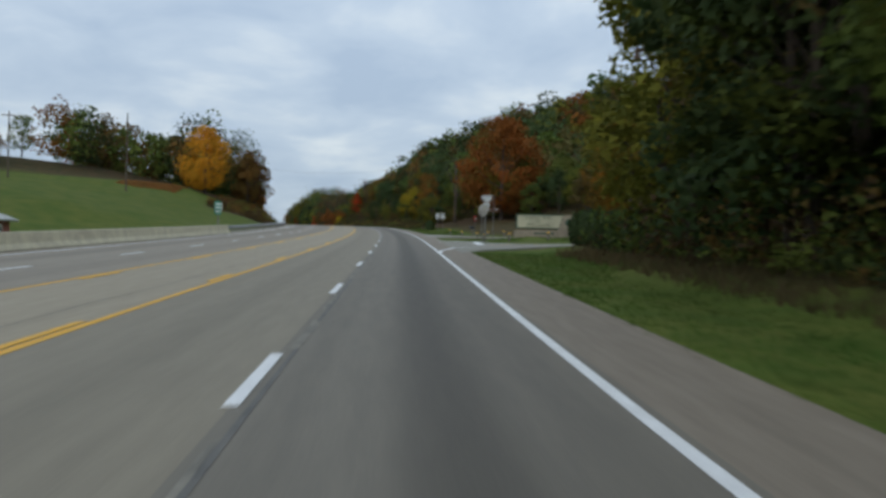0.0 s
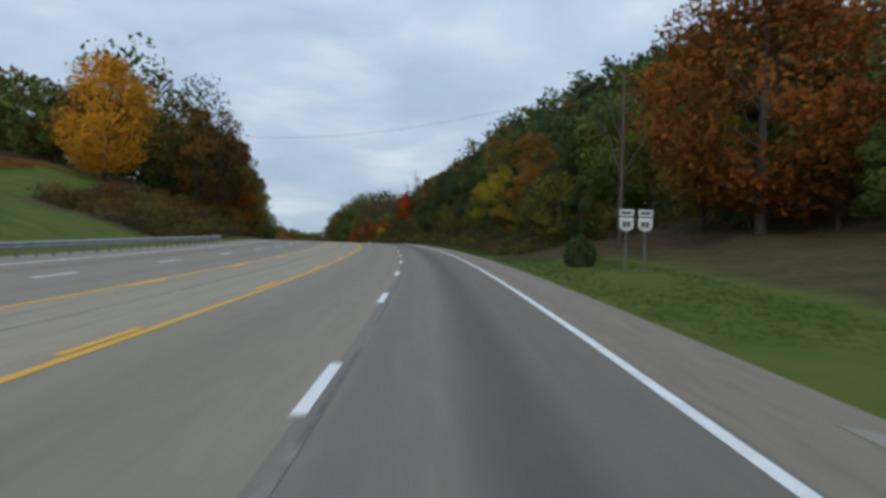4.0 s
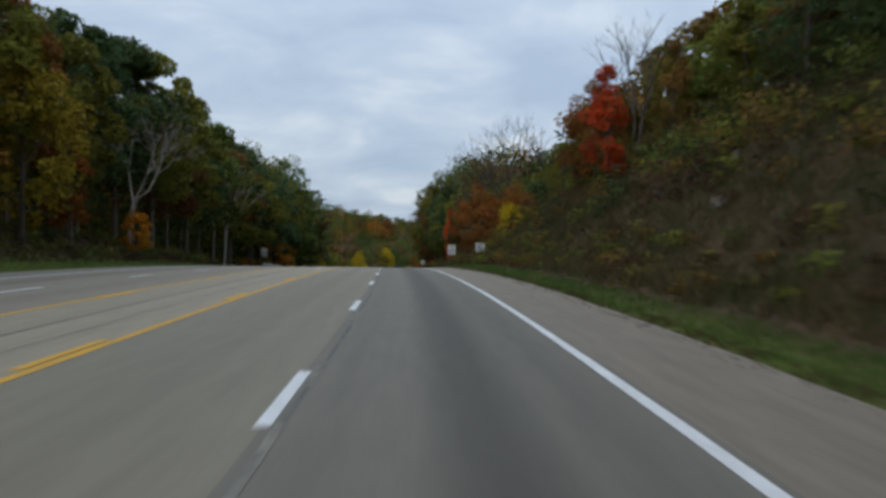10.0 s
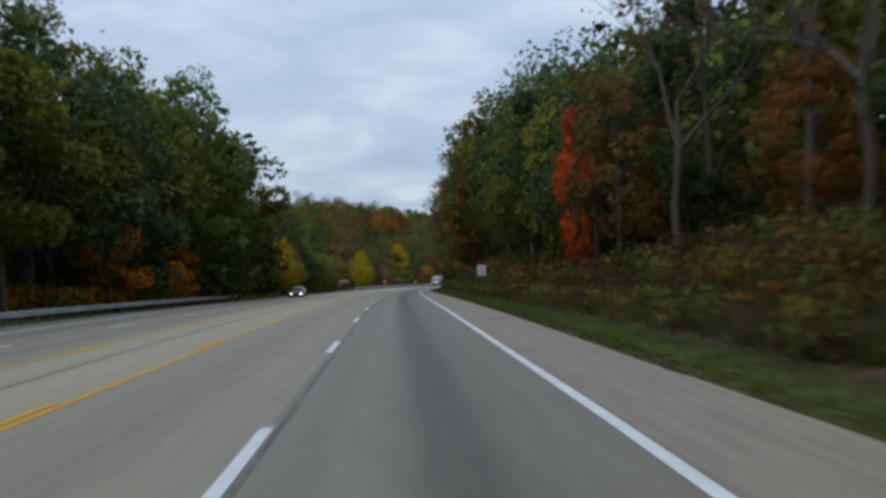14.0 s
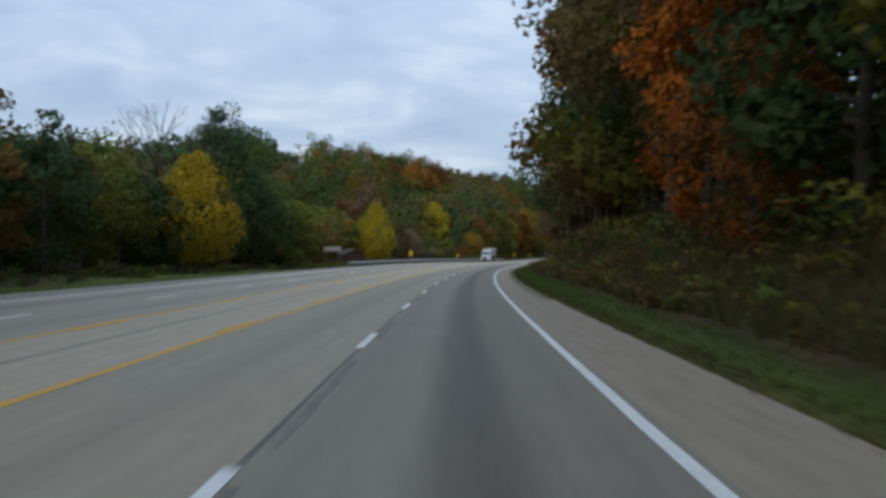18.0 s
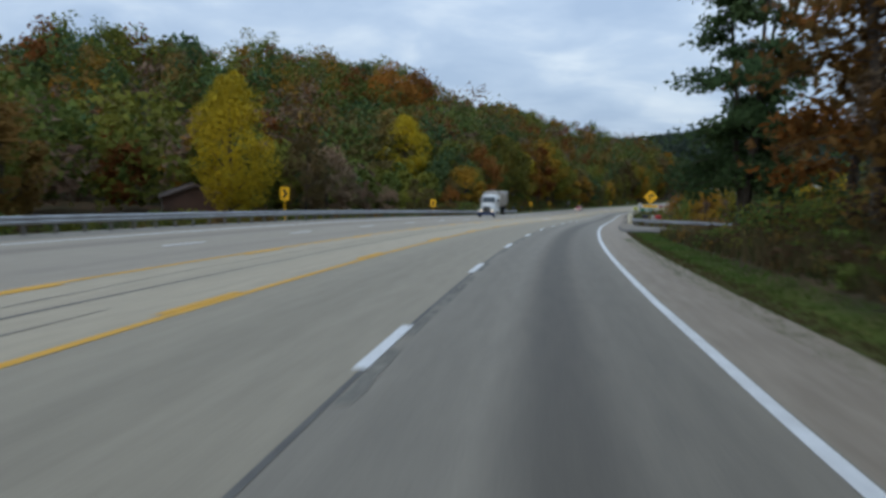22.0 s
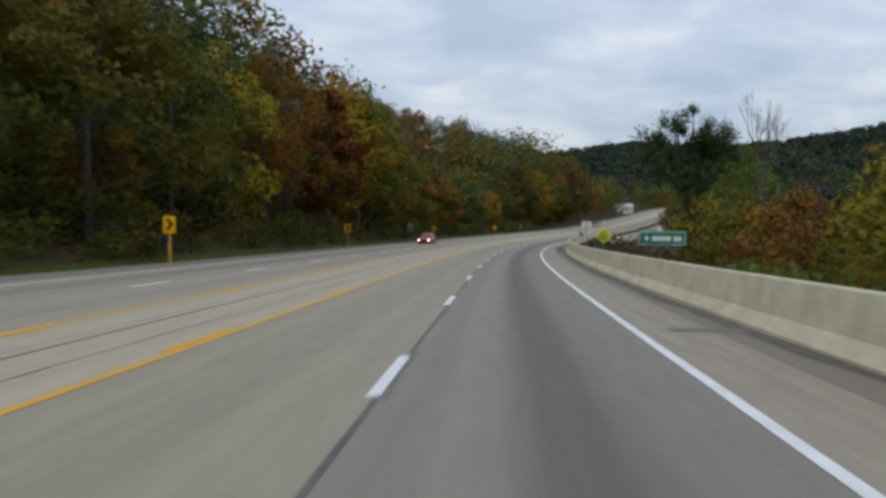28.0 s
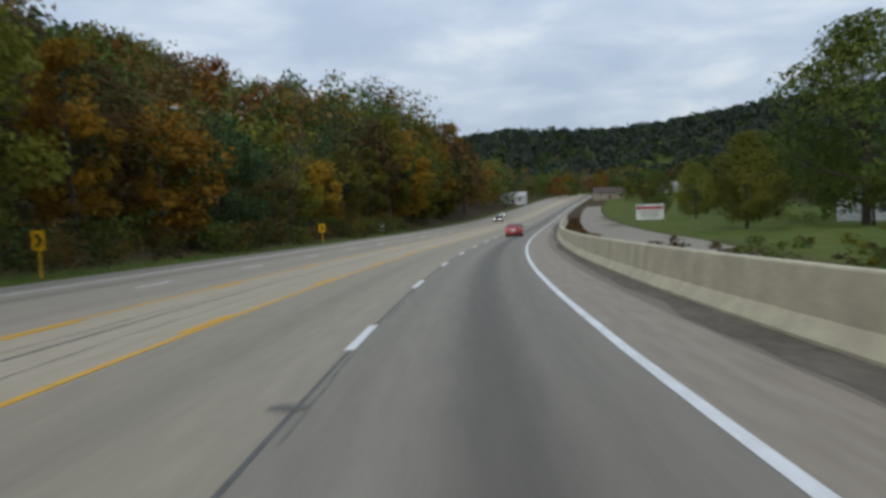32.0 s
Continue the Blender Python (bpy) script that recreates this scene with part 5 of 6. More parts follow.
# turn warning diamond with its plaque
r, b = sign("yellow diamond turn warning sign with an orange plaque", 632.2, 8.05, 2.82, ngon(4, .68), SIGN_YELLOW, [0.0], name="warning_sign")
stroke("arrow", b, [(-.18, -.30), (-.08, -.30), (-.08, -.12), (.0, .02), (.14, .10), (.12, .0), (.34, .17), (.06, .32), (.10, .21), (-.06, .12), (-.17, -.05)], SIGN_BLACK)
stroke("side_arrow", b, [(-.30, .12), (-.16, .20), (-.10, .14), (-.12, .07), (-.18, .08)], SIGN_BLACK, -0.0045)
p = part("plaque", plate(rect(1.3, .24, cut=.02)), SIGN_YELLOW, r, "orange-yellow plaque")
p.matrix_basis = Matrix.Translation((0, -0.04, 2.82 - float(land(632.2, 8.05)) - .86))
OCHRE_INK = mat("faded_brown_sign_ink", (0.34, 0.17, 0.02), rough=0.6, vary=0.15)
for _x in (-.4, -.05, .32):
    stroke("text_bar", p, rect(.28, .07, _x), OCHRE_INK)

# centre-lane signs
for _s0, _l0, _z, _w, _h, _posts in [(350.2, 8.7, 2.3, .92, 1.22, (-.3, .3)), (792.3, 8.1, 2.45, .92, 1.22, (-.3, .3))]:
    r, b = sign("white centre-lane-only sign with black arrows on two posts", _s0, _l0, _z, rect(_w, _h, cut=.03), SIGN_WHITE, _posts)
    letters("lettering", "CENTER", .15, SIGN_BLACK, b, Matrix.Translation((0, -.005, .50)) @ FACE)
    letters("lettering", "LANE", .17, SIGN_BLACK, b, Matrix.Translation((0, -.005, .34)) @ FACE)
    letters("lettering", "ONLY", .17, SIGN_BLACK, b, Matrix.Translation((0, -.005, -.48)) @ FACE)
    stroke("rule", b, rect(.7, .02, 0, .23), SIGN_BLACK)
    stroke("arrow", b, [(-.06, -.34), (.02, -.34), (.02, -.18), (-.06, -.08), (-.22, -.04), (-.20, .03), (-.38, -.06), (-.24, -.18), (-.23, -.11), (-.10, -.15), (-.06, -.22)], SIGN_BLACK)
    stroke("arrow", b, [(.06, .18), (-.02, .18), (-.02, .04), (.06, -.06), (.22, -.10), (.20, -.17), (.38, -.08), (.24, .04), (.23, -.03), (.10, .01), (.06, .08)], SIGN_BLACK, -0.005)

_pl = part("plate", plate(rect(.5, .34, cut=.02)), SIGN_WHITE, r, "small white plate below the sign")
_pl.matrix_basis = Matrix.Translation((.12, -.04, 2.45 - float(land(792.3, 8.1)) - .83))
stroke("text_bar", _pl, rect(.34, .06, 0, .05), SIGN_BACK), stroke("text_bar", _pl, rect(.34, .06, 0, -.07), SIGN_BACK)

# text panel and small regulation signs
r, b = sign("white rectangular sign with rows of dark text", 333.8, 10.3, 2.2, rect(.95, .90, cut=.03), SIGN_WHITE, (0.0,))
for _k in range(4):
    stroke("text_bar", b, rect(.7 - .08 * (_k % 2), .085, 0, .28 - .19 * _k), SIGN_BLACK)
r, b = sign("white speed limit 55 sign on a steel post", 407.2, 7.9, 1.9, rect(.62, .78, cut=.03), SIGN_WHITE, (0.0,))
for _txt, _z, _sz in (("SPEED", .27, .17), ("LIMIT", .12, .17), ("55", -.16, .46)):
    letters("lettering", _txt, _sz, SIGN_BLACK, b, Matrix.Translation((0, -.005, _z)) @ FACE)
for _s0, _l0, _z, _w, _h, _ps, _say in [(379.4, -17.9, 2.55, 1.0, 1.35, (-.35, .35), "tan back of a sign on two posts behind the guardrail"), (840.3, -19.8, 2.1, .95, 1.3, (-.32, .32), "brownish back of a sign on two posts at the wood's edge"),
                                   (561, -20.2, 2.4, 2.5, .6, (-1.0, .8), "long grey sign board seen from behind on two posts")]:
    r, b = sign(_say, _s0, _l0, _z, rect(_w, _h), POST_STEEL if _w > 2 else SIGN_BACK, _ps, back=True, name="sign_back")
    for _x in _ps:
        part("bracket", box(bmesh.new(), _x - .04, -.07, _z - _h * .4 - float(land(_s0, _l0)), _x + .04, -.045, _z + _h * .4 - float(land(_s0, _l0))), POST_STEEL, r)

# road-name board and yellow-green diamond behind the barrier
r, b = sign("green road-name sign with white border beyond the barrier", 756, 10.2, 1.65, rect(2.7, .82, cut=.06), SIGN_GREEN, (-.8, .8))
for _p in (rect(2.58, .03, 0, .365), rect(2.58, .03, 0, -.365), rect(.03, .70, -1.275), rect(.03, .70, 1.275), rect(1.05, .26, -.05, -.02), rect(.42, .26, .85, -.02)):
    stroke("white_mark", b, _p, SIGN_WHITE)
stroke("symbol", b, [(-1.02, 0), (-.88, .16), (-.74, 0), (-.88, -.16)], SIGN_WHITE)
r, b = sign("fluorescent yellow-green diamond sign above the barrier", 764.2, 7.7, 1.78, ngon(4, .56), SIGN_LIME, (0.0,), name="warning_sign")
for _k, (_w, _z) in enumerate(((.4, .2), (.66, .03), (.6, -.13), (.3, -.28))):
    stroke("text_bar", b, rect(_w, .08, 0, _z), SIGN_BLACK)

# junction signs
r, b = sign("state route marker 372 with an arrow plate and brown plates", 77.4, 9.5, 3.85, [(-.46, .33), (.46, .33), (.44, -.1), (.36, -.22), (.15, -.31), (0, -.34), (-.15, -.31), (-.36, -.22), (-.44, -.1)], SIGN_BLACK, (-.06, .62), turn=-3)
stroke("shield", b, [(-.42, .29), (.42, .29), (.40, -.08), (.33, -.18), (.14, -.27), (0, -.30), (-.14, -.27), (-.33, -.18), (-.40, -.08)], SIGN_WHITE)
letters("lettering", "372", .50, SIGN_BLACK, b, Matrix.Translation((0, -.010, .03)) @ FACE)
_zz = 3.85 - float(land(77.4, 9.5))
p = part("arrow_plate", plate(rect(.52, .38, cut=.02)), SIGN_WHITE, r, "white plate with black arrow")
p.matrix_basis = Matrix.Translation((0, -.04, _zz - .58))
stroke("arrow", p, [(-.2, -.05), (.04, -.05), (.04, -.11), (.2, 0), (.04, .11), (.04, .05), (-.2, .05)], SIGN_BLACK)
BROWN = mat("brown_sign_face", (0.11, 0.055, 0.035), rough=0.5, vary=0.08)
p = part("brown_plate", plate(rect(1.5, .30, .35)), BROWN, r, "brown guide plate")
p.matrix_basis = Matrix.Translation((0, -.04, _zz - 1.0))
for _x in (-.15, .2):
    stroke("text_bar", p, rect(.26, .1, _x), SIGN_WHITE)
stroke("symbol", p, ngon(8, .07), SIGN_WHITE).matrix_basis = Matrix.Translation((.9, 0, 0))
r, b = sign("grey back of a stop sign on twin posts", 73.6, 8.8, 2.75, ngon(8, .56, math.pi / 8), SIGN_BACK, (-.18, .18), back=True, turn=-50, name="stop_sign")
for _x in (-.18, .18):
    part("rib", box(bmesh.new(), _x - .02, -.065, 2.35 - float(land(73.6, 8.8)), _x + .02, -.042, 3.05 - float(land(73.6, 8.8))), POST_STEEL, r)
r, b = sign("red stop sign seen nearly edge-on by the driveway", 104, 11.4, 2.1, ngon(8, .40, math.pi / 8), SIGN_RED, (0.0,), turn=62, name="stop_sign")
stroke("white_mark", b, rect(.5, .16), SIGN_WHITE)
for _l0 in (9.5, 10.3):
    r, b = sign("white route shield with a plate above it", 133.8, _l0, 2.25, [(-.3, .26), (-.15, .30), (0, .27), (.15, .30), (.3, .26), (.3, -.1), (.2, -.24), (0, -.30), (-.2, -.24), (-.3, -.1)], SIGN_WHITE, (0.0,))
    stroke("text_bar", b, rect(.13, .24, -.09), SIGN_BLACK), stroke("text_bar", b, rect(.13, .24, .09), SIGN_BLACK)
    p = part("plate", plate(rect(.6, .28, cut=.02)), SIGN_WHITE, r)
    p.matrix_basis = Matrix.Translation((0, -.04, 2.25 - float(land(133.8, _l0)) + .48))
    stroke("text_bar", p, rect(.42, .10), SIGN_BLACK)
r, b = sign("green guide sign with white panels beyond the guardrail", 98.4, -18.2, 2.6, rect(.75, 1.5), SIGN_GREEN, (0.0,))
for _z in (.45, .05, -.4):
    stroke("text_bar", b, rect(.5, .2, 0, _z), SIGN_WHITE)
r, b = sign("plain white sign beyond the guardrail", 103, -18.9, 2.75, rect(.75, .95), SIGN_WHITE, (0.0,))
stroke("text_bar", b, rect(.2, .6), SIGN_BACK)

# park entrance sign of timber and stone
STONE = mat("tan_stone_veneer", (0.31, 0.26, 0.195), rough=0.9, vary=0.25, scale=5, bump=0.5, second=(0.22, 0.18, 0.14))
CREAM = mat("cream_sign_board", (0.56, 0.52, 0.37), rough=0.7, vary=0.08, scale=4)
PINE = mat("dark_green_trim", (0.03, 0.08, 0.05), rough=0.6, vary=0.1)
park = tagged(new("park_sign"), "long park entrance sign, cream board on a low stone wall", "park sign")
park.matrix_basis = stand(82.2, 15.4, turn=-4)
part("wall", box(bmesh.new(), -2.6, -.25, -.4, 3.1, .25, .62, .03), STONE, park)
part("pillar", plate([(1.55, .6), (3.1, .6), (3.1, 2.12), (2.12, 2.12)], .5, -.25), STONE, park)
part("trim", plate([(-2.45, .78), (1.72, .78), (2.22, 2.15), (-2.45, 2.15)], .30, -.15), PINE, park, "dark green frame")
_pb = part("board", plate([(-2.32, .88), (1.62, .88), (2.03, 2.05), (-2.32, 2.05)], .30, -.17), CREAM, park)
letters("lettering", "SCIOTO TRAIL", .40, PINE, _pb, Matrix.Translation((-.3, -.176, 1.82)) @ FACE)
letters("lettering", "STATE", .26, PINE, _pb, Matrix.Translation((-.3, -.176, 1.45)) @ FACE)
letters("lettering", "FOREST & PARK", .32, PINE, _pb, Matrix.Translation((-.35, -.176, 1.10)) @ FACE)
part("emblem", plate(ngon(14, .34, 0, 1.40), .03, -.285), PINE, park, "dark round emblem").matrix_basis = Matrix.Translation((2.55, 0, 0))
part("text_bar", plate(rect(1.9, .14, .2, .32), .02, -.262), PINE, park)

# short posts with yellow caps round the junction
TIMBER = mat("grey_timber_post", (0.20, 0.18, 0.15), rough=0.9, vary=0.3, scale=10, stretch=(1, 1, .2))
bollard = tagged(new("marker_post"), "short grey timber post with a yellow cap on the grass", "marker post", group="marker posts")
part("post", box(bmesh.new(), -.09, -.09, -.4, .09, .09, .62, .012), TIMBER, bollard)
part("cap", box(bmesh.new(), -.11, -.11, .60, .11, .11, .70, .03), SIGN_YELLOW, bollard, "yellow cap")
bollard.matrix_basis = stand(74.5, 9.0)
for _s0, _l0 in [(74.6, 11.2), (75.5, 14.8), (76.5, 19), (92, 10.3), (98.5, 9.3), (100, 12.5), (90, 16), (104, 15), (89, 21), (112, 9.2)]:
    copy_thing(bollard, stand(_s0, _l0))


def mailbox(s, l, colour, label, turn=0):
    root = tagged(new("mailbox"), label, "mailbox")
    root.matrix_basis = stand(s, l, turn=turn)
    part("post", box(bmesh.new(), -.05, -.05, -.4, .05, .05, 1.0, .01), TIMBER, root)
    bm = box(bmesh.new(), -.17, -.3, 1.0, .17, .3, 1.20)
    r = bmesh.ops.create_cone(bm, cap_ends=True, segments=16, radius1=.17, radius2=.17, depth=.6)
    bmesh.ops.transform(bm, matrix=Matrix.Translation((0, 0, 1.2)) @ pose(0, 0, 0, 90, 0, 0), verts=r["verts"])
    body = part("body", bm, colour, root)
    part("flag", box(bmesh.new(), .175, -.1, 1.15, .185, .06, 1.35), SIGN_RED, body)
    return root


BLACK_METAL = mat("black_enamel", (0.018, 0.018, 0.02), rough=0.5, vary=0.2)
BLUE = mat("dark_blue_plastic", (0.02, 0.04, 0.12), rough=0.5, vary=0.15)
mailbox(96.2, 10.2, BLACK_METAL, "large black mailbox on a post beside the driveway", 90)
mailbox(638.3, 7.75, BLACK_METAL, "large black mailbox behind the bend of the guardrail", 90)
mailbox(637.6, 8.7, SIGN_BACK, "small grey mailbox behind the bend of the guardrail", 60)
mailbox(634.6, 8.9, SIGN_RED, "red delivery box behind the bend of the guardrail", 90)
mailbox(757, -19.2, BLUE, "dark blue roadside box at the wood's edge", 90)
mailbox(737, -18.5, BLUE, "dark blue roadside box near the guardrail end", 90)


def utility_pole(s, l, height, label, arm=True, lean=0.0):
    root = tagged(new("utility_pole"), label, "utility pole")
    root.matrix_basis = stand(s, l) @ pose(0, 0, 0, 0, lean, 0)
    part("pole", rod(bmesh.new(), (0, 0, -.6), (0, 0, height), .15, .10, 12), WOOD_POLE, root)
    if arm:
        part("crossarm", box(bmesh.new(), -1.15, -.16, height - .75, 1.15, -.04, height - .6, .01), WOOD_POLE, root)
        for x in (-1.05, -.5, .5, 1.05):
            part("insulator", rod(bmesh.new(), (x, -.1, height - .6), (x, -.1, height - .42), .045, .03, 8), SIGN_BACK, root)
    return root


utility_pole(149, -41, 13, "weathered utility pole on the grassy field", arm=False)
utility_pole(150, -60, 11, "utility pole with a crossarm along the field's crest")
utility_pole(901, 36.5, 10, "utility pole with a crossarm near the white house", lean=-2)
utility_pole(955, -22.5, 9.5, "grey roadside pole at the wood's edge", arm=False)
utility_pole(291, 27, 13, "utility pole with a crossarm above the cut bank")
utility_pole(158, 15.5, 12, "dark roadside pole among trees", arm=False)
utility_pole(699, 30, 11, "utility pole with a crossarm in the low ground")
_w = bmesh.new()
_pts = [spots(160, 16, 13.0)] + [spots(160 + 5 * q, 16 - 38 * q / 10, 13.0 - 1.6 * math.sin(math.pi * q / 10)) for q in range(1, 10)] + [spots(210, -22, 13.5)]
for _a, _b in zip(_pts, _pts[1:]):
    rod(_w, _a, _b, .012, sides=5, cap=False)
tagged(part("overhead_wire", _w, BLACK_METAL), "thin dark overhead wire crossing the highway", "overhead wire")

# ---- side road, drives and road details ----
def patch(name, outline, material, h, label="", parent=None, kind=""):
    """A flat area of paving, given by stations and offsets, fanned from its middle."""
    o = np.array(outline, float)
    hh = np.where((o[:, 1] > 5.9), land(o[:, 0], o[:, 1]), 0) + h
    v = spots(o[:, 0], o[:, 1], hh)
    c = v.mean(0)
    n = len(v)
    f = [[n, (i + 1) % n, i] for i in range(n)]
    me = bpy.data.meshes.new(name)
    me.from_pydata(np.vstack([v, c]).tolist(), [], f)
    if material:
        me.materials.append(material)
    ob = new(name, me)
    bpy.context.view_layer.update()
    if me.polygons[0].normal.z < 0:
        me.flip_normals()
    if parent:
        ob.parent = parent
        return ob
    return tagged(ob, label, name.replace("_", " "), kind=kind or "structure")


def strip(name, s_mid, half, l0, l1, material, h, label, flare=0.0, lift=0.06):
    """A side road running away from the highway, laid just above the land."""
    l = np.concatenate([np.linspace(l0, l0 + 9, 12), np.arange(l0 + 11, l1, 4.0)])
    rows = []
    for q in l:
        w = half + flare * max(0, 1 - (q - l0) / 7.0) ** 2
        s = s_mid + w * np.concatenate([[-1], np.linspace(-1, 1, 9), [1]])
        z = np.maximum(land(s, np.full(11, q)), -.02 if q < 12 else -9) + (h if q < 6.05 else lift)
        z[0], z[-1] = z[0] - .6, z[-1] - .6
        rows.append(spots(s, np.full(11, q), z))
    v = np.array(rows)
    uv = np.stack(np.broadcast_arrays(l[:, None], np.linspace(-half, half, 11)[None, :]), -1).reshape(-1, 2)
    me = fast_mesh(name, v, grid_faces(len(l), 11), uv)
    me.flip_normals()
    me.materials.append(material)
    return tagged(new(name, me), label, "side road", kind="structure")


ASPHALT = lane_mat("side_road_asphalt", (0.355, 0.335, 0.27), (0.31, 0.29, 0.235))
PALE = lane_mat("pale_drive_concrete", (0.42, 0.39, 0.33), (0.36, 0.33, 0.28))
DIRT = mat("dirt_and_gravel_drive", (0.27, 0.235, 0.185), rough=0.95, vary=0.22, scale=3.2, bump=0.5, second=(0.10, 0.085, 0.068))
side_road = strip("side_road", 63, 5.2, 5.0, 70, ASPHALT, .006, "grey asphalt side road joining the highway", flare=9.5)
strip("driveway", 98, 2.0, 5.0, 25, PALE, .006, "pale concrete driveway crossing the verge", flare=6, lift=.05)
dirt_drive = strip("dirt_drive", 622, 7.5, 5.2, 34, DIRT, .006, "dirt and gravel drive meeting the shoulder", flare=6, lift=.05)
_st = np.array([852, 860, 868, 880, 900, 930, 960, 1000, 1060, 1120.0])
_v = np.stack([spots(_st, 9.2 + 0 * _st, land(_st, 9.2 + 0 * _st) + .05), spots(_st, 14.4 + 0 * _st, land(_st, 14.4 + 0 * _st) + .05)], 1)
GRAVEL_DRIVE = mat("pale_gravel_drive", (0.29, 0.25, 0.195), rough=0.95, vary=0.25, scale=4, bump=0.5, second=(0.26, 0.22, 0.17))
tagged(part("gravel_drive", fast_mesh("gravel_drive", _v, grid_faces(len(_st), 2)), GRAVEL_DRIVE), "pale gravel drive running behind the barrier", "drive", kind="structure")
_st = np.linspace(0, 1, 12)
_a = [(47 + 12.5 * (1 - (1 - q) ** 2.2), 3.77 + 9.5 * q ** 2.0) for q in _st]
_v = np.array([[spots(a, b - .09, max(0, float(land(a, b))) + .075), spots(a + .09, b + .14, max(0, float(land(a, b))) + .075)] for a, b in _a])
_v[:4, :, 2] = road_z(np.array([a for a, _ in _a[:4]]))[:, None] + .014
part("curved_edge_line", fast_mesh("curved_edge_line", _v, grid_faces(12, 2)), WHITE_LINE, side_road)
patch("stop_bar", [(63.6, 7.3), (63.6, 7.9), (71.0, 8.2), (71.0, 7.6)], WHITE_LINE, .075, parent=side_road)
patch("centre_line", [(62.9, 8.2), (63.15, 8.2), (63.15, 24), (62.9, 24)], YELLOW_LINE, .085, parent=side_road)
patch("edge_line", [(70.9, 4.2), (71.1, 4.2), (71.6, 9.0), (71.4, 9.0)], WHITE_LINE, .08, parent=side_road)
for _s0, _f in ((306, 1), (317, -1), (660, 1), (671, -1)):
    bm = bmesh.new()
    for _o in ([(-.75, -1.5), (-.45, -1.5), (-.45, .2), (-.6, .6), (-.9, .8), (-1.0, .5), (-.8, .35), (-.75, .1)], [(-.9, .25), (-.9, 1.1), (-1.6, .68)]):
        bm.faces.new([bm.verts.new(spots(_s0 + _f * z * 1.5, -4.75 + _f * (x + 1.0) * 1.15, .010)) for x, z in _o])
    bmesh.ops.recalc_face_normals(bm, faces=bm.faces)
    part("turn_arrow", bm, WHITE_LINE, road)
_r2 = np.random.RandomState(8)
for _s0 in (40.5, 85.5, 162.5, 186, 237.5, 307, 348, 502.5, 640, 700, 747.5, 796.5, 821, 860):
    o = [(_s0 + .16 * math.sin(k) * _r2.uniform(.5, 1.3), -.08 + .24 * math.cos(k) * _r2.uniform(.5, 1.3)) for k in np.linspace(0, 2 * math.pi, 11)[:-1]]
    patch("tar_patch", o, TAR, .0125, parent=road)
DIRT_EDGE = mat("dark_roadside_dirt", (0.11, 0.09, 0.066), rough=0.95, vary=0.4, scale=6, bump=0.6, second=(0.17, 0.14, 0.105))
ribbon("dirt_drift", 790, 985, 5.2, 6.2, DIRT_EDGE, h=.009, step=1.3, wobble=.08, seed=19, label="brown dirt spread along the barrier's foot")
ribbon("dirt_drift", 649, 790, 5.8, 6.2, DIRT_EDGE, h=.010, step=1.3, wobble=.05, seed=9, label="dark dirt drifted along the barrier's foot")
ribbon("dirt_drift", -110, 89, -15.3, -14.9, DIRT_EDGE, h=.010, step=1.3, wobble=.04, seed=10, label="dark dirt drifted along the barrier's foot")
_st = np.linspace(-17.2, -34, 9)
_v = np.array([[spots(364 + d * (3.5 - .08 * abs(q + 17)), q, float(land(364, q)) + .05 + .02 * (q < -17.3)) for d in (1, -1)] for q in _st])
tagged(part("pull_off", fast_mesh("pull_off", _v, grid_faces(9, 2)), GRAVEL_DRIVE), "pale gravel pull-off leading into the trees", "drive", kind="structure")

# ---- vehicles ----
def paint(name, colour):
    return mat(name, colour, rough=0.32, vary=0.05, scale=3, coat=0.6, metal=0.15)


GLASS = mat("dark_car_glass", (0.10, 0.12, 0.14), rough=0.08, vary=0.03, spec=0.9)
RUBBER = mat("tyre_rubber", (0.018, 0.018, 0.018), rough=0.85, vary=0.2, scale=20)
ALLOY = mat("alloy_rim", (0.50, 0.50, 0.50), rough=0.35, metal=0.8, vary=0.1)
TRIM = mat("black_plastic_trim", (0.02, 0.02, 0.022), rough=0.6, vary=0.15)
CHROME = mat("chrome_trim", (0.75, 0.75, 0.75), rough=0.2, metal=0.9, vary=0.05)
RED_PAINT, MAROON, DARK_PAINT, WHITE_PAINT = paint("red_car_paint", (0.36, 0.02, 0.025)), paint("maroon_car_paint", (0.15, 0.008, 0.018)), paint("dark_bronze_car_paint", (0.06, 0.045, 0.035)), paint("white_truck_paint", (0.75, 0.75, 0.73))


def glow(name, colour, strength, base):
    m = bpy.data.materials.new(name)
    m.use_nodes = True
    b = m.node_tree.nodes["Principled BSDF"]
    b.inputs["Base Color"].default_value = (*base, 1)
    b.inputs["Emission Color"].default_value, b.inputs["Emission Strength"].default_value = (*colour, 1), strength
    b.inputs["Roughness"].default_value = 0.25
    return m


TAIL = glow("lit_tail_lamp", (1.0, 0.05, 0.03), 0.9, (0.5, 0.02, 0.02))
HEAD = glow("lit_headlamp", (1.0, 0.86, 0.62), 4.0, (0.8, 0.8, 0.75))
DIM_HEAD = glow("dim_amber_headlamp", (1.0, 0.72, 0.38), 0.9, (0.8, 0.75, 0.65))


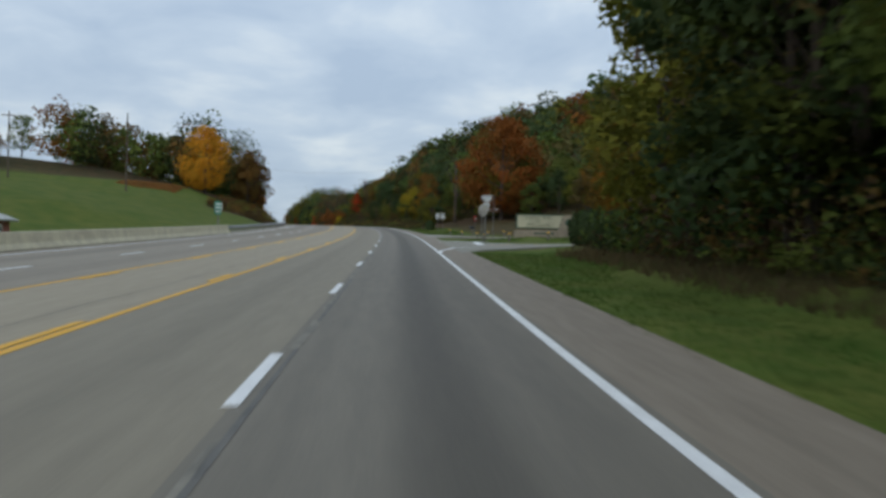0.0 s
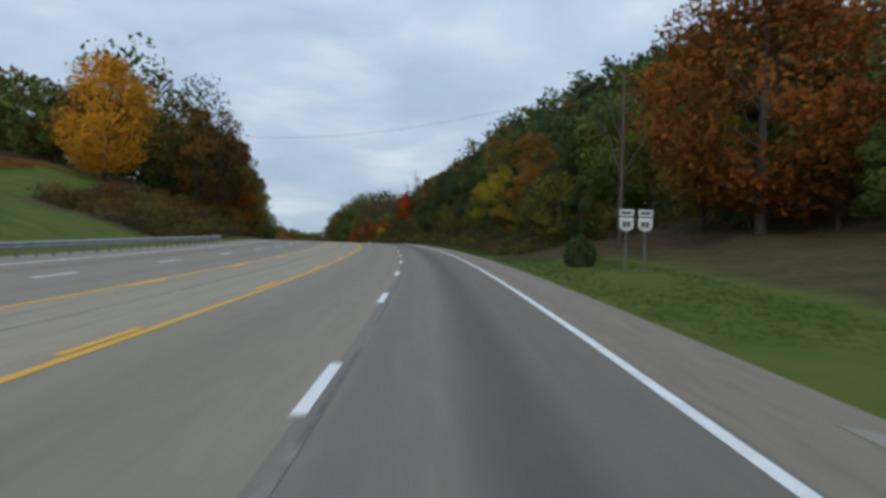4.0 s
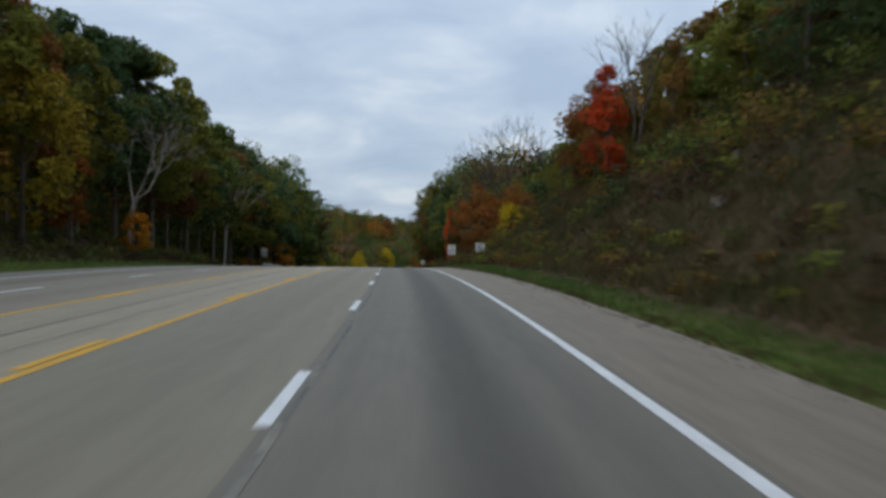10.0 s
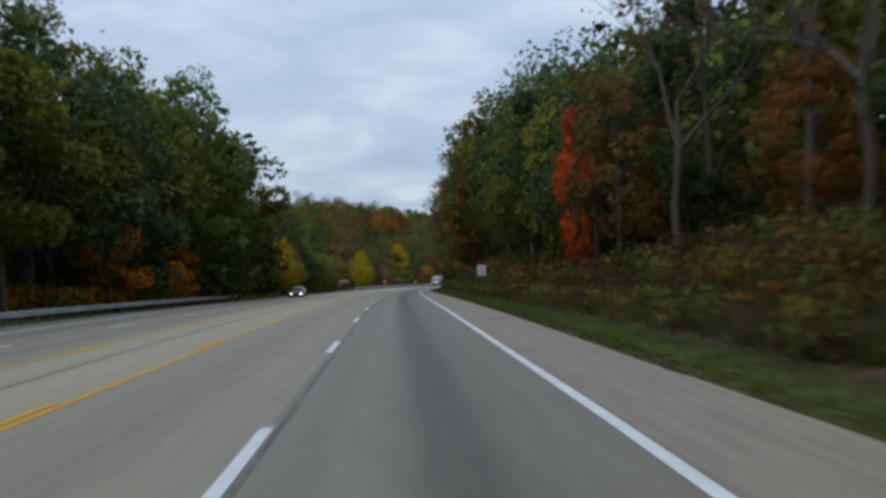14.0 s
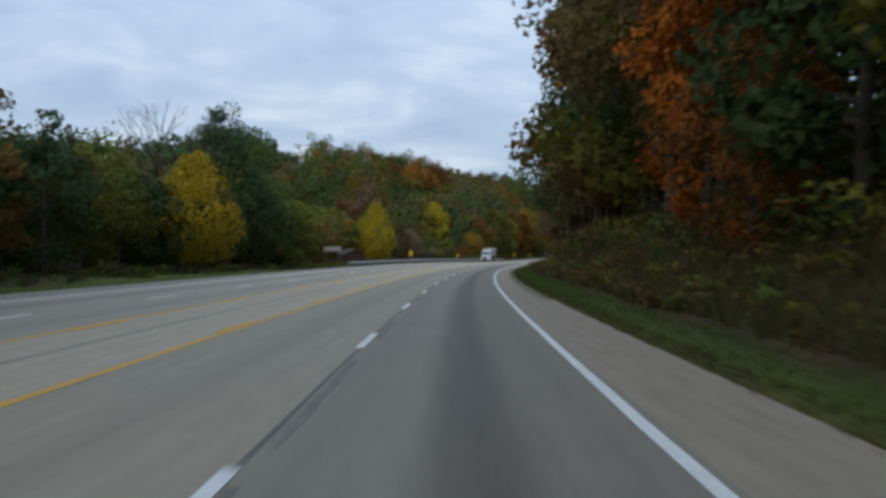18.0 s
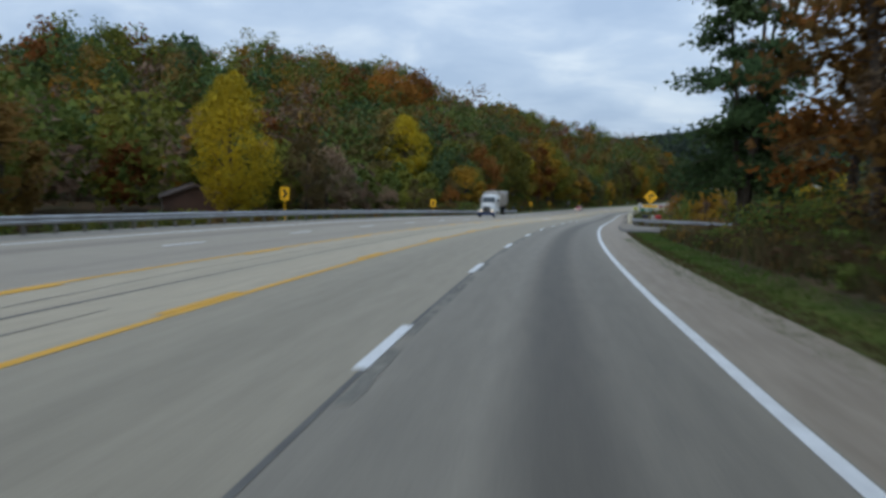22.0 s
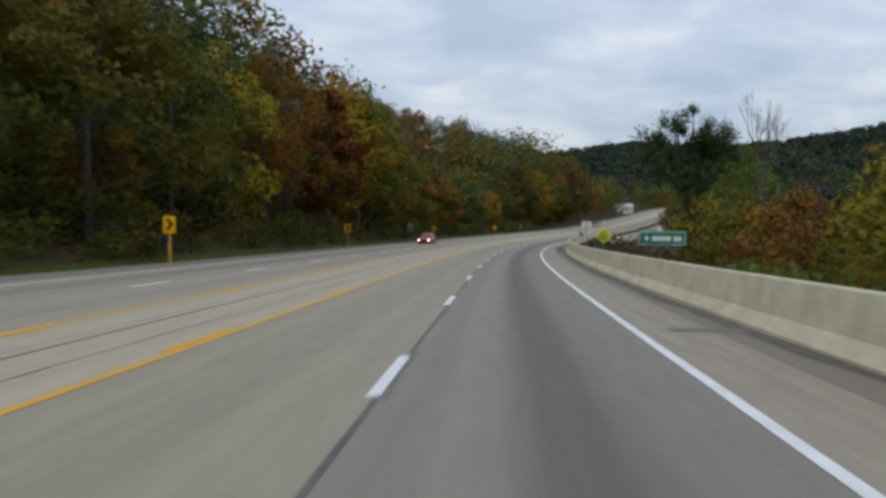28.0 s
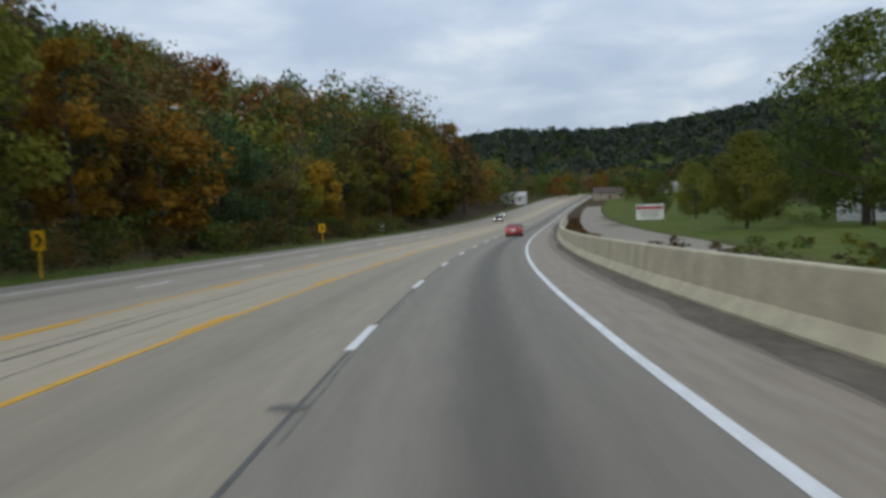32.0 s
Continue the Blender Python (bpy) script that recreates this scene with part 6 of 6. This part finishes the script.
def loft(sections):
    """Body shell from half cross-sections, mirrored; sections: (y, [(x, z), ...])."""
    bm = bmesh.new()
    rows = []
    for y, pts in sections:
        full = [(x, z) for x, z in pts] + [(-x, z) for x, z in reversed(pts) if x > 1e-6]
        rows.append([bm.verts.new((x, y, z)) for x, z in full])
    for a, b in zip(rows, rows[1:]):
        for i in range(len(a)):
            j = (i + 1) % len(a)
            bm.faces.new((a[i], a[j], b[j], b[i]))
    bm.faces.new(rows[0]), bm.faces.new(list(reversed(rows[-1])))
    bmesh.ops.recalc_face_normals(bm, faces=bm.faces)
    for f in bm.faces:
        f.smooth = True
    return bm


def wheel(parent, x, y, r=0.31, w=0.20, rim=ALLOY):
    s = 1 if x > 0 else -1
    tyre = part("tyre", rod(bmesh.new(), (x - w / 2, y, r), (x + w / 2, y, r), r, sides=22), RUBBER, parent)
    bm = rod(bmesh.new(), (x + s * w * .40, y, r), (x + s * (w / 2 + .012), y, r), r * .66, r * .60, 18)
    part("rim", bm, rim, tyre)
    return tyre


def sedan(label, s, l, body, facing, tail=None, name="car"):
    """A four-door saloon, front towards +y before it is turned."""
    root = tagged(new(name), label, "car")
    root.matrix_basis = stand(s, l, 0.0) @ pose(0, 0, 0, 0, 0, 0 if facing > 0 else 180)
    w = .855
    def sec(k, z0, zt, n=0.97):
        return [(0, z0), (w * k * .86, z0), (w * k * .97, z0 + .10), (w * k, z0 + .26), (w * k * .985, zt - .18), (w * k * n * .93, zt - .03), (w * k * n * .75, zt + .012), (0, zt + .025)]
    shell = part("body", loft([(-2.26, sec(.86, .34, .88)), (-2.18, sec(.94, .24, .97)), (-1.75, sec(.99, .20, 1.0)), (-1.0, sec(1, .19, .95)), (0, sec(1, .19, .93)), (.75, sec(1, .19, .92)), (1.35, sec(.99, .20, .86)), (1.95, sec(.95, .22, .76)), (2.22, sec(.84, .30, .64))]), body, root)
    def top(k, z0, z1, kr):
        return [(0, z0), (w * k, z0), (w * (k * .45 + kr * .55), (z0 * .4 + z1 * .6)), (w * kr, z1 - .05), (w * kr * .8, z1), (0, z1 + .015)]
    part("roof", loft([(-1.72, top(.86, .90, 1.0, .80)), (-1.02, top(.92, .88, 1.37, .68)), (-.45, top(.94, .88, 1.42, .70)), (.15, top(.94, .88, 1.40, .69)), (1.02, top(.88, .84, .95, .80))]), body, shell)

    def pane(pts, nm):
        bm = bmesh.new()
        f = bm.faces.new([bm.verts.new(p) for p in pts])
        bmesh.ops.recalc_face_normals(bm, faces=[f])
        r = bmesh.ops.extrude_face_region(bm, geom=[f])
        bmesh.ops.translate(bm, verts=[v for v in r["geom"] if isinstance(v, bmesh.types.BMVert)], vec=f.normal * .012)
        bmesh.ops.recalc_face_normals(bm, faces=bm.faces)
        return part(nm, bm, GLASS, shell)
    pane([(-.62, -1.70, .985), (.62, -1.70, .985), (.50, -1.07, 1.36), (-.50, -1.07, 1.36)], "rear_window")
    pane([(-.66, .98, .97), (.66, .98, .97), (.52, .22, 1.375), (-.52, .22, 1.375)], "windscreen")
    for sd in (1, -1):
        a, b2 = sd * .803, sd * .635
        pane([(a, -1.30, .95), (a, -.42, .95), (b2, -.42, 1.335), (b2, -.98, 1.30)], "side_window")
        pane([(a, -.36, .95), (a, .62, .93), (b2 * 1.0, .10, 1.325), (b2, -.36, 1.335)], "side_window")
        part("mirror", box(bmesh.new(), sd * .84, .55, .93, sd * 1.0, .70, 1.06, .03), body, shell)
        part("tail_lamp", box(bmesh.new(), sd * .52, -2.245, .64, sd * .80, -2.10, .86, .03), TAIL if facing > 0 else SIGN_RED, shell, "red tail lamp")
        part("headlamp", box(bmesh.new(), sd * .48, 2.02, .50, sd * .76, 2.225, .66, .04), HEAD if facing < 0 else SIGN_BACK, shell, "bright headlamp")
        for y in (-1.28, 1.26):
            wheel(root, sd * .76, y)
        part("plate_bracket", box(bmesh.new(), sd * .26, -2.285, .66, sd * .31, -2.25, .84, .008), CHROME, shell)
    part("number_plate", box(bmesh.new(), -.19, -2.275, .68, .19, -2.25, .82), SIGN_WHITE, shell)
    part("bumper", box(bmesh.new(), -.74, -2.31, .34, .74, -2.12, .58, .06), body, shell)
    part("bumper_gap", box(bmesh.new(), -.66, -2.262, .595, .66, -2.2, .625), TRIM, shell)
    part("front_grille", box(bmesh.new(), -.40, 2.15, .44, .40, 2.235, .58, .02), TRIM, shell)
    part("valance", box(bmesh.new(), -.6, -2.16, .18, .6, -2.0, .34), TRIM, shell)
    return root


sedan("maroon-red four-door saloon driving ahead with lit tail lamps", 903, 1.75, RED_PAINT, 1)
sedan("dark bronze saloon coming the other way with lit headlamps", 459, -12.5, DARK_PAINT, -1)
sedan("bright red saloon coming the other way with lit headlamps", 820.5, -12.7, paint("bright_red_car_paint", (0.42, 0.02, 0.015)), -1)
sedan("dark saloon far off in the opposite lanes", 1003, -8.6, DARK_PAINT, -1)
sedan("pale saloon far off with lit headlamps", 1050, -12.3, paint("silver_car_paint", (0.4, 0.4, 0.4)), -1)
sedan("white saloon parked by distant buildings", 1165, -20, WHITE_PAINT, 1)


def dump_truck(s, l):
    """Conventional dump truck with a tipping box, nose towards -s."""
    root = tagged(new("dump_truck"), "white dump truck with a tan tipping box in the opposite lane", "truck")
    root.matrix_basis = stand(s, l, 0.0) @ pose(0, 0, 0, 0, 0, 180)
    cab = part("cab", loft([(-2.0, [(0, .95), (1.05, .95), (1.12, 1.2), (1.12, 2.7), (1.0, 2.95), (0, 3.0)]), (-.9, [(0, .95), (1.05, .95), (1.12, 1.2), (1.12, 2.7), (1.0, 2.98), (0, 3.05)]), (-.15, [(0, .95), (1.05, .95), (1.1, 1.2), (1.06, 1.95), (.95, 2.72), (0, 2.85)]), (.15, [(0, .95), (1.0, .95), (1.05, 1.2), (1.03, 1.75), (.9, 1.95), (0, 1.98)])]), WHITE_PAINT, root)
    part("hood", loft([(.1, [(0, .8), (.95, .8), (1.0, 1.2), (.92, 1.72), (.7, 1.84), (0, 1.88)]), (1.4, [(0, .75), (.9, .75), (.92, 1.1), (.8, 1.6), (.6, 1.7), (0, 1.74)]), (1.95, [(0, .75), (.8, .75), (.82, 1.1), (.66, 1.48), (.5, 1.56), (0, 1.6)])]), WHITE_PAINT, cab)
    part("grille", box(bmesh.new(), -.46, 1.92, .78, .46, 2.0, 1.5, .03), TRIM, cab)
    for x in (-.3, -.1, .1, .3):
        part("grille_bar", box(bmesh.new(), x - .02, 1.995, .8, x + .02, 2.015, 1.48), CHROME, cab)
    part("bumper", box(bmesh.new(), -1.15, 1.85, .38, 1.15, 2.1, .74, .05), BLUE, root, "dark blue bumper")
    part("windscreen", plate([(-.86, 1.98), (.86, 1.98), (.78, 2.66), (-.78, 2.66)], .02, -.02), GLASS, cab).matrix_basis = pose(0, .18, 0, 0, 0, 0) @ Matrix.Translation((0, 0, 0))
    for sd in (1, -1):
        part("headlamp", box(bmesh.new(), sd * .64, 1.95, .86, sd * .88, 2.06, 1.03, .03), DIM_HEAD, cab, "lit headlamp")
        part("side_window", box(bmesh.new(), sd * 1.08, -.75, 1.95, sd * 1.115, -.2, 2.6), GLASS, cab)
        part("mirror", box(bmesh.new(), sd * 1.2, .0, 1.9, sd * 1.34, .1, 2.55, .02), CHROME, cab)
        part("fender", loft([(.75, [(0, .75), (.2, .75), (.24, 1.0), (.15, 1.15), (0, 1.18)]), (1.9, [(0, .7), (.2, .7), (.22, .95), (.1, 1.05), (0, 1.08)])]), WHITE_PAINT, cab).matrix_basis = Matrix.Translation((sd * .98, 0, 0))
        part("exhaust", rod(bmesh.new(), (sd * 1.0, -2.15, .9), (sd * 1.0, -2.15, 3.4), .07, sides=10), CHROME, root)
        part("fuel_tank", rod(bmesh.new(), (sd * 1.0, -1.6, .75), (sd * 1.0, -.2, .75), .28, sides=14), CHROME, root)
        for y, wd in ((1.3, .3), (-6.6, .55), (-7.9, .55)):
            wheel(root, sd * .95, y, .5, wd, WHITE_PAINT)
    TAN = mat("dusty_aluminium_box", (0.44, 0.40, 0.34), rough=0.55, metal=0.3, vary=0.12, scale=3, second=(0.34, 0.31, 0.27))
    body = part("tipping_box", loft([(-9.2, [(0, 1.25), (1.0, 1.25), (1.2, 1.45), (1.22, 3.15), (0, 3.15)]), (-2.6, [(0, 1.25), (1.0, 1.25), (1.2, 1.45), (1.22, 3.3), (0, 3.3)])]), TAN, root)
    for k in range(8):
        y = -9.0 + k * .87
        for sd in (1, -1):
            part("rib", box(bmesh.new(), sd * 1.215, y, 1.45, sd * 1.27, y + .1, 3.1), TAN, body)
    part("top_rail", box(bmesh.new(), -1.27, -9.25, 3.1, 1.27, -2.55, 3.22, .02), TAN, body)
    part("chassis", box(bmesh.new(), -.45, -9.0, .85, .45, .2, 1.15), TRIM, root)
    part("mud_guard", box(bmesh.new(), -1.2, -8.6, 1.06, 1.2, -5.9, 1.12), TRIM, root)
    return root


dump_truck(663, -12.2)

# ---- buildings ----
SIDING = mat("white_siding", (0.74, 0.74, 0.71), rough=0.7, vary=0.06, scale=3, stretch=(1, 1, 8))
TAN_SIDING = mat("tan_siding", (0.38, 0.32, 0.24), rough=0.8, vary=0.08, scale=3, stretch=(1, 1, 8))
BRICK = mat("red_brown_brick", (0.26, 0.09, 0.06), rough=0.9, vary=0.25, scale=8)
SHINGLE = mat("brown_shingles", (0.12, 0.09, 0.075), rough=0.9, vary=0.25, scale=9)
WHITE_ROOF = mat("pale_metal_roof", (0.62, 0.62, 0.60), rough=0.6, vary=0.1, scale=4)


def house(s, l, w, d, h, rise, wall_m, roof_m, label, turn=0, drop=0.0, name="house"):
    """Gabled building: walls, roof slopes with eaves, door and windows."""
    root = tagged(new(name), label, "house")
    root.matrix_basis = stand(s, l, turn=turn) @ Matrix.Translation((0, 0, -drop))
    bm = bmesh.new()
    v = [bm.verts.new(p) for p in [(-w / 2, -d / 2, -.5), (w / 2, -d / 2, -.5), (w / 2, d / 2, -.5), (-w / 2, d / 2, -.5), (-w / 2, -d / 2, h), (w / 2, -d / 2, h), (w / 2, d / 2, h), (-w / 2, d / 2, h), (-w / 2, 0, h + rise), (w / 2, 0, h + rise)]]
    for q in ((0, 1, 5, 4), (2, 3, 7, 6), (1, 2, 6, 9, 5), (3, 0, 4, 8, 7)):
        bm.faces.new([v[i] for i in q])
    part("wall", bm, wall_m, root)
    for sd in (-1, 1):
        part("roof", plate([(-w / 2 - .4, 0), (w / 2 + .4, 0), (w / 2 + .4, math.hypot(d / 2 + .4, rise)), (-w / 2 - .4, math.hypot(d / 2 + .4, rise))], .14), roof_m, root).matrix_basis = Matrix.Translation((0, sd * (d / 2 + .4), h - .12)) @ pose(0, 0, 0, 0, 0, 0 if sd < 0 else 180) @ pose(0, 0, 0, -90 + math.degrees(math.atan2(rise, d / 2 + .4)), 0, 0)
    for x in (-w * .3, w * .28):
        win = part("window", box(bmesh.new(), x - .55, -d / 2 - .05, h * .42, x + .55, -d / 2 + .02, h * .82, .01), SIGN_WHITE, root)
        part("pane", box(bmesh.new(), x - .46, -d / 2 - .06, h * .46, x + .46, -d / 2 - .045, h * .78), GLASS, win)
    part("door", box(bmesh.new(), -.5, -d / 2 - .04, 0, .45, -d / 2 + .02, 2.05, .01), BROWN, root)
    return root


house(915, 42, 7, 6, 2.6, 1.4, SIDING, SHINGLE, "white sided garage behind the large green tree", 20)
house(1195, 15, 13, 8, 3.0, 2.2, TAN_SIDING, SHINGLE, "tan house with a brown roof far along the road", 10)
house(1205, 40, 10, 7, 2.8, 1.8, SIDING, WHITE_ROOF, "small white house far along the road", 30)
house(1180, -24, 10, 7, 3.0, 2.0, SIDING, WHITE_ROOF, "pale commercial building far along the road", 0, name="building")
house(629, -37, 8, 6, 2.4, 1.2, BROWN, SHINGLE, "low brown-roofed cabin below the wooded hill", -60)
house(793, 71, 10, 8, 4.9, 2.0, SIDING, WHITE_ROOF, "white two-storey house half hidden in the low ground", 40)
house(55.5, -28.5, 8, 8, 2.6, 1.6, BRICK, WHITE_ROOF, "red brick outbuilding with a pale roof below the field", 90, drop=.3)
house(120, -96, 11, 8, 3, 2, SIDING, SHINGLE, "white farmhouse behind trees on the crest", 40)

board = tagged(new("notice_board"), "white notice board with a red heading beside the gravel drive", "notice board")
board.matrix_basis = stand(931, 18.2, turn=-10)
_bd = part("panel", box(bmesh.new(), -1.8, -.05, .55, 1.8, .05, 2.35, .02), SIGN_WHITE, board)
part("heading", box(bmesh.new(), -1.7, -.058, 1.95, 1.7, -.05, 2.28), SIGN_RED, _bd)
part("roof", plate([(-1.95, 2.35), (1.95, 2.35), (1.75, 2.6), (-1.75, 2.6)], .3, -.15), SIGN_WHITE, board)
for _x in (-1.6, 1.6):
    part("post", box(bmesh.new(), _x - .06, -.06, -.4, _x + .06, .06, .6), TIMBER, board)
for _z in (1.65, 1.35, 1.05):
    part("text_bar", box(bmesh.new(), -1.2, -.056, _z - .06, 1.2, -.05, _z + .06), SIGN_BACK, _bd)
cabinet = tagged(new("utility_cabinet"), "small white utility cabinet beside the roadside pole", "utility cabinet")
cabinet.matrix_basis = stand(942, -21)
part("body", box(bmesh.new(), -.4, -.3, -.2, .4, .3, 1.3, .03), SIGN_WHITE, cabinet)
part("lid", box(bmesh.new(), -.44, -.34, 1.3, .44, .34, 1.38, .01), SIGN_BACK, cabinet)
bush = tagged(new("bush"), "dense rounded dark green bush on the grass by the side road", "bush")
bush.matrix_basis = stand(57, 14.1) @ Matrix.Diagonal((.84, .84, .98, 1))
_rb = np.random.RandomState(5)
_d = _rb.normal(size=(4200, 3))
_d /= np.linalg.norm(_d, axis=1)[:, None]
_c = _d * (_rb.uniform(.35, 1, 4200) ** .4)[:, None] * np.array([1.7, 1.7, 1.35]) * (1 + .12 * np.sin(_d[:, :1] * 7) * np.cos(_d[:, 1:2] * 6)) + np.array([0, 0, 1.15])
_q = leaf_tris(_c[_c[:, 2] > 0], .13, _rb, np.array([0, 0, .8]))
part("foliage", leaf_mesh("foliage", *_q), LEAVES["dark"], bush)
part("stem", rod(bmesh.new(), (0, 0, -.3), (0, 0, 1.2), .10, .05, 8), BARK, bush)

copy_thing(bush, stand(141, 9.0) @ pose(0, 0, -.25, 0, 0, 70) @ Matrix.Diagonal((.55, .55, .75, 1)))["label"] = "small dark evergreen bush at the foot of the roadside pole"

# wet mud and tyre-worn dirt on the drive by the guardrail
MUD = mat("wet_dark_mud", (0.062, 0.053, 0.041), rough=0.8, vary=0.3, scale=4, bump=0.6, second=(0.120, 0.104, 0.080))
_rm = np.random.RandomState(9)
for _pts in [[(620, 5.25, .08), (617.5, 5.4, .16), (615.5, 5.55, .30), (613.5, 5.9, .55), (612, 6.2, .75), (610.5, 6.5, 1.0), (609, 6.9, 1.2), (606.5, 7.5, 1.3)]]:
    _q = np.linspace(0, len(_pts) - 1, 34)
    _ms, _ml, _mw = (np.interp(_q, np.arange(len(_pts)), [a[k] for a in _pts]) for k in range(3))
    _mw = _mw * _rm.uniform(.75, 1.25, 34)
    _across = np.linspace(-1, 1, 7)
    _gs, _gl = np.broadcast_to(_ms[:, None], (34, 7)), np.maximum(_ml[:, None] + _across[None, :] * _mw[:, None], 4.6)
    _gz = np.maximum(land(_gs, _gl), -.02) + np.where(_gl < 6.05, .02, .066)
    part("mud_patch", fast_mesh("mud_patch", spots(_gs, _gl, _gz), grid_faces(34, 7)), MUD, dirt_drive, "dark wet mud churned by tyres")

# sandstone ledges showing through the cut bank
LEDGE = mat("weathered_sandstone", (0.150, 0.124, 0.096), rough=0.95, vary=0.35, scale=2.5, bump=0.9, second=(0.085, 0.072, 0.056))


def rock(s, l, long, deep, high, seed):
    """A broken ledge: a block with chipped, uneven faces, half sunk in the bank."""
    rs = np.random.RandomState(seed)
    bm = bmesh.new()
    bmesh.ops.create_cube(bm, size=1.0)
    bmesh.ops.subdivide_edges(bm, edges=bm.edges, cuts=3, use_grid_fill=True)
    for v in bm.verts:
        n = noise.noise_vector(v.co * 2.3 + Vector((seed, 0, 0))) * .16
        v.co = Vector((v.co.x * deep, v.co.y * long, v.co.z * high)) + Vector((n.x * deep, n.y * long, n.z * high * 1.4))
    root = part("rock", bm, LEDGE)
    root.matrix_basis = stand(s, l) @ pose(0, 0, -high * .26, rs.uniform(-6, 6), rs.uniform(8, 24), rs.uniform(-16, 16))
    return tagged(root, "weathered sandstone ledge half buried in the brushy cut bank", "rock", group="rock ledges")


_rr = np.random.RandomState(21)
for _s0, _l0, _g in [(272, 11.6, 1.0), (276, 13.8, 1.5), (281, 12.4, 1.2), (287, 10.6, .8), (290, 13.2, 1.3), (294, 15.0, 1.2), (263, 13.0, 1.1), (256, 11.4, .8), (248, 13.6, 1.2), (240, 12.0, .9), (297, 11.8, .9), (232, 14.2, 1.1), (268, 16.2, 1.3), (232, -21.6, 1.0), (239, -22.4, 1.2), (245, -21.2, .9), (252, -22.0, 1.0), (226, -22.6, 1.1)]:
    rock(_s0, _l0, _g * _rr.uniform(.9, 1.6), _g * _rr.uniform(.45, .7), _g * _rr.uniform(.28, .45), int(_s0))
